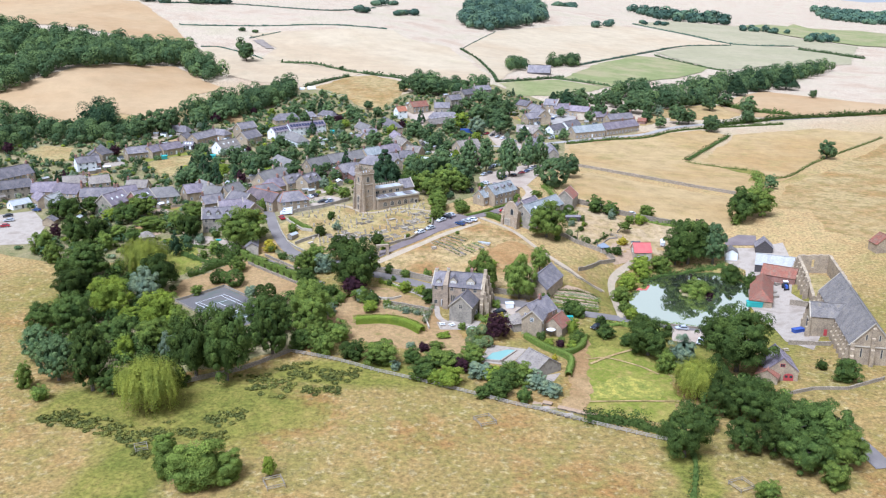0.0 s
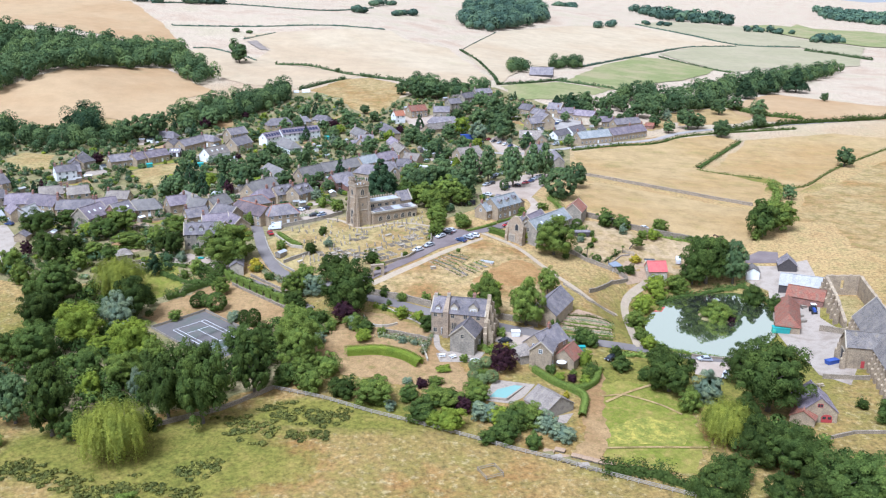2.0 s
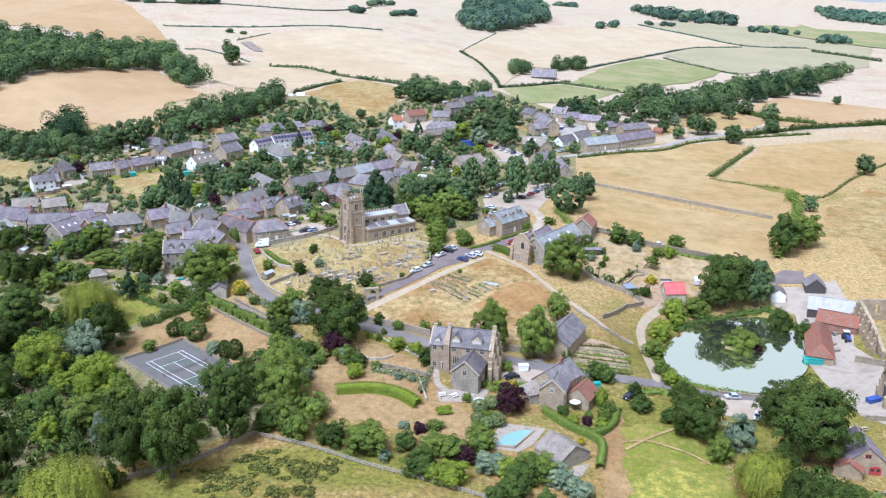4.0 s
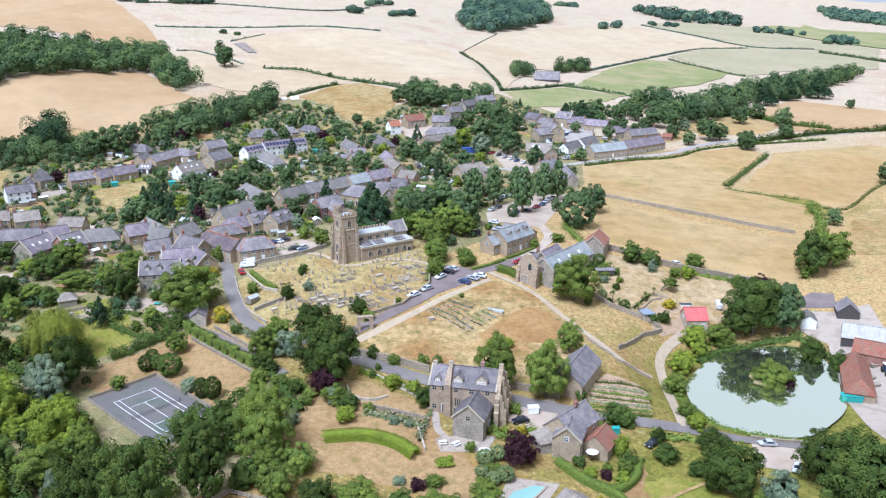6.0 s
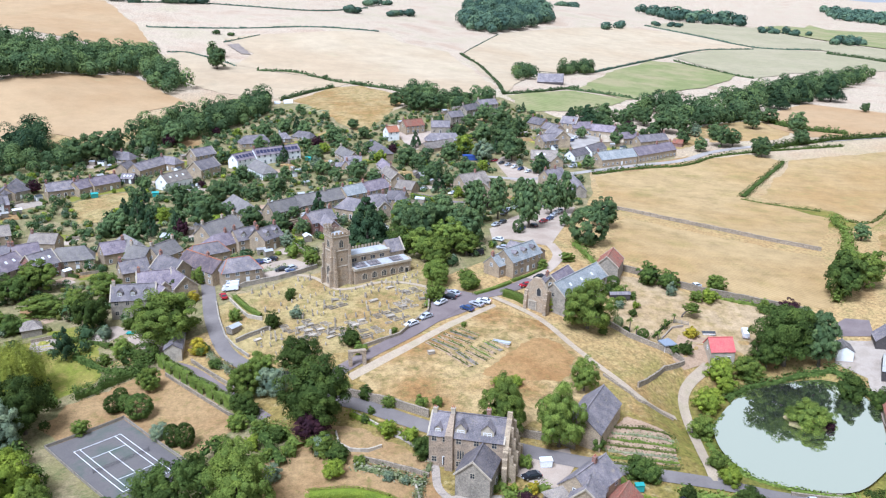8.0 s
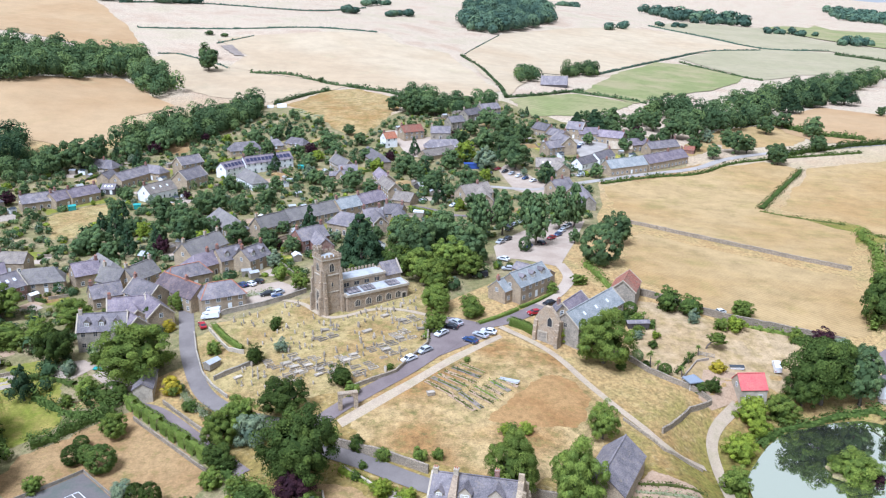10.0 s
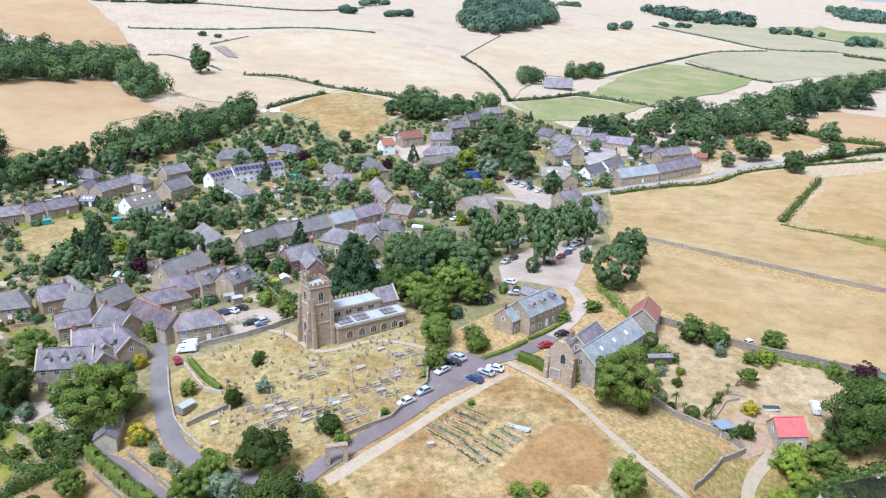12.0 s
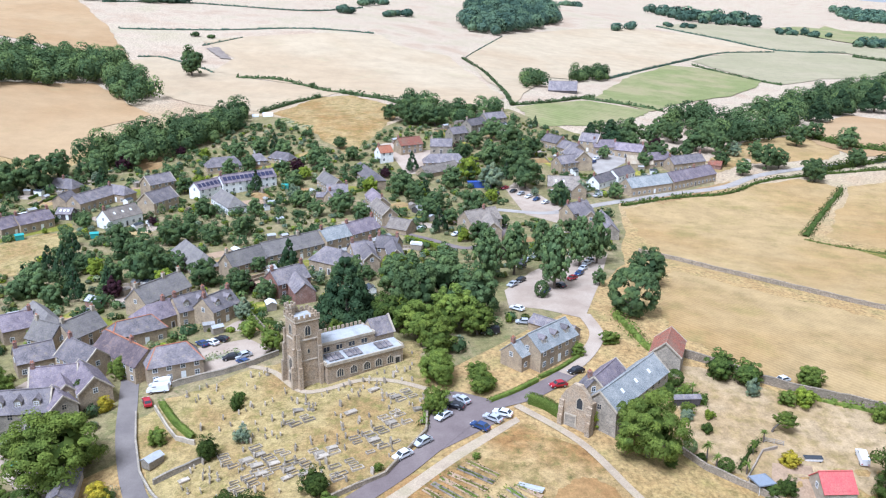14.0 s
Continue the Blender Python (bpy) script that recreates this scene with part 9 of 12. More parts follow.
def manor():
    """The manor house with its wing, tall chimneys, dormers and the ruined abbey gable at its east end."""
    x, y, a = 5.9, 272.6, -14
    base = pose(x, y, gz(x, y), 0, 0, a)
    low, high = base @ Vector((-5.9, 0, 0)), base @ Vector((2.2, 0, 0))
    e = house("honey stone manor house with dark slate roofs and dormers",
              (high.x, high.y, a, 11.6, 8.6, 11.4, "slate", "manorstone", "c"),
              (low.x, low.y, a, 4.8, 8.2, 10.7, "slate", "manorstone", "c"),
              (7.6, 264.9, 72, 11.0, 7.4, 8.2, "slate", "greystone", "c"), category="manor house", name="manor_house")
    for cx, cy, z, h, mat in ((-10.0, 0, 10.4, 1.7, "ashlar"), (-5.9, -0.6, 11.0, 1.7, "ashlar"), (1.6, 1.2, 10.9, 1.5, "brick")):
        chimney_at(e, pose(cx, cy, z), mat, h)
    for cx, w, h in ((-8.6, 1.5, 1.0), (-3.6, 2.4, 1.5), (2.2, 2.8, 1.7)):
        dormer_at(e, pose(cx, -3.5, 7.9), "ashlar", "slate", w, h)
        s = Shape()
        s.slab([(-w / 2 - 0.2, -0.75, -0.55), (w / 2 + 0.2, -0.75, -0.55), (w / 2 + 0.2, 0.1, 0.3), (-w / 2 - 0.2, 0.1, 0.3)], 0.06, M["lead"])
        put("dormer_apron", s.mesh("dormer_apron"), e, pose(cx, -3.6, 7.9), "pale lead apron below a dormer")
    s = Shape()
    s.box(-0.9, 0.9, -0.8, 0, -1.5, 8.2, M["manorstone"], 0.05)
    s.hull([(-0.85, -0.75, 8.2), (0.85, -0.75, 8.2), (0.85, 3.4, 8.2), (-0.85, 3.4, 8.2)], [(-0.5, 2.6, 11.4), (0.5, 2.6, 11.4), (0.5, 3.6, 11.4), (-0.5, 3.6, 11.4)], M["manorstone"])
    put("chimney_breast", s.mesh("chimney_breast"), e, pose(-5.9, -4.3, 0), "tall projecting stone chimney breast")
    for cx, w in ((-3.4, 0.34), (-0.2, 0.34)):  # tall mullioned hall windows
        for dx in (-0.55, 0.0, 0.55):
            gothic_window(e, pose(cx + dx, -4.32, 2.6), w, 2.3, 1)
    # the abbey's broken gable and buttresses
    s = Shape()
    for z0, z1, w0, w1 in ((-2, 6.4, 4.8, 4.7), (6.4, 9.0, 4.6, 3.1), (9.0, 11.6, 3.0, 0.9), (11.6, 12.9, 0.45, 0.3)):
        s.hull([(-0.55, -w0, z0), (0.55, -w0, z0), (0.55, w0, z0), (-0.55, w0, z0)], [(-0.55, -w1, z1), (0.55, -w1, z1), (0.55, w1, z1), (-0.55, w1, z1)], M["stone"])
    g = put("abbey_gable", s.mesh("abbey_gable"), e, pose(6.4, 0, 0), "tall ruined golden stone gable")
    for by, h in ((-4.5, 6.5), (-1.7, 10.0), (1.7, 10.0), (4.4, 6.5)):
        stepped_buttress(g, 0.55, by, 90, h, M["stone"], d=1.7, w=0.9)
    stepped_buttress(g, 0, -4.8, 0, 6.0, M["stone"], d=1.4)
    return e


manor()


def tithe_barn():
    x, y, a, L, W = 130.6, 258.0, 77.6, 48.0, 12.0
    e = new("tithe_barn")
    e.matrix_basis = pose(x, y, gz(x, y) - 0.3, 0, 0, a)
    tagged(e, "great medieval stone barn with a grey tiled roof and buttresses", "barn")
    ev, rg = 6.4, 13.2
    put("wall", gable_wall(L, W, ev, rg, M["stone"]), e)
    put("roof", gable_roof(L, W, ev, rg, M["barntile"], cap=M["barntile"], coping=M["ashlar"]), e, None, "huge steep grey tiled roof")
    for i in range(14):
        cx = -L / 2 + 0.9 + i * (L - 1.8) / 13
        if not 19.0 < cx + L / 2 < 27:
            stepped_buttress(e, cx, W / 2, 180, 5.6, M["stone"], d=1.6)
        stepped_buttress(e, cx, -W / 2, 0, 5.6, M["stone"], d=1.6)
    for cy, h in ((-5.4, 6.5), (0, 11.5), (5.4, 6.5)):
        stepped_buttress(e, -L / 2, cy, -90, h, M["stone"], d=1.5)
        stepped_buttress(e, L / 2, cy, 90, h, M["stone"], d=1.5)
    for cy, z, h in ((-2.8, 2.5, 2.6), (2.8, 2.5, 2.6), (-1.8, 7.8, 1.6), (1.8, 7.8, 1.6)):
        s = Shape()
        s.box(-0.2, 0.2, -0.05, 0.03, 0, h, M["plate"])
        s.box(-0.35, -0.2, -0.09, 0.03, -0.1, h + 0.1, M["ashlar"])
        s.box(0.2, 0.35, -0.09, 0.03, -0.1, h + 0.1, M["ashlar"])
        put("slit_window", s.mesh("slit_window"), e, pose(-L / 2, cy, z, 0, 0, -90), "dark slit window in pale stone")
    s = Shape()
    s.box(-0.12, 0.12, -W / 2, W / 2, 0, 0.35, M["ashlar"])
    put("string_course", s.mesh("string_course"), e, pose(-L / 2 - 0.1, 0, 5.6), "pale stone string course")
    # porch
    m = pose(0.5, W / 2 + 3.2, 0, 0, 0, 90)
    put("porch_wall", gable_wall(8.0, 7.0, 6.6, 10.2, M["stone"]), e, m)
    put("porch_roof", gable_roof(11.0, 7.0, 6.6, 10.2, M["barntile"], cap=M["barntile"], coping=M["ashlar"]), e, pose(0.5, W / 2 + 1.8, 0, 0, 0, 90))
    s = Shape()
    s.box(-1.7, 1.7, -0.1, 0.05, 0, 4.2, M["darkwood"])
    s.box(-2.1, -1.7, -0.2, 0.05, 0, 4.6, M["ashlar"])
    s.box(1.7, 2.1, -0.2, 0.05, 0, 4.6, M["ashlar"])
    s.box(-1.7, 1.7, -0.2, 0.05, 4.2, 4.6, M["ashlar"])
    put("porch_door", s.mesh("porch_door"), e, pose(0.5, W / 2 + 7.2, 0, 0, 0, 180), "tall dark double doors")
    for cx in (-3.2, 4.2):
        stepped_buttress(e, cx, W / 2 + 7.2, 180, 6.0, M["stone"], d=1.3)
    s = Shape()
    s.box(-0.5, 0.5, -0.06, 0.02, 0, 2.1, M["door"])
    put("side_door", s.mesh("side_door"), e, pose(-3.02, W / 2 + 2.4, 0.2, 0, 0, -90), "small red door")
    return e


tithe_barn()
ruined_wall("ruined_barn_wall", [(131.5, 290), (134.0, 303), (136.6, 318.5)], [2.5, 6.0, 7.2], 1.1, M["stone"], "broken roofless barn wall of golden stone",
            [(9, 1.2, 2.0, 4.5), (15, 1.2, 2.0, 4.5), (21, 1.2, 2.0, 4.5), (26, 1.0, 2.0, 4.5)])
ruined_wall("ruined_barn_gable", [(136.8, 319), (147.0, 315.5)], [7.0, 7.2], 1.1, M["stone"], "broken end wall of the roofless barn", [(5.6, 1.0, 2.2, 5.4)])
ruined_wall("ruined_barn_wall", [(147.2, 315), (145.0, 300), (142.5, 287)], [7.4, 6.4, 6.2], 1.1, M["stone"], "long broken side wall of the roofless barn")
RUIN = tagged(new("ruin_buttress_row"), "stepped stone buttresses against a ruined barn wall", "ruin")
for k in range(6):
    bx, by = 131.9 + k * 0.93, 295.0 + k * 4.6
    RUIN_B = stepped_buttress(RUIN, bx - 0.5, by, 258 + 180 - 180 + 12, 6.2, M["stone"])
    RUIN_B.location.z = gz(bx, by)
drape("ruin_grass", [(133.5, 292), (138.0, 316.5), (146, 313.5), (143.5, 296), (141.5, 287)], M["churchyard"], 0.18, "dry green grass inside the roofless barn", "grass", 3)


def ruined_gable(x, y, turn):
    """The gatehouse gable that stands alone beside the cottage: a tall wall with a blocked arch."""
    e = new("ruined_gable")
    e.matrix_basis = pose(x, y, gz(x, y), 0, 0, turn)
    tagged(e, "tall ruined abbey gable of weathered brown stone", "ruin")
    s = Shape()
    for z0, z1, a, b in ((-2, 6.8, 3.9, 3.7), (6.8, 8.6, 3.6, 2.6), (8.6, 10.4, 2.5, 0.9)):
        s.hull([(-a, -0.6, z0), (a, -0.6, z0), (a, 0.6, z0), (-a, 0.6, z0)], [(-b, -0.6, z1), (b, -0.6, z1), (b, 0.6, z1), (-b, 0.6, z1)], M["churchstone"])
    put("wall", s.mesh("wall"), e)
    gothic_window(e, pose(0.9, -0.62, 5.0), 1.4, 2.6, 1)
    d = Shape()
    d.box(-1.2, 1.2, -0.12, 0.02, 0, 2.6, M["greystone"])
    d.box(-1.5, 1.5, -0.22, 0.02, 2.6, 3.0, M["ashlar"])
    d.box(-1.5, -1.2, -0.22, 0.02, 0, 2.6, M["ashlar"])
    d.box(1.2, 1.5, -0.22, 0.02, 0, 2.6, M["ashlar"])
    put("blocked_doorway", d.mesh("blocked_doorway"), e, pose(-1.2, -0.6, 0.2), "blocked doorway with a stone lintel")
    stepped_buttress(e, 3.4, -0.6, 0, 6.0, M["churchstone"], d=1.0)
    stepped_buttress(e, -3.4, -0.6, 0, 6.0, M["churchstone"], d=1.0)
    r = Shape()
    r.box(-3.2, -2.4, 0.6, 4.6, -2, 6.0, M["churchstone"])
    r.box(2.4, 3.2, 0.6, 4.6, -2, 6.0, M["churchstone"])
    put("return_wall", r.mesh("return_wall"), e)
    return e


ruined_gable(28.3, 347.6, -38)


def gateway(x, y, turn):
    e = new("stone_gateway")
    e.matrix_basis = pose(x, y, gz(x, y), 0, 0, turn)
    tagged(e, "free-standing stone archway over the churchyard path", "gateway")
    s = Shape()
    s.box(-2.3, -1.4, -0.6, 0.6, -1.5, 3.2, M["churchstone"])
    s.box(1.4, 2.3, -0.6, 0.6, -1.5, 3.2, M["churchstone"])
    put("pier", s.mesh("pier"), e)
    s = Shape()
    for k in range(8):
        a, b = math.pi * k / 8, math.pi * (k + 1) / 8
        p, q = (math.cos(a) * 1.4, 2.4 + math.sin(a) * 1.3), (math.cos(b) * 1.4, 2.4 + math.sin(b) * 1.3)
        s.hull([(p[0], -0.6, p[1]), (p[0], 0.6, p[1]), (q[0], 0.6, q[1]), (q[0], -0.6, q[1])], [(p[0], -0.6, 4.1), (p[0], 0.6, 4.1), (q[0], 0.6, 4.1), (q[0], -0.6, 4.1)], M["churchstone"])
    s.box(-2.4, 2.4, -0.7, 0.7, 4.1, 4.35, M["churchstone"], 0.15)
    s.box(-2.3, -1.4, -0.6, 0.6, 3.2, 4.1, M["churchstone"])
    s.box(1.4, 2.3, -0.6, 0.6, 3.2, 4.1, M["churchstone"])
    put("arch", s.mesh("arch"), e, None, "rounded stone arch with a coping")
    return e


gateway(-22.4, 313.0, 15)


# ---- the pond ----
def water_sheet(name, line, z, mat, label, category):
    pts = curved(list(line) + [line[0]])[:-1]
    me = mesh_of(name, [(p.x, p.y, z) for p in pts], [tuple(range(len(pts)))], mat)
    if me.polygons[0].normal.z < 0:
        me.flip_normals()
    return tagged(new(name, me), label, category, "", "structure")


POND = [(68.5, 302), (67.4, 289.5), (70.8, 278.5), (78, 273.5), (90.5, 271.5), (101, 279), (109, 289), (113.5, 304), (116, 314), (112, 328), (104, 329), (95, 326.5), (86, 323), (78.5, 316)]
water_sheet("pond", POND, 1.25, M["water"], "still grey-green village pond", "pond")
s = Shape()
ring = [(94.5 + 6.6 * math.cos(k * math.pi / 8) * (1 + 0.12 * math.sin(3 * k)), 305 + 6.2 * math.sin(k * math.pi / 8) * (1 + 0.1 * math.cos(2 * k))) for k in range(16)]
s.hull([(x, y, -0.5) for x, y in ring], [(94.5 + (x - 94.5) * 0.85, 305 + (y - 305) * 0.85, 1.6) for x, y in ring], M["garden"])
tagged(new("pond_island", s.mesh("pond_island")), "small grassy island in the pond", "island", "", "structure")
hedge([(66.5, 302), (66, 289), (69.5, 277)], 2.6, 1.2, "ash", "reeds and weeds on the pond bank", 0.3, 12)
hedge([(69.5, 277), (78, 271.6), (90.5, 269.6)], 1.8, 0.9, "ash", "weeds along the pond edge", 0.3, 12)
hedge([(120, 312), (114, 330), (104, 331.5), (95, 329), (86, 325.5), (77, 318)], 3.2, 1.8, "oak", "dark waterside bushes round the pond", 0.35, 12)

# ---- the tennis court ----
U, V = Vector((0.753, 0.658)), Vector((0.717, -0.697))
C0 = Vector((-72.2, 276.5))


def court_at(u, v):
    q = C0 + U * u + V * v
    return (q.x, q.y)


drape("tennis_court", [court_at(-9.2, -18), court_at(9.2, -18), court_at(9.2, 18), court_at(-9.2, 18)], M["court"], 0.2, "worn grey-green hard tennis court", "tennis court", 3)
LINES = tagged(new("court_lines"), "white painted tennis court lines", "court marking")
for a, b in (((-5.485, -11.885), (5.485, -11.885)), ((-5.485, 11.885), (5.485, 11.885)), ((-5.485, -11.885), (-5.485, 11.885)), ((5.485, -11.885), (5.485, 11.885)),
             ((-4.115, -11.885), (-4.115, 11.885)), ((4.115, -11.885), (4.115, 11.885)), ((-4.115, -6.4), (4.115, -6.4)), ((-4.115, 6.4), (4.115, 6.4)), ((0, -6.4), (0, 6.4))):
    pts = along([court_at(*a), court_at(*b)], 2.0)
    vv, ff = [], []
    for q, d in pts:
        n = Vector((-d.y, d.x)) * 0.075
        for k in (1, -1):
            w = q + n * k
            vv.append((w.x, w.y, gz(w.x, w.y) + 0.225))
    ff = [(2 * i, 2 * i + 1, 2 * i + 3, 2 * i + 2) for i in range(len(pts) - 1)]
    put("line", mesh_of("line", vv, ff, M["paint"]), LINES)
NET = tagged(new("tennis_net"), "dark sagging tennis net on posts", "net")
a, b = Vector(court_at(-6.4, 0)), Vector(court_at(6.4, 0))
s = Shape()
for i in range(43):
    q = a.lerp(b, i / 42)
    z = gz(q.x, q.y) + 0.2
    s.box(q.x - 0.012, q.x + 0.012, q.y - 0.012, q.y + 0.012, z, z + 0.92, M["plate"])
for k in range(5):
    p, q = a, b
    za, zb = gz(p.x, p.y) + 0.25 + k * 0.17, gz(q.x, q.y) + 0.25 + k * 0.17
    s.hull([(p.x, p.y - 0.012, za), (q.x, q.y - 0.012, zb), (q.x, q.y + 0.012, zb), (p.x, p.y + 0.012, za)], [(p.x, p.y - 0.012, za + 0.025), (q.x, q.y - 0.012, zb + 0.025), (q.x, q.y + 0.012, zb + 0.025), (p.x, p.y + 0.012, za + 0.025)], M["plate"])
put("netting", s.mesh("netting", False), NET)
for q in (a, b):
    s = Shape()
    s.tube(q.x, q.y, gz(q.x, q.y) - 0.2, gz(q.x, q.y) + 1.3, 0.06, 0.06, M["plate"])
    put("post", s.mesh("post"), NET)
edge = [court_at(-9.4, 18), court_at(-9.4, -18.2), court_at(9.4, -18.2), court_at(9.4, 18.2)]
FENCE = tagged(new("court_fence"), "low timber fence round the tennis court", "fence")
for a, b in zip(edge, edge[1:]):
    pts = along([a, b], 3.0)
    for q, d in pts:
        s = Shape()
        z = gz(q.x, q.y)
        s.box(q.x - 0.06, q.x + 0.06, q.y - 0.06, q.y + 0.06, z - 0.3, z + 1.0, M["wood"])
        put("post", s.mesh("post"), FENCE)
    vv, ff = [], []
    for q, d in pts:
        z = gz(q.x, q.y)
        n = Vector((-d.y, d.x)) * 0.05
        vv += [(q.x + n.x, q.y + n.y, z + 0.1), (q.x + n.x, q.y + n.y, z + 0.9), (q.x - n.x, q.y - n.y, z + 0.9), (q.x - n.x, q.y - n.y, z + 0.1)]
    for i in range(len(pts) - 1):
        for k in range(4):
            ff.append((4 * i + k, 4 * i + (k + 1) % 4, 4 * i + 4 + (k + 1) % 4, 4 * i + 4 + k))
    put("boarding", mesh_of("boarding", vv, ff, M["wood"]), FENCE)

# ---- the swimming pool ----
P = [(12.6, 236.6), (16.9, 244.6), (22.4, 243.4), (17.2, 236.0)]
drape("pool_terrace", [(10.8, 235.4), (14.6, 246.4), (25.8, 244.8), (22.0, 238.0), (18.2, 234.4)], M["paving"], 0.16, "pale paved terrace round a pool", "terrace", 3)
pz = sum(gz(*q) for q in P) / 4 + 0.3
POOL = tagged(new("swimming_pool"), "turquoise outdoor swimming pool with pale coping", "swimming pool")
put("water", mesh_of("water", [(x, y, pz) for x, y in P], [(3, 2, 1, 0)], M["pool"]), POOL)
for a, b in zip(P, P[1:] + P[:1]):
    a, b = Vector(a), Vector(b)
    d = (b - a).normalized() * 0.25
    n = Vector((-d.y, d.x))
    s = Shape()
    ring = [a - d + n * 1.6, a - d - n * 0.2, b + d - n * 0.2, b + d + n * 1.6]
    s.hull([(q.x, q.y, pz - 1.0) for q in ring], [(q.x, q.y, pz + 0.06) for q in ring], M["paving"])
    put("coping", s.mesh("coping"), POOL)


# ---- the churchyard ----
def headstone_meshes():
    out = []
    for k, (w, h, t, top) in enumerate(((0.7, 1.0, 0.14, "round"), (0.75, 1.25, 0.16, "point"), (0.6, 0.8, 0.14, "flat"), (0.8, 1.4, 0.18, "round"))):
        prof = {"round": [(-w / 2, h * 0.8), (-w * 0.3, h * 0.95), (0, h), (w * 0.3, h * 0.95), (w / 2, h * 0.8)],
                "point": [(-w / 2, h * 0.75), (0, h), (w / 2, h * 0.75)], "flat": [(-w / 2, h), (w / 2, h)]}[top]
        ring = [(w / 2, -0.4), (-w / 2, -0.4)] + prof
        s = Shape()
        n = len(ring)
        s.face([(x, -t / 2, z) for x, z in ring], M["gravestone"])
        s.face([(x, t / 2, z) for x, z in ring][::-1], M["gravestone"])
        for i in range(n):
            (x, z), (x2, z2) = ring[i], ring[(i + 1) % n]
            s.face([(x, t / 2, z), (x2, t / 2, z2), (x2, -t / 2, z2), (x, -t / 2, z)], M["gravestone"])
        out.append(s.mesh("headstone"))
    s = Shape()
    s.box(-0.12, 0.12, -0.1, 0.1, 0.3, 1.7, M["gravestone"], 0.01)
    s.box(-0.45, 0.45, -0.09, 0.09, 1.05, 1.28, M["gravestone"])
    s.box(-0.4, 0.4, -0.35, 0.35, -0.3, 0.3, M["gravestone"], 0.05)
    out.append(s.mesh("headstone"))
    return out


HEAD = headstone_meshes()
s = Shape()
for x0, x1, y0, y1 in ((-0.55, 0.55, -1.1, -0.95), (-0.55, 0.55, 0.95, 1.1), (-0.55, -0.42, -0.95, 0.95), (0.42, 0.55, -0.95, 0.95)):
    s.box(x0, x1, y0, y1, -0.3, 0.28, M["gravestone"])
KERB = s.mesh("grave_kerb")
s = Shape()
s.box(-0.5, 0.5, -1.05, 1.05, -0.3, 0.3, M["gravestone"], 0.03)
s.box(-0.62, 0.62, -1.18, 1.18, 0.3, 0.45, M["gravestone"], 0.05)
LEDGER = s.mesh("table_tomb")
rnd = random.Random(11)
YARD = [(-63.0, 361.5), (-58.5, 351.5), (-53.0, 344.5), (-46.0, 339.0), (-54.0, 330.5), (-49.0, 323.5), (-41.6, 318.5), (-22.4, 323.3), (-12.7, 330.5), (-5.2, 345.9), (-4.2, 370.7), (-9.5, 385.0), (-32.7, 365.1), (-40.5, 373.1), (-49.9, 370.0), (-60.0, 365.0)]
CH = pose(-27.5, 363.9, 0, 0, 0, 34).inverted()


def clear_of_church(x, y):
    q = CH @ Vector((x, y, 0))
    return not (-9 < q.x < 23 and -2.5 < q.y < 18) and not (q.x < 0 and abs(q.y - 5.5) < 3)


def grave(kind, x, y, turn, lean=6):
    ob = new({KERB: "grave_kerb", LEDGER: "table_tomb"}.get(kind, "headstone"), kind)
    tagged(ob, {KERB: "rectangular pale stone kerb round a grave", LEDGER: "weathered flat stone chest tomb"}.get(kind, "leaning lichened stone headstone in dry grass"),
           "headstone" if kind in HEAD else "grave", "graves in the churchyard")
    m = pose(x, y, gz(x, y) + 0.1, rnd.uniform(-lean, lean), rnd.uniform(-lean, lean) * 0.7, turn)
    ob.matrix_basis = m @ Matrix.Scale(rnd.uniform(0.85, 1.2), 4)
    return ob


# kerbed graves lie in short rows, side by side, heads to the west
EW, NS = Vector((math.cos(radians(34)), math.sin(radians(34)))), Vector((-math.sin(radians(34)), math.cos(radians(34))))
taken = []
for cx, cy, rows, cols in ((-41.0, 338.5, 4, 3), (-34.5, 335.5, 4, 3), (-37.5, 330.0, 3, 3), (-29.0, 333.5, 3, 2), (-24.0, 338.5, 3, 2), (-19.0, 333.0, 3, 2), (-14.0, 342.0, 5, 3), (-10.0, 350.0, 4, 2), (-22.0, 329.0, 2, 2), (-9.0, 360.0, 3, 2), (-50.0, 356.0, 2, 1), (-31.0, 350.0, 2, 2)):
    for i in range(rows):
        for k in range(cols):
            if rnd.random() < 0.22:
                continue
            q = Vector((cx, cy)) + NS * ((i - rows / 2) * 1.55 + rnd.uniform(-0.15, 0.15)) + EW * ((k - cols / 2) * 3.2 + rnd.uniform(-0.4, 0.4))
            if not inside(q.x, q.y, YARD) or not clear_of_church(q.x, q.y):
                continue
            grave(LEDGER if rnd.random() < 0.16 else KERB, q.x, q.y, 124 + rnd.uniform(-5, 5), 2)
            taken.append(q)
            if rnd.random() < 0.4:
                h = q - EW * 1.3
                grave(rnd.choice(HEAD), h.x, h.y, 124 + rnd.uniform(-8, 8))
for x, y in scattered(YARD, 2.3, 21, clear_of_church):
    if rnd.random() < 0.42 + 0.4 * math.sin(x * 0.31 + 1) * math.sin(y * 0.27) or any((Vector((x, y)) - q).length < 1.7 for q in taken):
        continue
    grave(LEDGER if rnd.random() < 0.06 else HEAD[rnd.choice((0, 0, 1, 2, 2, 3, 3, 4))], x, y, 124 + rnd.uniform(-12, 12), 8)


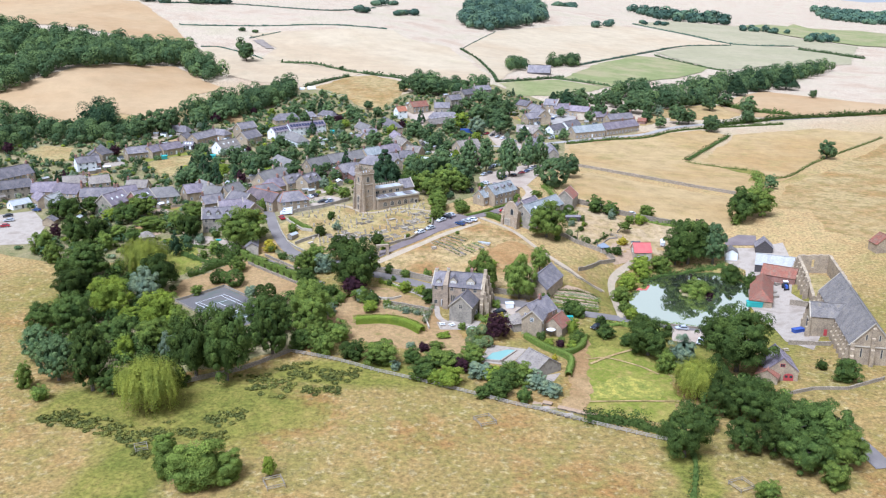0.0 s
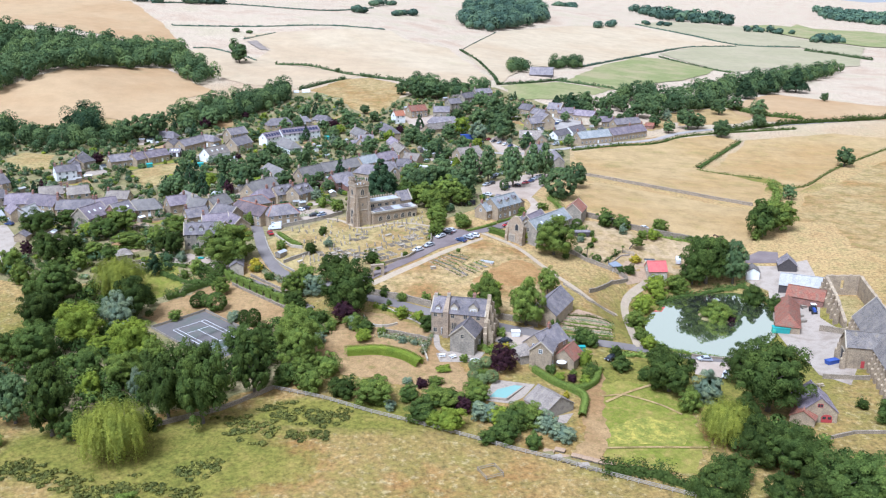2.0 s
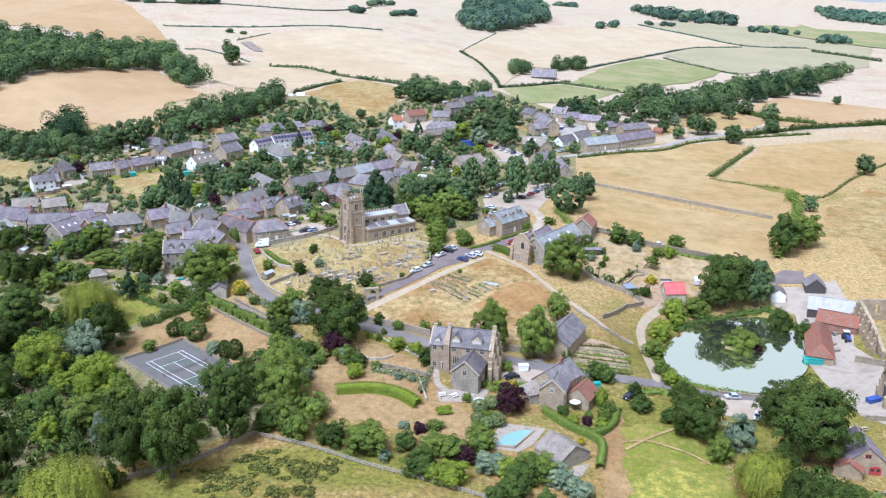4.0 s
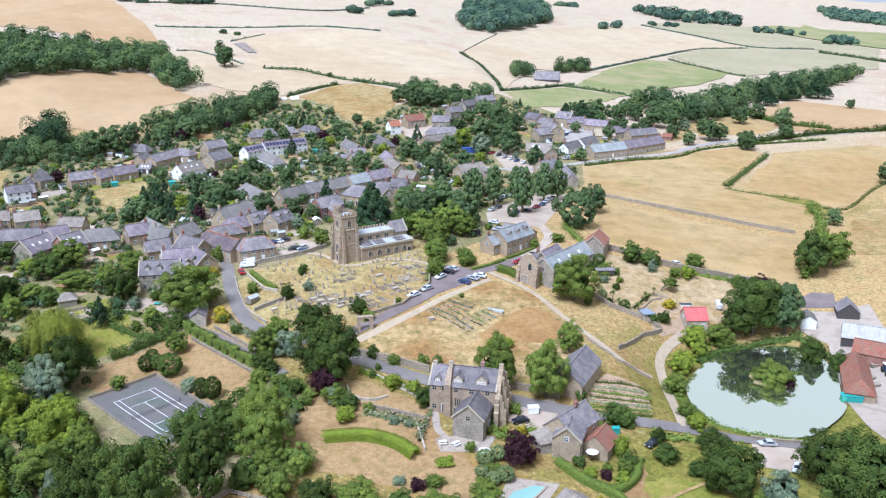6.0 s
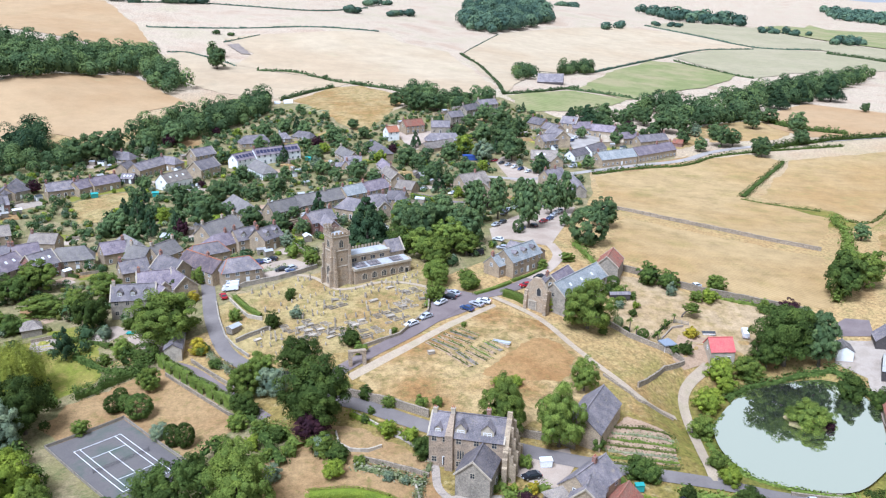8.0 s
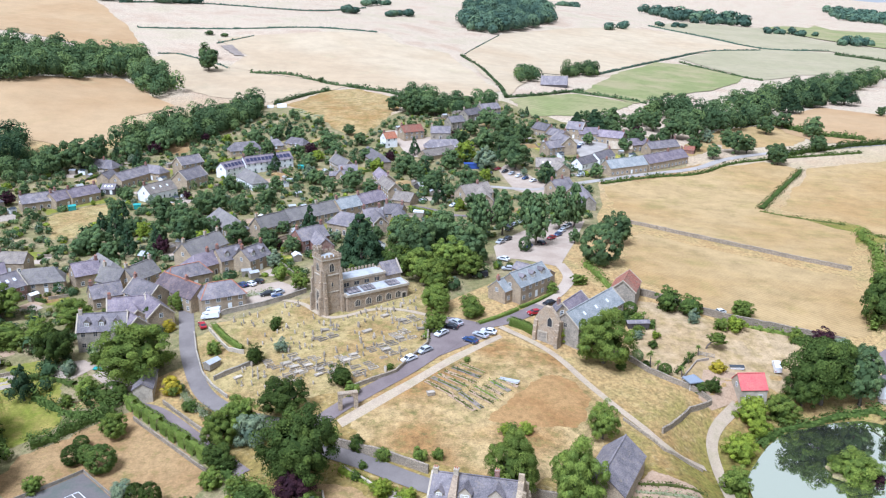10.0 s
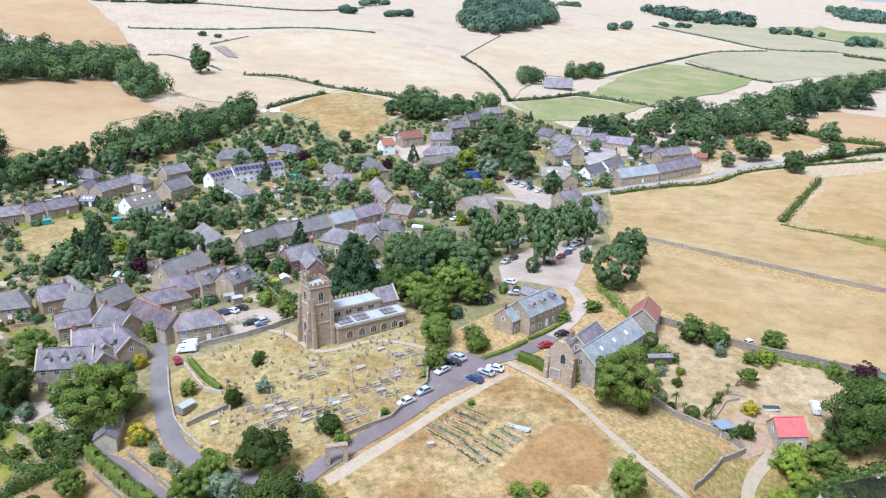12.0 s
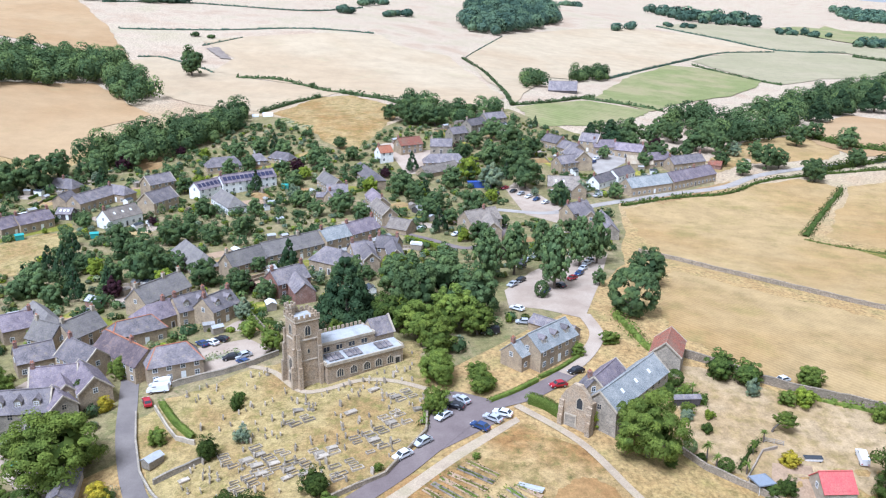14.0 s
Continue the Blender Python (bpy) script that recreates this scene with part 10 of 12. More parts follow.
# ---- small things ----
def box_thing(name, x, y, turn, L, W, h, mat, label, category, z=0.0, lid=None):
    """A sturdy box with rim, feet or lid: skips, containers, crates, bins."""
    e = new(name)
    e.matrix_basis = pose(x, y, gz(x, y) + z, 0, 0, turn)
    tagged(e, label, category)
    s = Shape()
    s.hull([(-L / 2 * 0.94, -W / 2 * 0.94, 0.12), (L / 2 * 0.94, -W / 2 * 0.94, 0.12), (L / 2 * 0.94, W / 2 * 0.94, 0.12), (-L / 2 * 0.94, W / 2 * 0.94, 0.12)],
           [(-L / 2, -W / 2, h), (L / 2, -W / 2, h), (L / 2, W / 2, h), (-L / 2, W / 2, h)], M[mat])
    put("body", s.mesh("body"), e)
    s = Shape()
    s.box(-L / 2 - 0.06, L / 2 + 0.06, -W / 2 - 0.06, -W / 2 + 0.06, h - 0.1, h + 0.06, M[mat])
    s.box(-L / 2 - 0.06, L / 2 + 0.06, W / 2 - 0.06, W / 2 + 0.06, h - 0.1, h + 0.06, M[mat])
    s.box(-L / 2 - 0.06, -L / 2 + 0.06, -W / 2 + 0.06, W / 2 - 0.06, h - 0.1, h + 0.06, M[mat])
    s.box(L / 2 - 0.06, L / 2 + 0.06, -W / 2 + 0.06, W / 2 - 0.06, h - 0.1, h + 0.06, M[mat])
    put("rim", s.mesh("rim"), e)
    s = Shape()
    for sx in (-1, 1):
        s.box(sx * L * 0.38 - 0.1, sx * L * 0.38 + 0.1, -W * 0.45, W * 0.45, -0.3, 0.12, M["plate"])
    put("skid", s.mesh("skid"), e)
    if lid:
        s = Shape()
        s.slab([(-L / 2 - 0.1, -W / 2 - 0.1, h + 0.12), (L / 2 + 0.1, -W / 2 - 0.1, h + 0.12), (L / 2 + 0.1, W / 2 + 0.1, h + 0.2), (-L / 2 - 0.1, W / 2 + 0.1, h + 0.2)], 0.1, M[lid])
        if name == "garden_shed":  # a pitched roof
            s, k = Shape(), W * 0.28
            for sy in (-1, 1):
                ring = [(-L / 2 - 0.15, sy * (W / 2 + 0.15), h), (L / 2 + 0.15, sy * (W / 2 + 0.15), h), (L / 2 + 0.15, 0, h + k), (-L / 2 - 0.15, 0, h + k)]
                s.slab(ring if sy < 0 else ring[::-1], 0.07, M[lid])
            for sx in (-1, 1):
                s.face([(sx * L / 2, -sx * W / 2, h), (sx * L / 2, sx * W / 2, h), (sx * L / 2, 0, h + k - 0.05)], M[mat])
        put("roof_panel" if name == "garden_shed" else "lid", s.mesh("lid"), e)
    return e


def parasol(x, y, mat, label):
    e = new("parasol")
    e.matrix_basis = pose(x, y, gz(x, y) + 0.2)
    tagged(e, label, "parasol")
    s = Shape()
    s.tube(0, 0, 0, 2.5, 0.03, 0.03, M["wood"], 6)
    s.tube(0, 0, 0, 0.1, 0.35, 0.3, M["plate"], 8)
    put("pole", s.mesh("pole"), e)
    s = Shape()
    for k in range(8):
        a, b = k * math.pi / 4, (k + 1) * math.pi / 4
        s.slab([(math.cos(a) * 1.5, math.sin(a) * 1.5, 2.1), (math.cos(b) * 1.5, math.sin(b) * 1.5, 2.1), (0, 0, 2.65)], 0.02, M[mat])
    put("canopy", s.mesh("canopy"), e)
    return e


def garden_table(x, y, turn, mat="wood", label="timber picnic table with benches"):
    e = new("picnic_table")
    e.matrix_basis = pose(x, y, gz(x, y) + 0.15, 0, 0, turn)
    tagged(e, label, "table", "picnic tables")
    s = Shape()
    s.box(-0.9, 0.9, -0.4, 0.4, 0.7, 0.76, M[mat])
    put("tabletop", s.mesh("tabletop"), e)
    for sy in (-1, 1):
        s = Shape()
        s.box(-0.9, 0.9, sy * 0.72 - 0.14, sy * 0.72 + 0.14, 0.42, 0.47, M[mat])
        put("bench", s.mesh("bench"), e)
    for sx in (-0.65, 0.65):
        s = Shape()
        s.box(sx - 0.05, sx + 0.05, -0.75, 0.75, 0.36, 0.42, M[mat])
        s.box(sx - 0.05, sx + 0.05, -0.4, -0.3, -0.3, 0.7, M[mat])
        s.box(sx - 0.05, sx + 0.05, 0.3, 0.4, -0.3, 0.7, M[mat])
        put("leg", s.mesh("leg"), e)
    return e


def tractor(x, y, turn):
    e = new("tractor")
    e.matrix_basis = pose(x, y, gz(x, y) + 0.2, 0, 0, turn)
    tagged(e, "dark tractor with a pale cab roof in the farmyard", "tractor")
    s = Shape()
    s.box(-2.2, 0.2, -0.45, 0.45, 0.7, 1.6, M["blue"], 0.06)
    put("bonnet", s.mesh("bonnet"), e)
    s = Shape()
    s.box(0.2, 1.8, -0.8, 0.8, 0.8, 2.5, M["glass"], 0.12)
    put("cab", s.mesh("cab"), e)
    s = Shape()
    s.box(0.1, 1.9, -0.9, 0.9, 2.5, 2.66, M["paint"], 0.08)
    put("cab_roof", s.mesh("cab_roof"), e)
    ring = [(math.cos(a), math.sin(a)) for a in (k * math.pi / 8 for k in range(16))]
    for wx, r, wy in ((-1.6, 0.55, 0.7), (1.1, 0.85, 0.95)):
        for sy in (-1, 1):
            s = Shape()
            s.hull([(r * c, -0.22, r * q) for c, q in ring][::-1], [(r * c, 0.22, r * q) for c, q in ring][::-1], M["tyre"])
            put("wheel", s.mesh("wheel"), e, pose(wx, sy * wy, r - 0.1))
    return e


def palm_tree(x, y, height, label):
    """A slim trunk with a head of drooping blades."""
    e = new("palm_tree")
    e.matrix_basis = pose(x, y, gz(x, y), 0, 0, (x * 31) % 360)
    tagged(e, label, "palm")
    s = Shape()
    s.tube(0, 0, -0.3, height, 0.2, 0.13, M["bark"], 7)
    put("trunk", s.mesh("trunk"), e, None, "slim brown fibrous trunk")
    rnd, v, f = random.Random(int(x * 10)), [], []
    for k in range(46):
        a, up, l = rnd.uniform(0, 6.28), rnd.uniform(-0.5, 1.2), rnd.uniform(0.8, 1.3) * (0.6 + height * 0.18)
        dx, dy = math.cos(a), math.sin(a)
        row = []
        for q in (0.0, 0.4, 0.75, 1.0):
            r, z, w = l * q * math.cos(up * 0.6), height + l * (math.sin(up) * q - 0.55 * q * q), 0.13 * (1 - q) + 0.02
            row.append(((dx * r - dy * w, dy * r + dx * w, z), (dx * r + dy * w, dy * r - dx * w, z)))
        for (p, q), (p2, q2) in zip(row, row[1:]):
            n = len(v)
            v += [p, q, q2, p2]
            f.append((n, n + 1, n + 2, n + 3))
    put("fronds", mesh_of("fronds", v, f, M["ash"]), e, None, "drooping green blades")
    return e


def polytunnel(x, y, turn, length, width, label):
    """A hooped tunnel under white sheeting with a dark doorway."""
    e = new("polytunnel")
    e.matrix_basis = pose(x, y, gz(x, y), 0, 0, turn)
    tagged(e, label, "polytunnel")
    s = Shape()
    arc = [(width / 2 * math.cos(math.pi * k / 8), width * 0.55 * math.sin(math.pi * k / 8)) for k in range(9)]
    for (a, b), (c, d) in zip(arc, arc[1:]):
        s.face([(-length / 2, a, b), (-length / 2, c, d), (length / 2, c, d), (length / 2, a, b)][::-1], M["paint"])
    for k in (-1, 1):
        s.face([(k * length / 2, a, b) for a, b in (arc if k > 0 else arc[::-1])], M["paint"])
    put("sheeting", s.mesh("sheeting"), e)
    d = Shape()
    d.box(-length / 2 - 0.06, -length / 2, -0.7, 0.7, 0, 2.0, M["wood"])
    put("door", d.mesh("door"), e, None, "weathered timber doorway")
    return e


def tree_guard(x, y, r):
    """Four rails on posts round a young tree."""
    e = new("tree_guard")
    e.matrix_basis = pose(x, y, gz(x, y), 0, 0, 25)
    tagged(e, "square timber rail guard in the pasture", "fence")
    for a in range(4):
        m = pose(0, 0, 0, 0, 0, 90 * a)
        s = Shape()
        s.box(-r - 0.06, -r + 0.06, -r - 0.06, -r + 0.06, -0.4, 1.1, M["wood"])
        put("post", s.mesh("post"), e, m)
        for z in (0.5, 1.0):
            s = Shape()
            s.box(-r + 0.06, r - 0.06, -r - 0.05, -r + 0.02, z - 0.07, z + 0.07, M["wood"])
            put("rail", s.mesh("rail"), e, m)
    return e


TEA = pose(96.44, 226.03, gz(97.1, 231.1), 0, 0, -7.4)
DOORS = tagged(new("tea_room_front"), "pair of red arched doors in a stone front", "doors")
DOORS.matrix_basis = TEA
for k in (-1.9, 1.9):
    s = Shape()
    arch = [(-1.35, 0), (1.35, 0), (1.35, 1.5), (0.9, 2.0), (0, 2.2), (-0.9, 2.0), (-1.35, 1.5)]
    s.hull([(x, 0.04, z) for x, z in arch], [(x, -0.12, z) for x, z in arch], M["door"])
    d = put("door", s.mesh("door"), DOORS, pose(k, 0, 0.1), "red painted arched door")
    for q in (-0.65, 0.65):
        s = Shape()
        s.box(-0.4, 0.4, -0.16, -0.12, 0.9, 1.6, M["glass"])
        put("pane", s.mesh("pane"), d, pose(q, 0, 0))
s = Shape()
s.box(-0.7, 0.7, -0.08, 0.03, 0, 1.0, M["door"])
s.box(-0.55, -0.05, -0.1, 0.0, 0.12, 0.88, M["glass"])
s.box(0.05, 0.55, -0.1, 0.0, 0.12, 0.88, M["glass"])
put("loft_window", s.mesh("loft_window"), DOORS, pose(0, 0, 4.2), "small red-framed loft window")


# cars
car(-8.8, 334.4, 39.7, "white", False, "parked on the lane")
car(-4.8, 339.1, 40.7, "silver", False, "parked on the lane")
car(2.0, 353.2, -19.2, "black", False, "parked on the lane")
car(3.6, 355.9, -46.6, "silver", False, "parked on the lane")
car(7.3, 345.2, -34.9, "blue", False, "parked on the lane")
car(10.2, 348.5, -33.8, "silver", False, "parked on the lane")
car(12.5, 350.7, -21.9, "white", False, "parked on the lane")
car(26.5, 364.1, 19.6, "red", False, "parked on the lane")
car(31.7, 371.2, 29.8, "black", False, "parked on the lane")
car(-0.5, 349.0, 47.0, "white", False, "parked on the lane")
car(-63.2, 388.2, -46.7, "blue", False, "parked in a gravel yard")
car(-60.8, 388.5, -31.6, "white", False, "parked in a gravel yard")
car(-58.9, 390.4, -14.2, "black", False, "parked in a gravel yard")
car(-53.6, 378.9, 17.7, "black", False, "parked in a gravel yard")
car(-50.6, 379.5, 33.4, "silver", False, "parked in a gravel yard")
car(-49.7, 375.8, -38.7, "blue", False, "parked in a gravel yard")
car(-67.2, 363.9, 5.4, "white", True, "parked beside the street")
car(-67.5, 366.7, 4.8, "white", True, "parked beside the street")
car(-68.3, 358.6, -64.1, "red", False, "parked beside the street")
car(29.3, 576.3, 41.7, "red", False, "parked in the village")
car(32.9, 571.4, 47.1, "black", False, "parked in the village")
car(36.1, 567.5, 47.6, "silver", False, "parked in the village")
car(39.2, 563.1, 48.8, "white", False, "parked in the village")
car(42.2, 558.7, 50.1, "blue", False, "parked in the village")
car(24.4, 567.7, -52.9, "black", False, "parked in the village")
car(45.7, 553.9, 43.6, "white", False, "parked in the village")
car(81.8, 650.0, 48.3, "blue", False, "parked in the village")
car(88.1, 647.9, 30.8, "black", False, "parked in the village")
car(97.1, 644.7, -43.2, "white", False, "parked in the village")
car(99.8, 644.6, -63.2, "red", False, "parked in the village")
car(81.7, 633.1, 44.2, "white", False, "parked in the village")
car(78.9, 626.6, 44.0, "blue", False, "parked in the village")
car(71.5, 567.8, 27.9, "silver", False, "parked in the village")
car(5.0, 496.2, 49.7, "white", False, "parked in the village")
car(-8.9, 504.7, 46.2, "white", False, "parked in the village")
car(26.3, 456.1, 64.5, "black", False, "in the gravel car park")
car(31.8, 465.4, 56.8, "white", False, "in the gravel car park")
car(45.0, 470.6, -75.5, "silver", False, "in the gravel car park")
car(48.3, 475.0, -69.7, "black", False, "in the gravel car park")
car(51.4, 479.0, -70.0, "red", False, "in the gravel car park")
car(20.5, 408.2, -33.4, "white", False, "in the gravel car park")
car(23.9, 434.6, 56.1, "black", False, "in the gravel car park")
car(50.6, 463.5, -81.1, "silver", False, "in the gravel car park")
car(30.4, 424.5, 57.9, "blue", False, "in the gravel car park")
car(21.0, 429.6, 53.6, "silver", False, "in the gravel car park")
car(46.2, 451.8, 56.0, "silver", False, "in the gravel car park")
car(43.8, 445.0, 55.3, "blue", False, "in the gravel car park")
car(48.5, 458.9, 56.4, "white", False, "in the gravel car park")
car(25.6, 450.6, 57.2, "black", False, "in the gravel car park")
car(27.9, 459.1, 64.0, "silver", False, "in the gravel car park")
car(35.7, 430.5, -58.7, "black", False, "in the gravel car park")
car(21.4, 398.4, -4.7, "silver", False, "beside a cottage")
car(11.8, 391.1, 13.2, "black", True, "beside a cottage")
car(40.5, 438.8, 48.8, "red", False, "in the gravel car park")
car(78.3, 264.2, 4.0, "silver", False, "beside the pond")
car(91.8, 347.8, -100.4, "white", True, "in a dry garden")
car(18.9, 267.2, 17.5, "black", False, "on the manor forecourt")
car(49.8, 261.3, 41.0, "black", False, "beside the lane")
car(81.2, 253.1, 62.9, "white", False, "beside the pond")
car(-190.1, 369.1, 14.7, "silver", False, "in the hotel car park")
car(-194.0, 376.3, 33.6, "black", False, "in the hotel car park")
car(-188.0, 360.6, 13.9, "red", False, "in the hotel car park")
car(-185.2, 385.5, -18.2, "blue", False, "in the hotel car park")
car(-188.6, 391.3, -17.9, "silver", False, "in the hotel car park")
# yards and gardens
box_thing("skip", 115.2, 261.8, 20, 4.0, 1.8, 1.3, "blue", "blue steel skip in the farmyard", "skip")
box_thing("trailer", 112.2, 293.3, -10, 5.5, 2.2, 1.9, "turquoise", "turquoise covered trailer beside the farm building", "trailer", 0.0, "turquoise")
box_thing("storage_container", 17.3, 578.5, 5, 11, 3.0, 2.8, "blue", "long dark blue storage container with white edges", "container", 0.0, "blue")
tractor(128.5, 307.3, 80)
box_thing("crate", 123.8, 310.4, 10, 2.2, 1.4, 1.0, "wood", "weathered timber crate stacked in the farmyard", "crate")
box_thing("crate", 123.5, 306.0, 10, 2.2, 1.4, 1.0, "wood", "weathered timber crate stacked in the farmyard", "crate")
box_thing("crate", 127.2, 311.9, 10, 2.2, 1.4, 1.0, "wood", "weathered timber crate stacked in the farmyard", "crate")
box_thing("crate", 122.8, 301.6, 10, 2.2, 1.4, 1.0, "wood", "weathered timber crate stacked in the farmyard", "crate")
garden_table(102.8, 246.3, 55.0, "tan", "pale timber picnic table on dry grass")
garden_table(103.3, 243.7, 4.0, "tan", "pale timber picnic table on dry grass")
garden_table(100.7, 242.1, 52.0, "tan", "pale timber picnic table on dry grass")
garden_table(105.3, 246.2, 10.0, "tan", "pale timber picnic table on dry grass")
parasol(9.5, 252.4, "paint", "open white garden parasol")
garden_table(0.1, 257.4, 10, "paint", "white garden table on the manor terrace")
garden_table(3.1, 257.1, 40, "paint", "white garden table on the manor terrace")
parasol(34.2, 254.0, "paint", "white parasol in a cottage garden")
tree_guard(11.2, 202.1, 2.2)
tree_guard(-37.5, 171.5, 2.0)
tree_guard(68.0, 173.2, 2.0)
tree_guard(-71.9, 185.7, 1.4)
# portable toilet cabin with a white roof
box_thing("toilet_cabin", -53.6, 309.5, 0, 1.3, 1.3, 2.0, "turquoise", "teal plastic toilet cabin beside a drive", "cabin", 0.0, "paint")
box_thing("horse_box", 22.5, 271.7, 5, 2.6, 1.6, 1.7, "paint", "white trailer on the manor forecourt", "trailer", 0.0, "paint")
box_thing("garden_bin", 41.8, 265.4, 5, 1.8, 1.2, 1.6, "turquoise", "turquoise covered box in a cottage garden", "bin", 0.0, "turquoise")
box_thing("cold_frame", 16.3, 325.3, -25, 5.0, 1.0, 0.5, "paint", "long white cold frame among vegetable rows", "cold frame", 0.0, "lead")
box_thing("paddling_pool", -90.5, 338.1, 0, 2.2, 1.6, 0.4, "turquoise", "turquoise paddling pool on a lawn", "pool")
box_thing("garden_shed", -160.0, 494.4, 35.0, 3.0, 2.2, 2.0, "turquoise", "small turquoise garden shed among shrubs", "shed", 0.0, "turquoise")
box_thing("garden_shed", -132.8, 497.4, 18.0, 3.0, 2.2, 2.0, "turquoise", "small turquoise garden shed among shrubs", "shed", 0.0, "turquoise")
box_thing("garden_shed", -120.9, 466.6, 20.0, 3.0, 2.2, 2.0, "turquoise", "small turquoise garden shed among shrubs", "shed", 0.0, "turquoise")
box_thing("garden_shed", -72.3, 569.8, 5.0, 3.0, 2.2, 2.0, "turquoise", "small turquoise garden shed among shrubs", "shed", 0.0, "turquoise")
box_thing("garden_shed", -73.8, 542.5, 30.0, 3.0, 2.2, 2.0, "wood", "small grey-roofed timber garden shed among shrubs", "shed", 0.0, "lead")
box_thing("garden_shed", -65.7, 516.6, 45.0, 3.0, 2.2, 2.0, "wood", "small grey-roofed timber garden shed among shrubs", "shed", 0.0, "lead")
box_thing("garden_shed", -77.6, 503.4, 30.0, 3.0, 2.2, 2.0, "wood", "small grey-roofed timber garden shed among shrubs", "shed", 0.0, "lead")
box_thing("garden_shed", -174.5, 563.1, 0.0, 3.0, 2.2, 2.0, "wood", "small grey-roofed timber garden shed among shrubs", "shed", 0.0, "lead")
box_thing("garden_shed", -182.9, 553.4, 0.0, 3.0, 2.2, 2.0, "wood", "small grey-roofed timber garden shed among shrubs", "shed", 0.0, "lead")
box_thing("garden_shed", -64.6, 492.4, 30.0, 3.0, 2.2, 2.0, "wood", "small grey-roofed timber garden shed among shrubs", "shed", 0.0, "lead")
box_thing("garden_shed", -61.3, 396.4, 35.0, 3.0, 2.2, 2.0, "wood", "small grey-roofed timber garden shed among shrubs", "shed", 0.0, "lead")
box_thing("garden_shed", -64.2, 398.9, 20.0, 3.0, 2.2, 2.0, "wood", "small grey-roofed timber garden shed among shrubs", "shed", 0.0, "sheet")
house("red brick garage with a flat white roof", (-105.5, 426.9, -20, 5.5, 4.0, 2.9, "lead", "brick", "n"), category="garage", name="garage")
polytunnel(-113.0, 706.6, 15, 4, 3, "white sheeted polytunnel on the allotments")
polytunnel(-105.4, 706.6, 15, 6, 4.2, "white sheeted polytunnel on the allotments")
hedge([(-96.8, 689.2), (-92.6, 693.4)], 1.2, 0.8, "ash", "low row of plants on the allotments", 0.25, 7)
hedge([(-93.0, 684.2), (-89.1, 688.5)], 1.2, 0.8, "scrub", "low row of plants on the allotments", 0.25, 7)
hedge([(-89.3, 679.7), (-85.7, 684.0)], 1.2, 0.8, "silver", "low row of plants on the allotments", 0.25, 7)
hedge([(-85.7, 675.6), (-82.5, 679.9)], 1.2, 0.8, "ash", "low row of plants on the allotments", 0.25, 7)
hedge([(-82.2, 672.0), (-79.3, 676.3)], 1.2, 0.8, "scrub", "low row of plants on the allotments", 0.25, 7)
hedge([(-78.9, 668.7), (-76.3, 673.0)], 1.2, 0.8, "silver", "low row of plants on the allotments", 0.25, 7)
hedge([(-75.6, 665.8), (-73.3, 670.1)], 1.2, 0.8, "ash", "low row of plants on the allotments", 0.25, 7)
palm_tree(55.0, 340.6, 4.2, "slender green palm in a dry walled garden")
palm_tree(56.7, 339.2, 2.6, "slender green palm in a dry walled garden")
palm_tree(66.6, 345.6, 2.8, "slender green palm in a dry walled garden")
palm_tree(70.6, 350.4, 2.6, "slender green palm in a dry walled garden")
palm_tree(62.9, 338.4, 2.6, "slender green palm in a dry walled garden")
car(83.9, 375.6, 24.0, "white", False, "behind a garden wall")
palm_tree(58.7, 365.8, 2.6, "slender green palm in a dry walled garden")
box_thing("garden_shed", 56.0, 361.6, 4, 6.4, 2.4, 1.8, "darkwood", "dark timber garden shelter under shrubs", "shelter", 0.0, "slate")
tree("darkbush", 52.6, 365.4, 3.6, 5.2, "by a garden shelter")
tree("bush", 56.6, 365.0, 3.4, 4.6, "by a garden shelter")
tree("darkbush", 60.4, 362.6, 3.0, 3.4, "by a garden shelter")
tree("dome", 55.2, 369.4, 4.2, 5.0, "in a dry walled garden")
hedge([(50.5, 363.9), (55.5, 364.6), (60.6, 362.4)], 3.0, 2.6, "oak", "dark shrubs round a garden shelter", 0.3, 9, False)
hedge([(61.6, 339.4), (65.4, 345.0), (69.2, 350.0)], 1.6, 1.3, "oak", "planted border by a low pale wall", 0.25, 9, False)
wall_line("stone_wall", [(62.6, 336.9), (66.0, 342.0), (69.3, 347.0), (73.1, 348.7)], 0.7, 0.3, M["paving"], "low pale garden wall", "wall")
hedge([(88.5, 369.4), (98.0, 366.8), (106.5, 363.6), (112.0, 361.6)], 1.8, 1.4, "ash", "climbing shrubs along a garden wall", 0.3, 7, False)
tree("darkbush", 74.6, 373.4, 7.4, 8.8, "in a dry walled garden")
tree("silverbush", 74.0, 368.2, 5.2, 4.6, "in a dry walled garden")
tree("darkbush", 68.0, 374.4, 9.0, 10.0, "in a dry walled garden")
tree("bush", 81.6, 366.0, 4.7, 5.5, "in a dry walled garden")
tree("bush", 55.3, 357.5, 3.6, 4.2, "in a dry walled garden")
tree("topiary", 52.0, 343.2, 3.4, 3.6, "in a dry walled garden")
tree("darkbush", 54.0, 341.2, 1.8, 3.4, "in a dry walled garden")
tree("dome", 58.4, 338.2, 3.4, 3.8, "in a dry walled garden")
tree("darkbush", 66.4, 333.0, 3.9, 4.6, "in a dry walled garden")
tree("goldbush", 74.3, 343.8, 3.6, 5.6, "in a dry walled garden")
tree("bush", 102.5, 362.4, 5.0, 5.8, "in a dry walled garden")
tree("silverbush", 113.3, 357.0, 5.9, 6.9, "in a dry walled garden")
tree("bush", 115.8, 354.0, 4.8, 5.7, "in a dry walled garden")
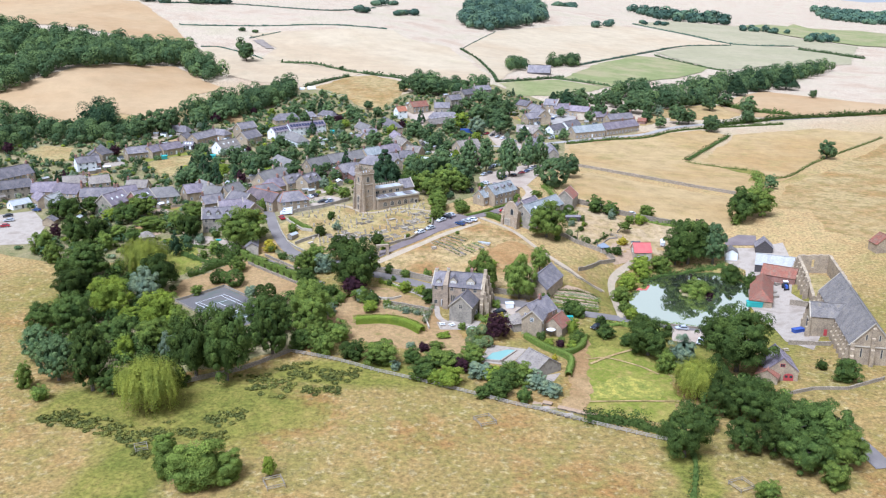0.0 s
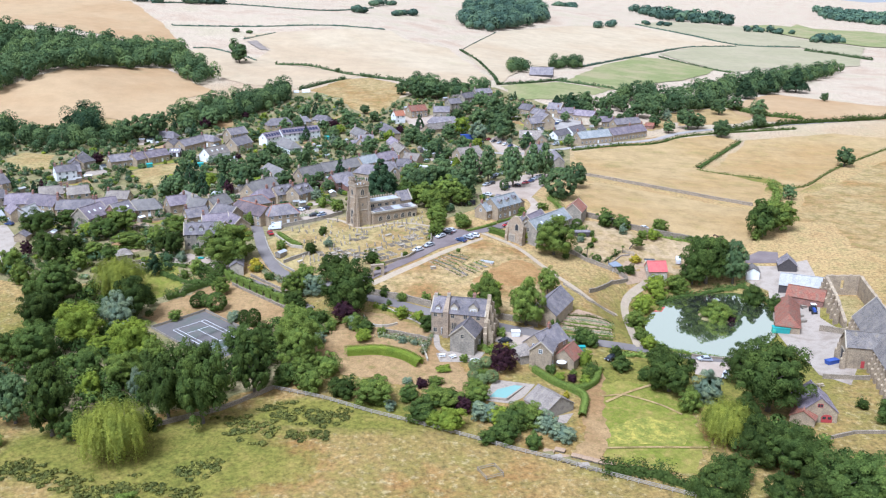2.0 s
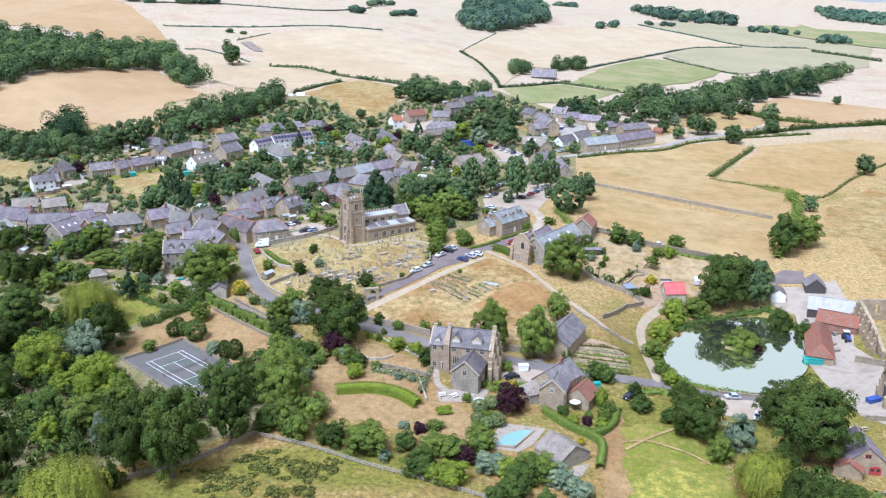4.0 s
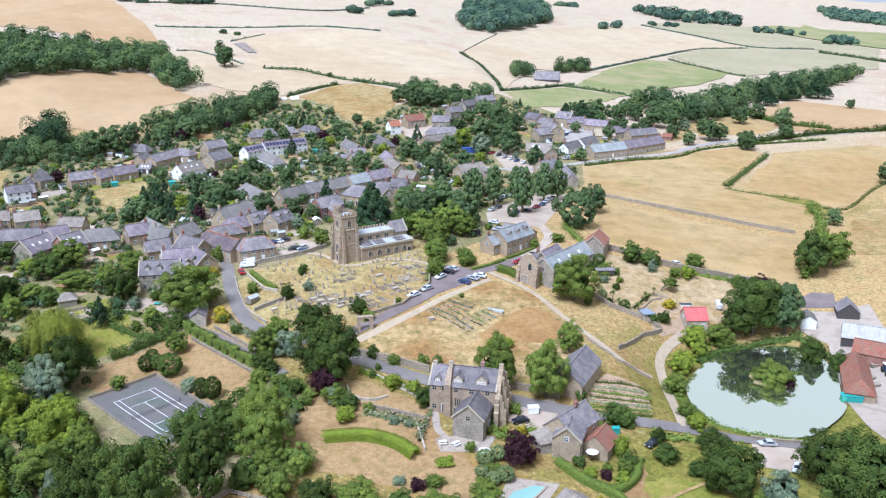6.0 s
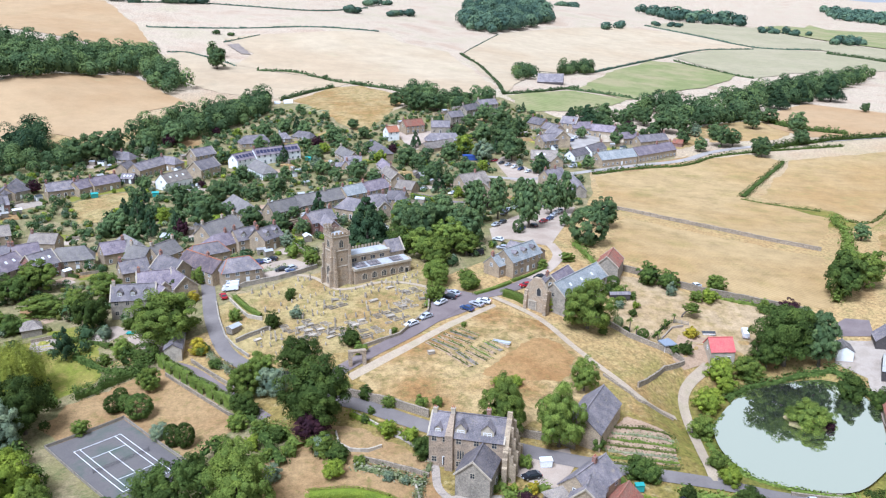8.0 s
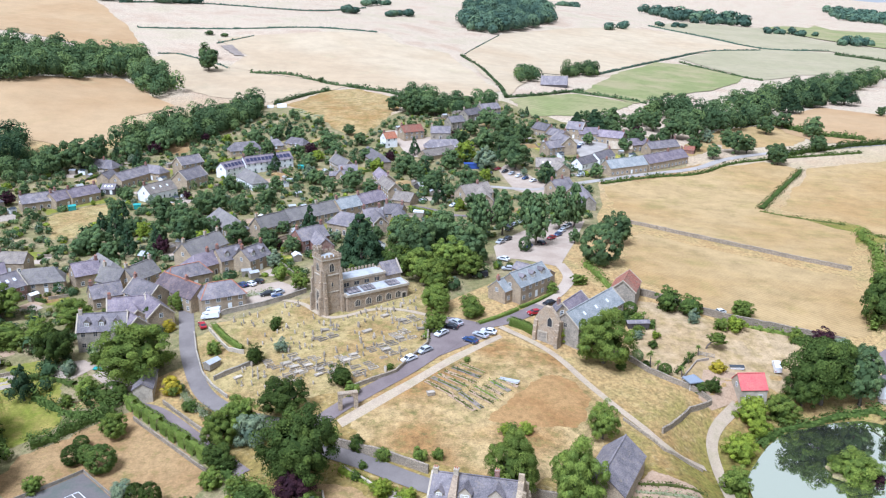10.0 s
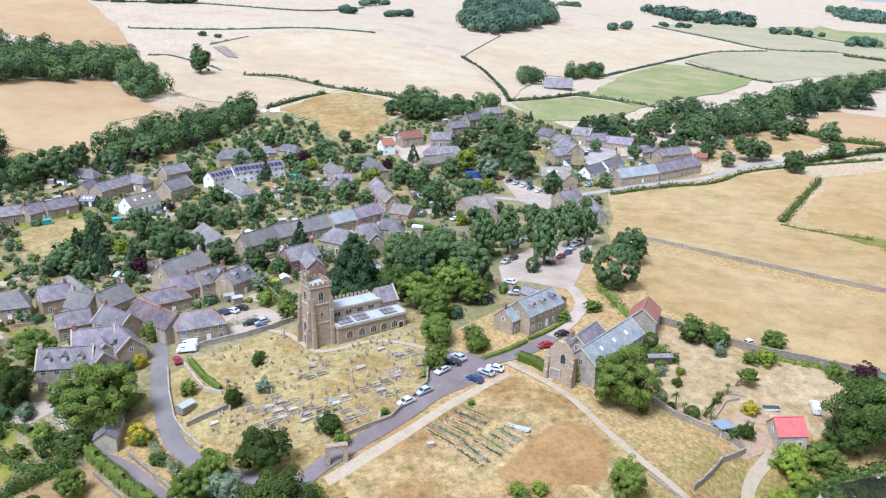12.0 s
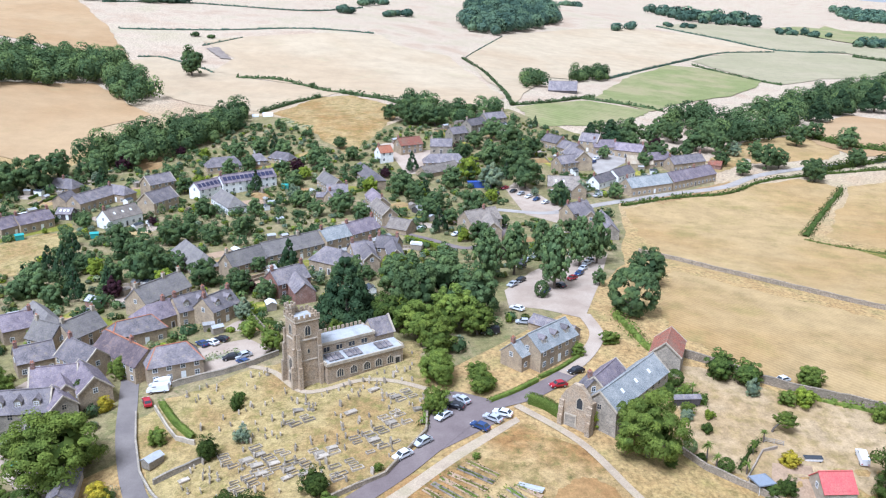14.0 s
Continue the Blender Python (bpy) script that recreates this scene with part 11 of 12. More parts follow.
tree("darkbush", 98.5, 339.8, 5.2, 6.1, "in a dry walled garden")
hedge([(-66.0, 328.0), (-62.6, 321.5), (-58.0, 316.2), (-55.5, 313.5)], 2.4, 1.6, "flower", "flowering shrub bank along the street", 0.2, 24)
for k in range(10):
    x, y, h = -75.4 + k * 2.85, 319.2 - k * 2.7, (3.4, 2.8, 3.2)[k % 3]
    hedge([(x - 0.95, y + 0.9), (x + 0.95, y - 0.9)], 2.2 + 0.3 * (k % 2), h, "ash", "clipped box hedge block in a row", 0.15, 60, True, k)
wall_line("stone_wall", [(-73.5, 314.6), (-62.0, 303.6), (-50.5, 292.2)], 1.0, 0.4, M["drystone"], "low stone wall under clipped hedges", "wall")
box_thing("garden_shed", -59.9, 335.6, 60, 4.0, 2.4, 1.9, "wood", "small grey-roofed timber garden shed on a bank", "shed", 0.0, "lead")


def gazebo(x, y, turn):
    """Four posts under a pointed fabric roof with a valance."""
    e = new("gazebo")
    e.matrix_basis = pose(x, y, gz(x, y) + 0.1, 0, 0, turn)
    tagged(e, "blue-grey fabric garden gazebo on four posts", "gazebo")
    for sx in (-1.8, 1.8):
        for sy in (-1.8, 1.8):
            s = Shape()
            s.tube(sx, sy, -0.3, 2.1, 0.05, 0.05, M["paint"], 6)
            put("post", s.mesh("post"), e)
    s = Shape()
    c = [(-2.0, -2.0), (2.0, -2.0), (2.0, 2.0), (-2.0, 2.0)]
    for (a, b), (p, q) in zip(c, c[1:] + c[:1]):
        s.slab([(a, b, 2.1), (p, q, 2.1), (0, 0, 3.5)], 0.03, M["canvas"])
    put("canopy", s.mesh("canopy"), e)
    for (a, b), (p, q) in zip(c, c[1:] + c[:1]):
        s = Shape()
        s.hull([(a, b, 1.8), (p, q, 1.8), (p * 0.985, q * 0.985, 1.8), (a * 0.985, b * 0.985, 1.8)], [(a, b, 2.09), (p, q, 2.09), (p * 0.985, q * 0.985, 2.09), (a * 0.985, b * 0.985, 2.09)], M["canvas"])
        put("valance", s.mesh("valance"), e)
    return e


def leaning_tree(x, y, turn):
    """A wind-bent tree: a trunk that arches over and an umbrella of leaves at its end."""
    e = new("tree")
    e.matrix_basis = pose(x, y, gz(x, y), 0, 0, turn)
    tagged(e, "wind-bent green tree arching over dry grass", "tree")
    s = Shape()
    bend = [(-0.1, 0, -0.4, 0.3), (0.4, 0, 0.9, 0.25), (1.4, 0.05, 1.8, 0.22), (2.7, 0, 2.3, 0.18), (3.8, -0.1, 2.9, 0.1)]
    for (a, b, c, r), (a2, b2, c2, r2) in zip(bend, bend[1:]):
        ring = [(math.cos(k * math.pi / 4), math.sin(k * math.pi / 4)) for k in range(8)]
        s.hull([(a + r * 0.7 * p, b + r * q, c - r * 0.7 * p) for p, q in ring], [(a2 + r2 * 0.7 * p, b2 + r2 * q, c2 - r2 * 0.7 * p) for p, q in ring], M["bark"])
    put("trunk", s.mesh("trunk"), e, None, "bare arching trunk")
    m = pose(2.9, 0, 1.1, 0, 14, 0) @ Matrix.Diagonal((0.66, 0.52, 0.38, 1))
    put("crown", crown_mesh("crown", "round", M["ash"], 77, 90, 110, 0.2), e, m)
    return e


M["canvas"] = plain("blue-grey canvas", (0.2, 0.22, 0.25), 0.8, speck=0.08)
gazebo(64.8, 334.6, 15)
leaning_tree(74.0, 354.6, 8)
rail_fence([(71.0, 350.6), (75.0, 350.0)], "short dark timber fence by a garden wall")
box_thing("cold_frame", 80.2, 346.2, -4, 3.8, 1.3, 0.7, "paint", "low white cold frame in a dry garden", "cold frame", 0.0, "glass")
tree("limebush", 14.0, 303.0, 3.0, 4.6, "in the paddock")
tree("limebush", 18.6, 303.6, 3.4, 4.4, "in the paddock")
tree("oak", -40.5, 590.0, 7.5, 8.5, "by a village lane")
tree("ash", -46.0, 617.0, 8.0, 8.0, "by a village lane")
tree("oak", -54.0, 634.0, 7.0, 8.0, "by a village lane")
tree("ash", -37.0, 571.0, 6.0, 6.5, "by a village lane")
tree("ash", -1.8, 367.1, 7.5, 8.5, "by a cottage garden")
tree("bush", 8.4, 361.0, 5.5, 8.0, "by a cottage garden")
tree("limebush", 10.6, 363.6, 3.2, 4.0, "by a cottage garden")
tree("bush", 33.4, 380.7, 4.0, 5.5, "by a cottage garden")
tree("bush", 43.0, 388.9, 4.2, 6.5, "by a cottage garden")
box_thing("raised_bed", 25.8, 212.0, -24, 2.4, 1.3, 0.45, "wood", "timber raised bed of soil by the fence", "raised bed", 0.0, "soil")
box_thing("raised_bed", 28.6, 212.8, -24, 2.4, 1.3, 0.45, "wood", "timber raised bed of soil by the fence", "raised bed", 0.0, "soil")
box_thing("raised_bed", 29.0, 209.8, -24, 2.4, 1.3, 0.45, "wood", "timber raised bed of soil by the fence", "raised bed", 0.0, "soil")
box_thing("raised_bed", 32.3, 210.3, -24, 2.4, 1.3, 0.45, "wood", "timber raised bed of soil by the fence", "raised bed", 0.0, "soil")
box_thing("raised_bed", 34.7, 209.2, -24, 2.4, 1.3, 0.45, "wood", "timber raised bed of soil by the fence", "raised bed", 0.0, "soil")
box_thing("raised_bed", 37.1, 208.1, -24, 2.4, 1.3, 0.45, "wood", "timber raised bed of soil by the fence", "raised bed", 0.0, "soil")
box_thing("raised_bed", 39.5, 207.0, -24, 2.4, 1.3, 0.45, "wood", "timber raised bed of soil by the fence", "raised bed", 0.0, "soil")
# vegetable rows
for k, (x, y, x2, y2) in enumerate(((-4.4, 324.3, 2.1, 318.1), (-2.8, 326.0, 3.9, 320.2), (-1.2, 327.6, 5.8, 322.0), (0.4, 329.2, 7.7, 324.2), (2.3, 331.1, 9.1, 326.5), (4.3, 333.1, 10.2, 328.8),
                                    (10.1, 322.7, 14.1, 318.9), (11.8, 325.0, 16.1, 320.7), (13.5, 326.2, 18.2, 323.0),
                                    (1.5, 318.1, 7.2, 311.5), (3.9, 319.2, 9.0, 312.6), (6.3, 319.9, 11.5, 315.1), (7.7, 322.1, 12.8, 316.7))):
    road("vegetable_bed", [(x, y), (x2, y2)], 1.35, M[("soil", "bare")[k % 3 == 1]], "strip of brown dug soil in the paddock", 0.2, "bed")
    hedge([(x, y), (x2, y2)], 0.9, 0.55, ("tussock", "scrub", "ash", "tussock", "scrub")[k % 5], "low patchy row of vegetables in dug soil", 0.2, 11, seed=k)
box_thing("boulder", -3.1, 318.0, 20, 1.8, 1.3, 0.9, "gravestone", "pale lump of stone in the paddock", "stone")
drape("kitchen_garden", [(40.4, 289.1), (45.0, 294.5), (54.6, 292.0), (53.2, 276.0), (45.3, 275.8), (36.8, 280.0)], M["soil"], 0.16, "brown kitchen garden soil", "bed", 3)
hedge([(40.4, 289.1), (55.3, 290.5)], 1.2, 0.8, "scrub", "mixed row of kitchen garden plants", 0.2, 18)
hedge([(39.7, 286.4), (54.6, 286.6)], 1.2, 0.8, "flower", "mixed row of kitchen garden plants", 0.2, 18)
hedge([(38.9, 283.9), (54.1, 283.5)], 1.2, 0.8, "ash", "mixed row of kitchen garden plants", 0.2, 18)
hedge([(38.2, 281.4), (53.7, 281.0)], 1.2, 0.8, "scrub", "mixed row of kitchen garden plants", 0.2, 18)
hedge([(37.5, 279.0), (53.4, 278.8)], 1.2, 0.8, "flower", "mixed row of kitchen garden plants", 0.2, 18)
hedge([(36.9, 276.7), (53.2, 276.7)], 1.2, 0.8, "ash", "mixed row of kitchen garden plants", 0.2, 18)
hedge([(36.2, 274.4), (52.9, 274.5)], 1.2, 0.8, "scrub", "mixed row of kitchen garden plants", 0.2, 18)
box_thing("raised_bed", 25.5, 210.7, 12, 2.4, 1.4, 0.5, "wood", "timber raised bed with plants by the wall", "raised bed", 0.0, "garden")
box_thing("raised_bed", 27.5, 209.6, 12, 2.4, 1.4, 0.5, "wood", "timber raised bed with plants by the wall", "raised bed", 0.0, "paving")
box_thing("raised_bed", 29.5, 208.5, 12, 2.4, 1.4, 0.5, "wood", "timber raised bed with plants by the wall", "raised bed", 0.0, "garden")
box_thing("raised_bed", 31.4, 207.4, 12, 2.4, 1.4, 0.5, "wood", "timber raised bed with plants by the wall", "raised bed", 0.0, "garden")
box_thing("raised_bed", 33.4, 206.3, 12, 2.4, 1.4, 0.5, "wood", "timber raised bed with plants by the wall", "raised bed", 0.0, "paving")
box_thing("raised_bed", 35.3, 205.2, 12, 2.4, 1.4, 0.5, "wood", "timber raised bed with plants by the wall", "raised bed", 0.0, "garden")
# borders and rough grass
hedge([(-17.6, 270.0), (-10.5, 266.8), (-4.8, 263.6)], 2.5, 1.2, "flower", "flowering border below a garden wall", 0.3, 9, False)
hedge([(-22.0, 289.7), (-14.0, 284.3), (-8.5, 281.1)], 2.2, 1.2, "lime", "clipped shrubs along a terrace", 0.3, 9, False)
hedge([(-3.0, 270.0), (-4.8, 262.0), (-5.3, 258.2)], 2, 1.2, "flower", "flowering border by the manor", 0.3, 9, False)
hedge([(-30.4, 285.6), (-25.6, 279.2), (-26.8, 272.6)], 3, 1.6, "ash", "mixed border of garden shrubs", 0.3, 9, False)
hedge([(37.8, 268.2), (41.2, 258.9), (44.0, 253.5)], 4, 1.5, "ash", "mixed cottage garden shrubs", 0.3, 9, False)
hedge([(-19.0, 269.4), (-11.5, 267.1), (-4.0, 263.3)], 2.5, 1.2, "flower", "flowering border below a garden wall", 0.3, 9, False)
hedge([(-49.2, 297.2), (-40.5, 280.9), (-34.9, 271.1)], 4, 2.2, "oak", "dark green shrubs in a garden", 0.3, 9, False)
hedge([(-44.2, 286.2), (-38.6, 285.4), (-32.0, 277.6)], 4, 2, "ash", "mixed border of garden shrubs", 0.3, 9, False)
hedge([(12.0, 266.7), (14.1, 261.2), (21.7, 264.6)], 3, 1.4, "ash", "garden shrubs beside the drive", 0.3, 9, False)
hedge([(0.5, 359.8), (-3.7, 354.0), (-4.9, 345.9)], 2, 1.4, "ash", "shrubs inside the churchyard wall", 0.3, 9, False)
hedge([(-67.5, 373.5), (-60.5, 378.7), (-51.4, 382.4)], 2.5, 1.2, "flower", "flowering shrubs by the wall", 0.3, 9, False)
hedge([(48.3, 407.0), (51.5, 392.3), (54.7, 380.3)], 3, 2, "ash", "shrubs behind the cottage", 0.3, 9, False)
hedge([(-132.9, 340.7), (-125.2, 346.4), (-117.5, 340.3)], 4, 2, "ash", "green shrubs in a garden", 0.3, 9, False)
hedge([(-110.4, 331.2), (-105.1, 334.5), (-93.8, 330.7)], 3, 1.8, "oak", "green shrubs in a garden", 0.3, 9, False)
thicket("rough_tussocks", tufted([(-57.9, 200.6, 1.2, 4.5), (-56.2, 201.3, 1.0, 3.9), (-51.9, 200.5, 0.6, 2.5), (-52.4, 204.4, 0.7, 2.6), (-54.7, 202.7, 0.6, 1.8), (-53.4, 201.6, 0.5, 3.8), (-54.9, 197.9, 0.9, 4.5), (-58.5, 199.8, 0.8, 3.7), (-56.5, 201.7, 0.9, 2.4), (-44.3, 219.7, 1.2, 1.8), (-45.7, 211.8, 0.7, 1.9), (-50.1, 217.0, 1.3, 3.6), (-47.4, 219.5, 1.0, 1.8), (-48.5, 213.5, 0.7, 2.2), (-42.3, 216.2, 1.3, 4.2), (-51.0, 216.0, 1.3, 2.7), (-46.7, 216.8, 0.7, 2.3), (-43.1, 211.6, 1.3, 3.0), (-43.0, 220.5, 0.7, 2.1), (-50.3, 221.0, 1.3, 2.0), (-42.2, 217.2, 0.6, 1.9), (-44.8, 220.1, 1.1, 3.2), (-47.2, 221.1, 1.2, 2.3), (-46.4, 218.2, 0.7, 1.8), (-46.0, 218.0, 0.6, 2.3), (-41.9, 222.0, 1.2, 2.3), (-41.5, 218.8, 1.0, 2.7), (-36.9, 226.9, 1.0, 2.6), (-32.2, 224.9, 1.3, 3.8), (-33.9, 227.7, 0.6, 3.5), (-41.6, 226.9, 0.8, 2.3), (-40.5, 227.0, 1.1, 1.8), (-41.8, 225.3, 1.0, 2.4), (-38.5, 231.7, 0.6, 2.0), (-38.6, 223.4, 0.7, 4.0), (-39.6, 225.3, 1.3, 3.3)], 5), M["tussock"], "dark rough tussocks in the pasture", "rough grass", 60, 0.15, 9)
thicket("rough_tussocks", tufted([(-30.9, 223.9, 1.2, 4.5), (-29.1, 224.6, 1.0, 3.9), (-25.0, 223.9, 0.6, 2.5), (-25.0, 227.9, 0.7, 2.6), (-27.5, 226.1, 0.6, 1.8), (-26.4, 224.9, 0.5, 3.8), (-28.2, 221.1, 0.9, 4.5), (-31.6, 223.0, 0.8, 3.7), (-29.4, 225.0, 0.9, 2.4), (-38.7, 231.3, 1.2, 1.8), (-40.1, 223.7, 0.7, 1.9), (-44.2, 228.8, 1.3, 3.6), (-41.6, 231.1, 1.0, 1.8), (-42.7, 225.3, 0.7, 2.2), (-36.9, 227.9, 1.3, 4.2), (-45.1, 227.8, 1.3, 2.7), (-41.0, 228.5, 0.7, 2.3), (-37.6, 223.4, 1.3, 3.0), (-49.9, 223.0, 0.7, 2.1), (-56.6, 223.6, 1.3, 2.0), (-49.1, 220.0, 0.6, 1.9), (-51.5, 222.7, 1.1, 3.2), (-53.7, 223.6, 1.2, 2.3), (-52.9, 221.0, 0.7, 1.8), (-52.5, 220.7, 0.6, 2.3), (-48.9, 224.5, 1.2, 2.3), (-48.5, 221.5, 1.0, 2.7), (-33.3, 216.9, 1.0, 2.6), (-29.2, 215.4, 1.3, 3.8), (-30.7, 217.7, 0.6, 3.5), (-37.4, 216.8, 0.8, 2.3), (-36.4, 217.0, 1.1, 1.8), (-37.5, 215.5, 1.0, 2.4), (-34.6, 220.9, 0.6, 2.0), (-34.8, 214.1, 0.7, 4.0), (-35.6, 215.6, 1.3, 3.3)], 5), M["tussock"], "dark rough tussocks in the pasture", "rough grass", 60, 0.15, 9)
thicket("rough_tussocks", tufted([(-76.9, 190.8, 1.2, 4.5), (-75.3, 191.4, 1.0, 3.9), (-71.2, 190.6, 0.6, 2.5), (-72.0, 194.2, 0.7, 2.6), (-74.0, 192.7, 0.6, 1.8), (-72.7, 191.6, 0.5, 3.8), (-73.8, 188.3, 0.9, 4.5), (-77.4, 190.0, 0.8, 3.7), (-75.7, 191.8, 0.9, 2.4), (-85.3, 199.4, 1.2, 1.8), (-85.3, 192.6, 0.7, 1.9), (-90.2, 197.0, 1.3, 3.6), (-88.1, 199.1, 1.0, 1.8), (-88.1, 194.0, 0.7, 2.2), (-82.9, 196.4, 1.3, 4.2), (-90.9, 196.1, 1.3, 2.7), (-87.1, 196.8, 0.7, 2.3), (-82.9, 192.4, 1.3, 3.0), (-80.8, 194.5, 0.7, 2.1), (-87.4, 194.9, 1.3, 2.0), (-79.6, 191.8, 0.6, 1.9), (-82.3, 194.2, 1.1, 3.2), (-84.6, 194.9, 1.2, 2.3), (-83.5, 192.6, 0.7, 1.8), (-83.1, 192.4, 0.6, 2.3), (-80.0, 195.8, 1.2, 2.3), (-79.2, 193.1, 1.0, 2.7), (-66.7, 194.3, 1.0, 2.6), (-62.4, 192.8, 1.3, 3.8), (-64.1, 194.9, 0.6, 3.5), (-70.8, 194.3, 0.8, 2.3), (-69.9, 194.4, 1.1, 1.8), (-70.8, 193.0, 1.0, 2.4), (-68.6, 198.1, 0.6, 2.0), (-67.9, 191.6, 0.7, 4.0), (-68.9, 193.1, 1.3, 3.3)], 5), M["tussock"], "dark rough growth beside a ditch", "rough grass", 60, 0.15, 9)
thicket("rough_tussocks", tufted([(-100.2, 200.3, 1.2, 4.5), (-98.7, 200.9, 1.0, 3.9), (-94.8, 200.2, 0.6, 2.5), (-95.9, 203.7, 0.7, 2.6), (-97.7, 202.2, 0.6, 1.8), (-96.3, 201.2, 0.5, 3.8), (-97.0, 197.9, 0.9, 4.5), (-100.6, 199.5, 0.8, 3.7), (-99.1, 201.3, 0.9, 2.4), (-91.0, 201.9, 1.2, 1.8), (-90.9, 195.6, 0.7, 1.9), (-95.4, 199.7, 1.3, 3.6), (-93.5, 201.7, 1.0, 1.8), (-93.5, 196.9, 0.7, 2.2), (-88.8, 199.1, 1.3, 4.2), (-96.0, 198.9, 1.3, 2.7), (-92.5, 199.5, 0.7, 2.3), (-88.6, 195.4, 1.3, 3.0), (-55.0, 192.0, 0.7, 2.1), (-60.8, 192.3, 1.3, 2.0), (-54.2, 189.6, 0.6, 1.9), (-56.3, 191.8, 1.1, 3.2), (-58.3, 192.4, 1.2, 2.3), (-57.6, 190.3, 0.7, 1.8), (-57.2, 190.2, 0.6, 2.3), (-54.1, 193.2, 1.2, 2.3), (-53.7, 190.8, 1.0, 2.7), (-69.5, 185.0, 1.0, 2.6), (-65.7, 183.8, 1.3, 3.8), (-67.3, 185.6, 0.6, 3.5), (-73.1, 185.0, 0.8, 2.3), (-72.2, 185.1, 1.1, 1.8), (-73.0, 184.0, 1.0, 2.4), (-71.2, 188.2, 0.6, 2.0), (-70.4, 182.8, 0.7, 4.0), (-71.3, 184.0, 1.3, 3.3)], 5), M["tussock"], "dark rough growth beside a ditch", "rough grass", 60, 0.15, 9)
# garden trees and shrubs between the houses
tree("copper", -135.1, 623.5, 5.5, 6.2, "in a village garden")
tree("silver", -89.9, 452.5, 5.7, 5.0, "in a village garden")
tree("ash", -195.1, 507.4, 6.3, 5.7, "in a village garden")
tree("conifer", -228.9, 567.2, 7.0, 4.4, "in a village garden")
tree("tall", 13.4, 587.2, 8.4, 7.1, "in a village garden")
tree("lime", -127.6, 439.4, 3.8, 4.1, "in a village garden")
tree("ash", 86.0, 635.2, 7.9, 7.4, "in a village garden")
tree("conifer", -100.6, 514.3, 7.1, 4.4, "in a village garden")
tree("lime", -13.3, 399.6, 7.3, 7.2, "in a village garden")
tree("conifer", -135.2, 443.9, 8.1, 5.1, "in a village garden")
tree("tall", -232.7, 564.5, 7.6, 6.7, "in a village garden")
tree("copper", 19.7, 461.6, 5.8, 4.9, "in a village garden")
tree("oak", 21.1, 622.0, 7.5, 6.4, "in a village garden")
tree("ash", -63.0, 544.7, 6.4, 6.6, "in a village garden")
tree("ash", -91.9, 667.7, 6.0, 6.1, "in a village garden")
tree("silver", -188.8, 436.4, 7.2, 6.7, "in a village garden")
tree("ash", -95.1, 602.3, 6.6, 6.8, "in a village garden")
tree("conifer", 52.0, 551.1, 11.8, 7.4, "in a village garden")
tree("tall", -127.3, 448.8, 4.2, 4.2, "in a village garden")
tree("silver", -128.0, 502.3, 5.2, 5.5, "in a village garden")
tree("silver", -55.8, 405.9, 6.6, 6.0, "in a village garden")
tree("copper", -102.2, 432.6, 7.6, 6.7, "in a village garden")
tree("silver", 54.7, 565.2, 6.5, 7.1, "in a village garden")
tree("tall", 24.1, 511.3, 5.6, 6.3, "in a village garden")
tree("conifer", -195.1, 433.0, 8.1, 5.1, "in a village garden")
tree("ash", -178.2, 581.0, 6.1, 5.6, "in a village garden")
tree("tall", -248.6, 539.8, 4.7, 5.2, "in a village garden")
tree("tall", -167.0, 415.8, 4.9, 4.4, "in a village garden")
tree("copper", -59.5, 429.9, 4.4, 4.9, "in a village garden")
tree("lime", -54.8, 407.9, 4.7, 5.1, "in a village garden")
tree("ash", -130.6, 683.3, 5.6, 5.2, "in a village garden")
tree("lime", 21.4, 553.1, 6.8, 7.5, "in a village garden")
tree("copper", 8.0, 643.4, 4.6, 5.1, "in a village garden")
tree("ash", -254.6, 526.0, 6.6, 7.5, "in a village garden")
tree("copper", -250.2, 496.7, 7.9, 7.2, "in a village garden")
tree("tall", -189.4, 515.1, 5.4, 6.0, "in a village garden")
tree("lime", -197.9, 457.7, 4.5, 4.4, "in a village garden")
tree("conifer", -285.3, 549.7, 6.6, 4.1, "in a village garden")
tree("ash", -169.7, 575.5, 4.4, 4.0, "in a village garden")
tree("silver", -65.4, 552.1, 8.0, 7.2, "in a village garden")
tree("silver", 4.4, 627.7, 5.2, 4.4, "in a village garden")
tree("tall", -156.6, 654.7, 6.9, 7.1, "in a village garden")
tree("copper", -123.1, 678.8, 7.2, 7.2, "in a village garden")
tree("oak", 21.1, 623.6, 4.4, 5.1, "in a village garden")
tree("lime", -112.0, 570.6, 6.3, 6.9, "in a village garden")
tree("oak", -17.1, 577.8, 7.9, 6.7, "in a village garden")
tree("copper", -189.6, 498.9, 7.2, 6.8, "in a village garden")
tree("conifer", -87.6, 630.6, 9.1, 5.7, "in a village garden")
tree("silver", -39.2, 435.9, 4.2, 4.9, "in a village garden")
tree("ash", -196.4, 358.4, 6.3, 5.5, "in a village garden")
tree("ash", -268.5, 533.9, 6.2, 6.6, "in a village garden")
tree("silver", -160.4, 573.7, 6.0, 5.1, "in a village garden")
tree("ash", -28.2, 437.6, 8.2, 7.4, "in a village garden")
tree("oak", -146.2, 516.1, 5.0, 4.4, "in a village garden")
tree("lime", 33.2, 473.0, 5.4, 5.9, "in a village garden")
tree("oak", 14.3, 527.6, 8.0, 7.4, "in a village garden")
tree("conifer", -50.5, 450.1, 11.7, 7.3, "in a village garden")
tree("conifer", -84.7, 565.7, 10.4, 6.5, "in a village garden")
tree("conifer", -153.1, 562.1, 11.6, 7.3, "in a village garden")
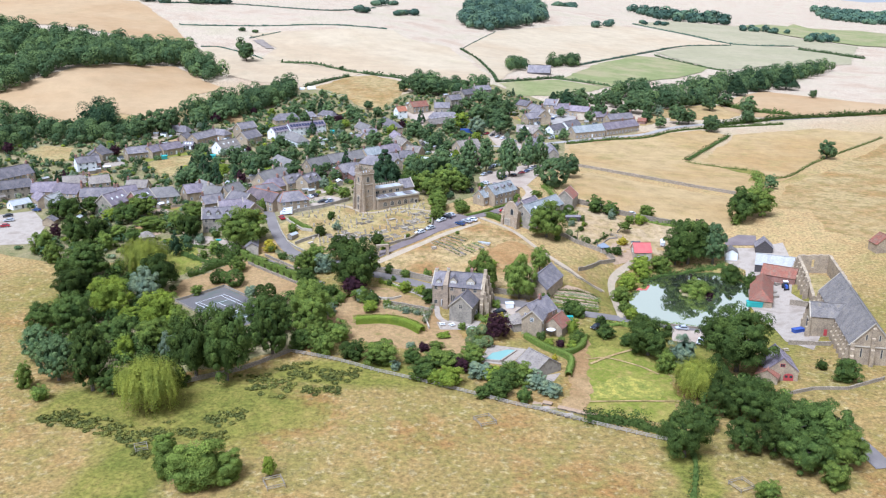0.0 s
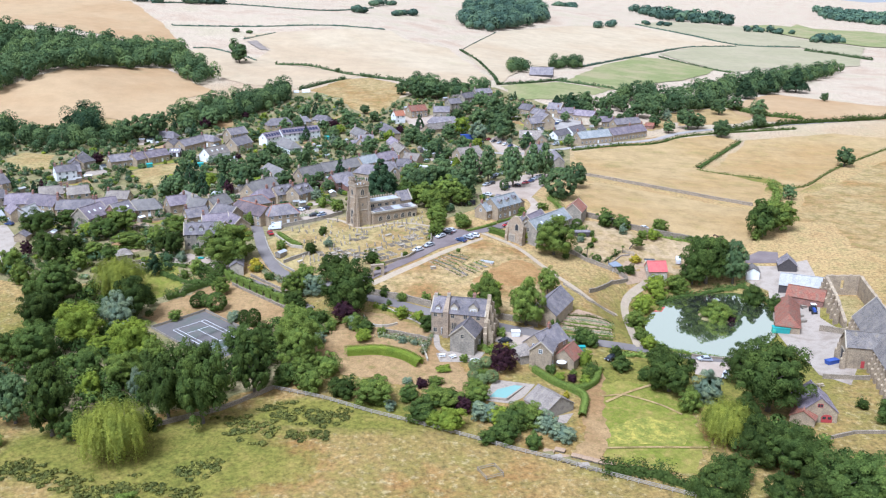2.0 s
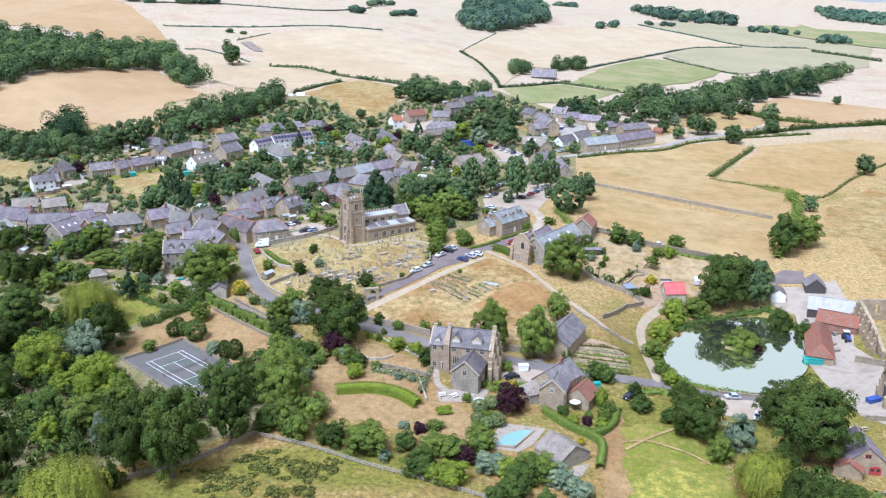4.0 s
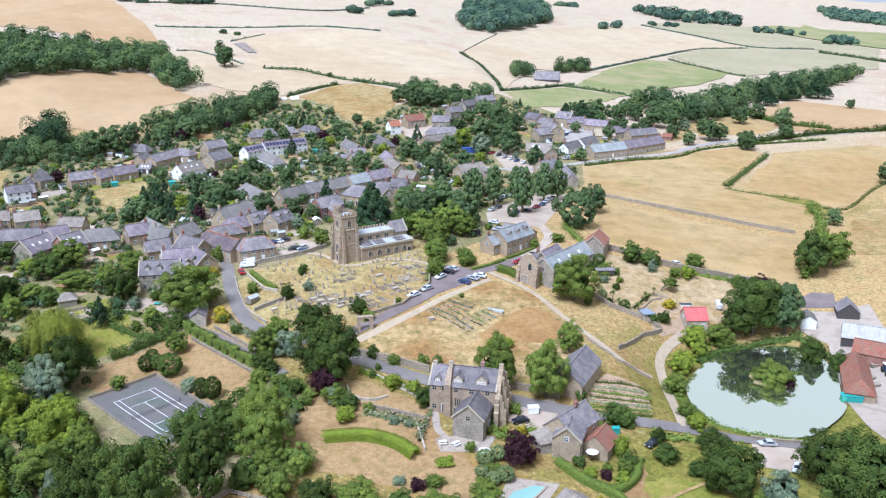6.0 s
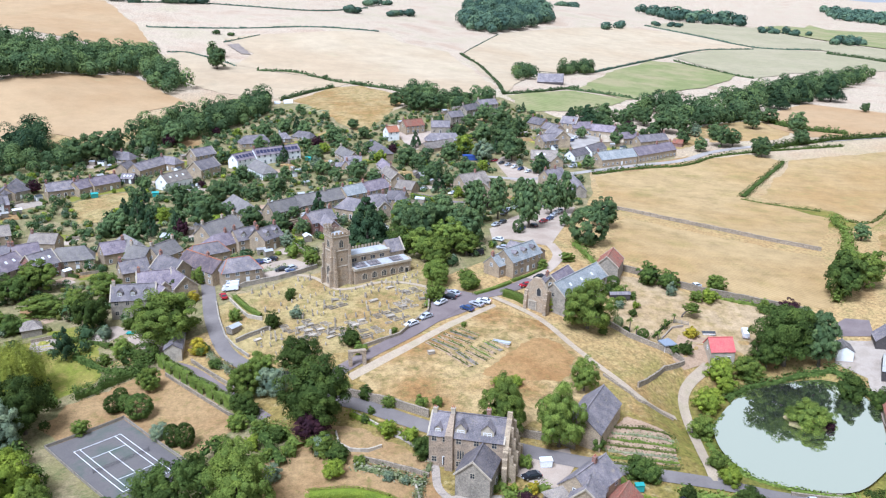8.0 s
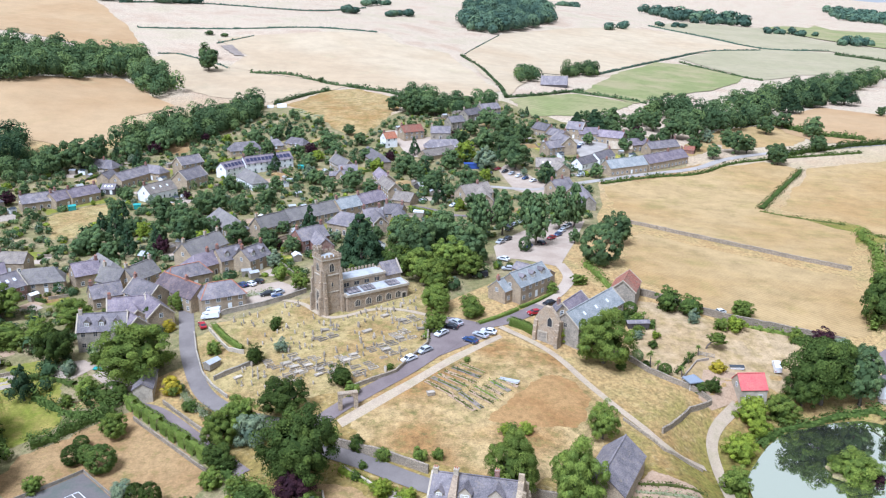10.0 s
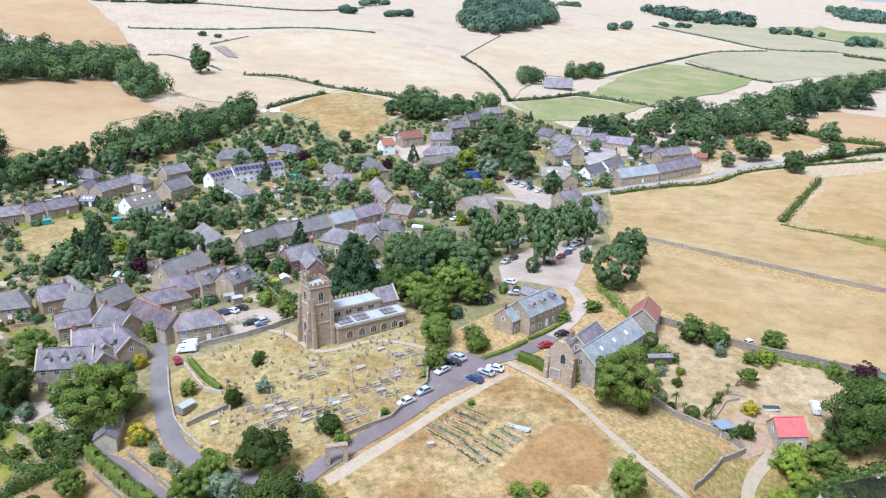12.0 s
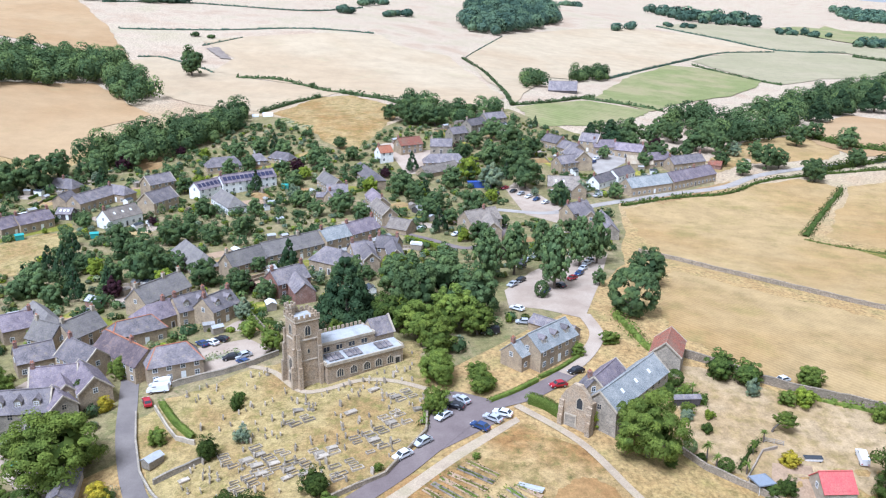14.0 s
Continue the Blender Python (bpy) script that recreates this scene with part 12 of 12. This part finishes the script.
tree("ash", 1.5, 643.3, 5.6, 6.3, "in a village garden")
tree("lime", 7.7, 487.5, 5.9, 4.9, "in a village garden")
tree("lime", -120.7, 617.2, 6.6, 6.3, "in a village garden")
tree("lime", -200.3, 520.3, 4.7, 5.5, "in a village garden")
tree("oak", 85.9, 656.8, 4.2, 4.1, "in a village garden")
tree("copper", 8.5, 414.5, 4.3, 4.8, "in a village garden")
tree("oak", 49.9, 504.5, 7.1, 6.7, "in a village garden")
tree("conifer", -173.4, 588.4, 7.6, 4.8, "in a village garden")
tree("conifer", 31.3, 593.7, 9.5, 6.0, "in a village garden")
tree("conifer", -7.9, 561.1, 8.9, 5.5, "in a village garden")
tree("ash", -204.2, 563.5, 7.8, 6.8, "in a village garden")
tree("oak", -101.8, 458.8, 6.8, 7.4, "in a village garden")
tree("conifer", -217.1, 452.8, 6.7, 4.2, "in a village garden")
tree("tall", 17.9, 621.5, 4.7, 4.7, "in a village garden")
tree("ash", -165.6, 571.5, 4.5, 5.0, "in a village garden")
tree("lime", -119.9, 568.2, 6.0, 5.1, "in a village garden")
tree("lime", -101.9, 529.4, 5.3, 5.9, "in a village garden")
tree("tall", -71.3, 648.1, 5.5, 4.9, "in a village garden")
tree("conifer", -1.4, 502.3, 10.7, 6.7, "in a village garden")
tree("ash", -10.4, 446.7, 6.8, 6.4, "in a village garden")
tree("oak", -12.0, 443.8, 3.9, 4.1, "in a village garden")
tree("silver", -268.3, 535.0, 6.6, 7.4, "in a village garden")
tree("ash", 56.5, 667.5, 5.6, 6.0, "in a village garden")
tree("copper", 1.8, 415.6, 5.6, 5.7, "in a village garden")
tree("conifer", 55.7, 695.9, 6.6, 4.1, "in a village garden")
tree("lime", -8.8, 558.7, 4.6, 4.4, "in a village garden")
tree("ash", -243.8, 468.7, 7.4, 7.4, "in a village garden")
tree("oak", -74.6, 651.8, 3.9, 4.5, "in a village garden")
tree("conifer", -14.9, 602.8, 10.5, 6.6, "in a village garden")
tree("oak", -125.8, 688.0, 7.9, 7.5, "in a village garden")
tree("silver", 42.3, 566.4, 4.4, 4.2, "in a village garden")
tree("ash", -135.1, 682.2, 6.9, 7.0, "in a village garden")
tree("lime", -88.4, 438.8, 7.6, 7.4, "in a village garden")
tree("ash", -245.4, 557.1, 6.4, 7.3, "in a village garden")
tree("tall", -150.2, 559.9, 5.7, 5.0, "in a village garden")
tree("ash", -117.4, 666.6, 7.0, 6.0, "in a village garden")
tree("copper", -27.7, 590.8, 6.0, 5.9, "in a village garden")
tree("tall", 15.1, 606.9, 5.6, 5.3, "in a village garden")
tree("copper", -195.7, 443.0, 6.2, 5.7, "in a village garden")
tree("oak", -4.2, 432.2, 6.2, 5.9, "in a village garden")
tree("oak", 59.2, 536.1, 4.7, 5.2, "in a village garden")
tree("lime", -86.3, 345.1, 5.9, 5.0, "in a village garden")
tree("ash", -100.5, 513.8, 6.5, 7.0, "in a village garden")
tree("oak", -101.7, 405.5, 7.5, 7.0, "in a village garden")
tree("tall", -95.5, 528.9, 4.0, 4.0, "in a village garden")
tree("oak", -160.7, 617.6, 5.4, 5.7, "in a village garden")
tree("ash", -106.4, 434.9, 4.6, 5.2, "in a village garden")
tree("oak", -195.1, 555.5, 6.4, 5.4, "in a village garden")
# the mass of small garden shrubs that nobody could count
VILLAGE = [(-295.2, 550.3), (-227.0, 568.5), (-181.1, 575.8), (-162.1, 654.9), (-126.4, 693.3), (-83.3, 669.1), (-54.0, 626.1), (-19.2, 687.0), (40.1, 719.7), (76.8, 673.0), (116.0, 646.7), (105.7, 585.0), (75.1, 554.3), (58.5, 461.7), (32.0, 411.9), (-5.6, 369.6), (-33.2, 375.2), (-65.1, 370.3), (-72.1, 342.1), (-81.0, 329.4), (-146.8, 315.8), (-188.9, 339.4)]
OPEN = [[(-166.8, 484.4), (-156.8, 499.3), (-142.9, 506.9), (-138.0, 495.3), (-142.5, 476.0), (-145.2, 455.7), (-152.2, 454.6)], [(-243.1, 505.4), (-239.5, 520.2), (-221.2, 516.9), (-212.0, 485.9), (-227.5, 477.7)], [(-173.6, 498.3), (-163.7, 510.1), (-149.1, 515.3), (-144.8, 508.2), (-157.4, 500.6), (-168.0, 486.9)], [(-151.9, 598.8), (-153.3, 616.0), (-142.8, 621.7), (-138.2, 609.6), (-140.6, 593.6)]]
HOMES = [o for o in bpy.data.objects if o.name.split(".")[0] == "roof" and o.parent]


def garden_free(x, y):
    """Whether a spot lies clear of the houses and lanes."""
    for o, inv, ext in FOOTPRINTS:
        q = inv @ Vector((x, y, 0))
        if abs(q.x) < ext[0] and abs(q.y) < ext[1]:
            return False
    if math.hypot(x + 17, y - 372) < 20:
        return False
    if any(inside(x, y, o) for o in OPEN):
        return False
    return all((Vector((x, y)) - q).length > 4.5 for q in LANES)


bpy.context.view_layer.update()
FOOTPRINTS = [(o, o.matrix_world.inverted(), (max(abs(v.co.x) for v in o.data.vertices) + 0.8, max(abs(v.co.y) for v in o.data.vertices) + 0.8)) for o in HOMES]
LANES = [(o.matrix_world @ v.co).to_2d() for o in bpy.data.objects if o.name.split(".")[0] in ("road", "car_park", "yard", "track") for v in o.data.vertices]
LAWNS = []


def garden_plots():
    """A small lawn or bed beside most cottages, some with a shed or a low wall at the end."""
    rnd = random.Random(21)
    words = {"lawn": "small green garden lawn beside a cottage", "drylawn": "small scorched garden lawn beside a cottage", "soil": "dug brown garden bed beside a cottage",
             "gravel": "pale gravel yard beside a cottage", "paving": "pale paved patio beside a cottage", "yellow": "dry mown garden grass beside a cottage", "meadow": "rough flowery garden grass"}
    for o, inv, ext in FOOTPRINTS:
        m = inv.inverted()
        for side in (-1, 1, -1, 1):
            w, d = rnd.uniform(5, 10), rnd.uniform(5, 11)
            u, v = rnd.uniform(-0.7, 0.7) * ext[0], side * (ext[1] + d / 2 + rnd.uniform(0.3, 7.0))
            ring = [(m @ Vector((u + a * w / 2 * rnd.uniform(0.8, 1.1), v + b * d / 2 * rnd.uniform(0.8, 1.1), 0))).to_2d() for a, b in ((-1, -1), (0, -1.08), (1, -1), (1.05, 0), (1, 1), (0, 1.05), (-1, 1), (-1.05, 0))]
            c = (m @ Vector((u, v, 0))).to_2d()
            if not inside(c.x, c.y, VILLAGE) or not all(garden_free(q.x, q.y) for q in ring + [c]):
                continue
            kind = rnd.choice(("lawn", "drylawn", "drylawn", "soil", "gravel", "paving", "yellow", "meadow", "lawn"))
            drape("garden_plot", [(q.x, q.y) for q in ring], M[kind], 0.17, words[kind], "garden", 4.0)
            LAWNS.append((c.x, c.y, max(w, d) * 0.5))
            turn = math.degrees(math.atan2((m @ Vector((1, 0, 0)) - m @ Vector((0, 0, 0))).y, (m @ Vector((1, 0, 0)) - m @ Vector((0, 0, 0))).x))
            if rnd.random() < 0.45:
                q = ring[4]
                top, word = rnd.choice((("lead", "grey-roofed timber"), ("sheet", "pale-roofed timber"), ("stonetile", "brown-roofed timber"), ("paint", "white-roofed timber"), ("glass", "glazed")))
                box_thing("garden_shed", round(q.x, 2), round(q.y, 2), turn, rnd.uniform(2.4, 4.2), rnd.uniform(2.0, 2.8), rnd.uniform(1.9, 2.3), "paint" if word == "glazed" else "wood", "small " + word + " shed in a cottage garden", "shed", 0.0, top)
            if rnd.random() < 0.4:
                wall_line("garden_wall", [tuple(ring[4]), tuple(ring[6])], 1.1, 0.3, M["drystone"], "low stone wall at a garden end")
            elif rnd.random() < 0.5:
                hedge([tuple(ring[2]), tuple(ring[4])], 1.0, 1.3, "oak", "clipped hedge beside a garden plot", 0.26, 9, True)


garden_plots()


def planting_free(x, y):
    return garden_free(x, y) and all(math.hypot(x - a, y - b) > r for a, b, r in LAWNS)


# poplar and far leaves here bring the village's haze as paler colour
for leaf, gap, tall, seed in (("poplar", 9.5, 1.9, 1), ("far", 11.0, 2.3, 2), ("lime", 17.0, 1.6, 3), ("silver", 15.0, 1.8, 4), ("far", 16.0, 3.4, 5), ("scrub", 9.0, 1.1, 6), ("flower", 14.0, 1.2, 7)):
    spots = [(x, y, tall * (0.7 + 1.0 * ((x * 7 + y * 3) % 1)), tall * (1.1 + 1.1 * ((x * 3 + y * 11) % 1))) for x, y in scattered(VILLAGE, gap, seed, planting_free)]
    thicket("garden_shrubs", spots, M[leaf], "mixed green shrubs filling the village gardens", "shrubs", 90, 0.3, seed)
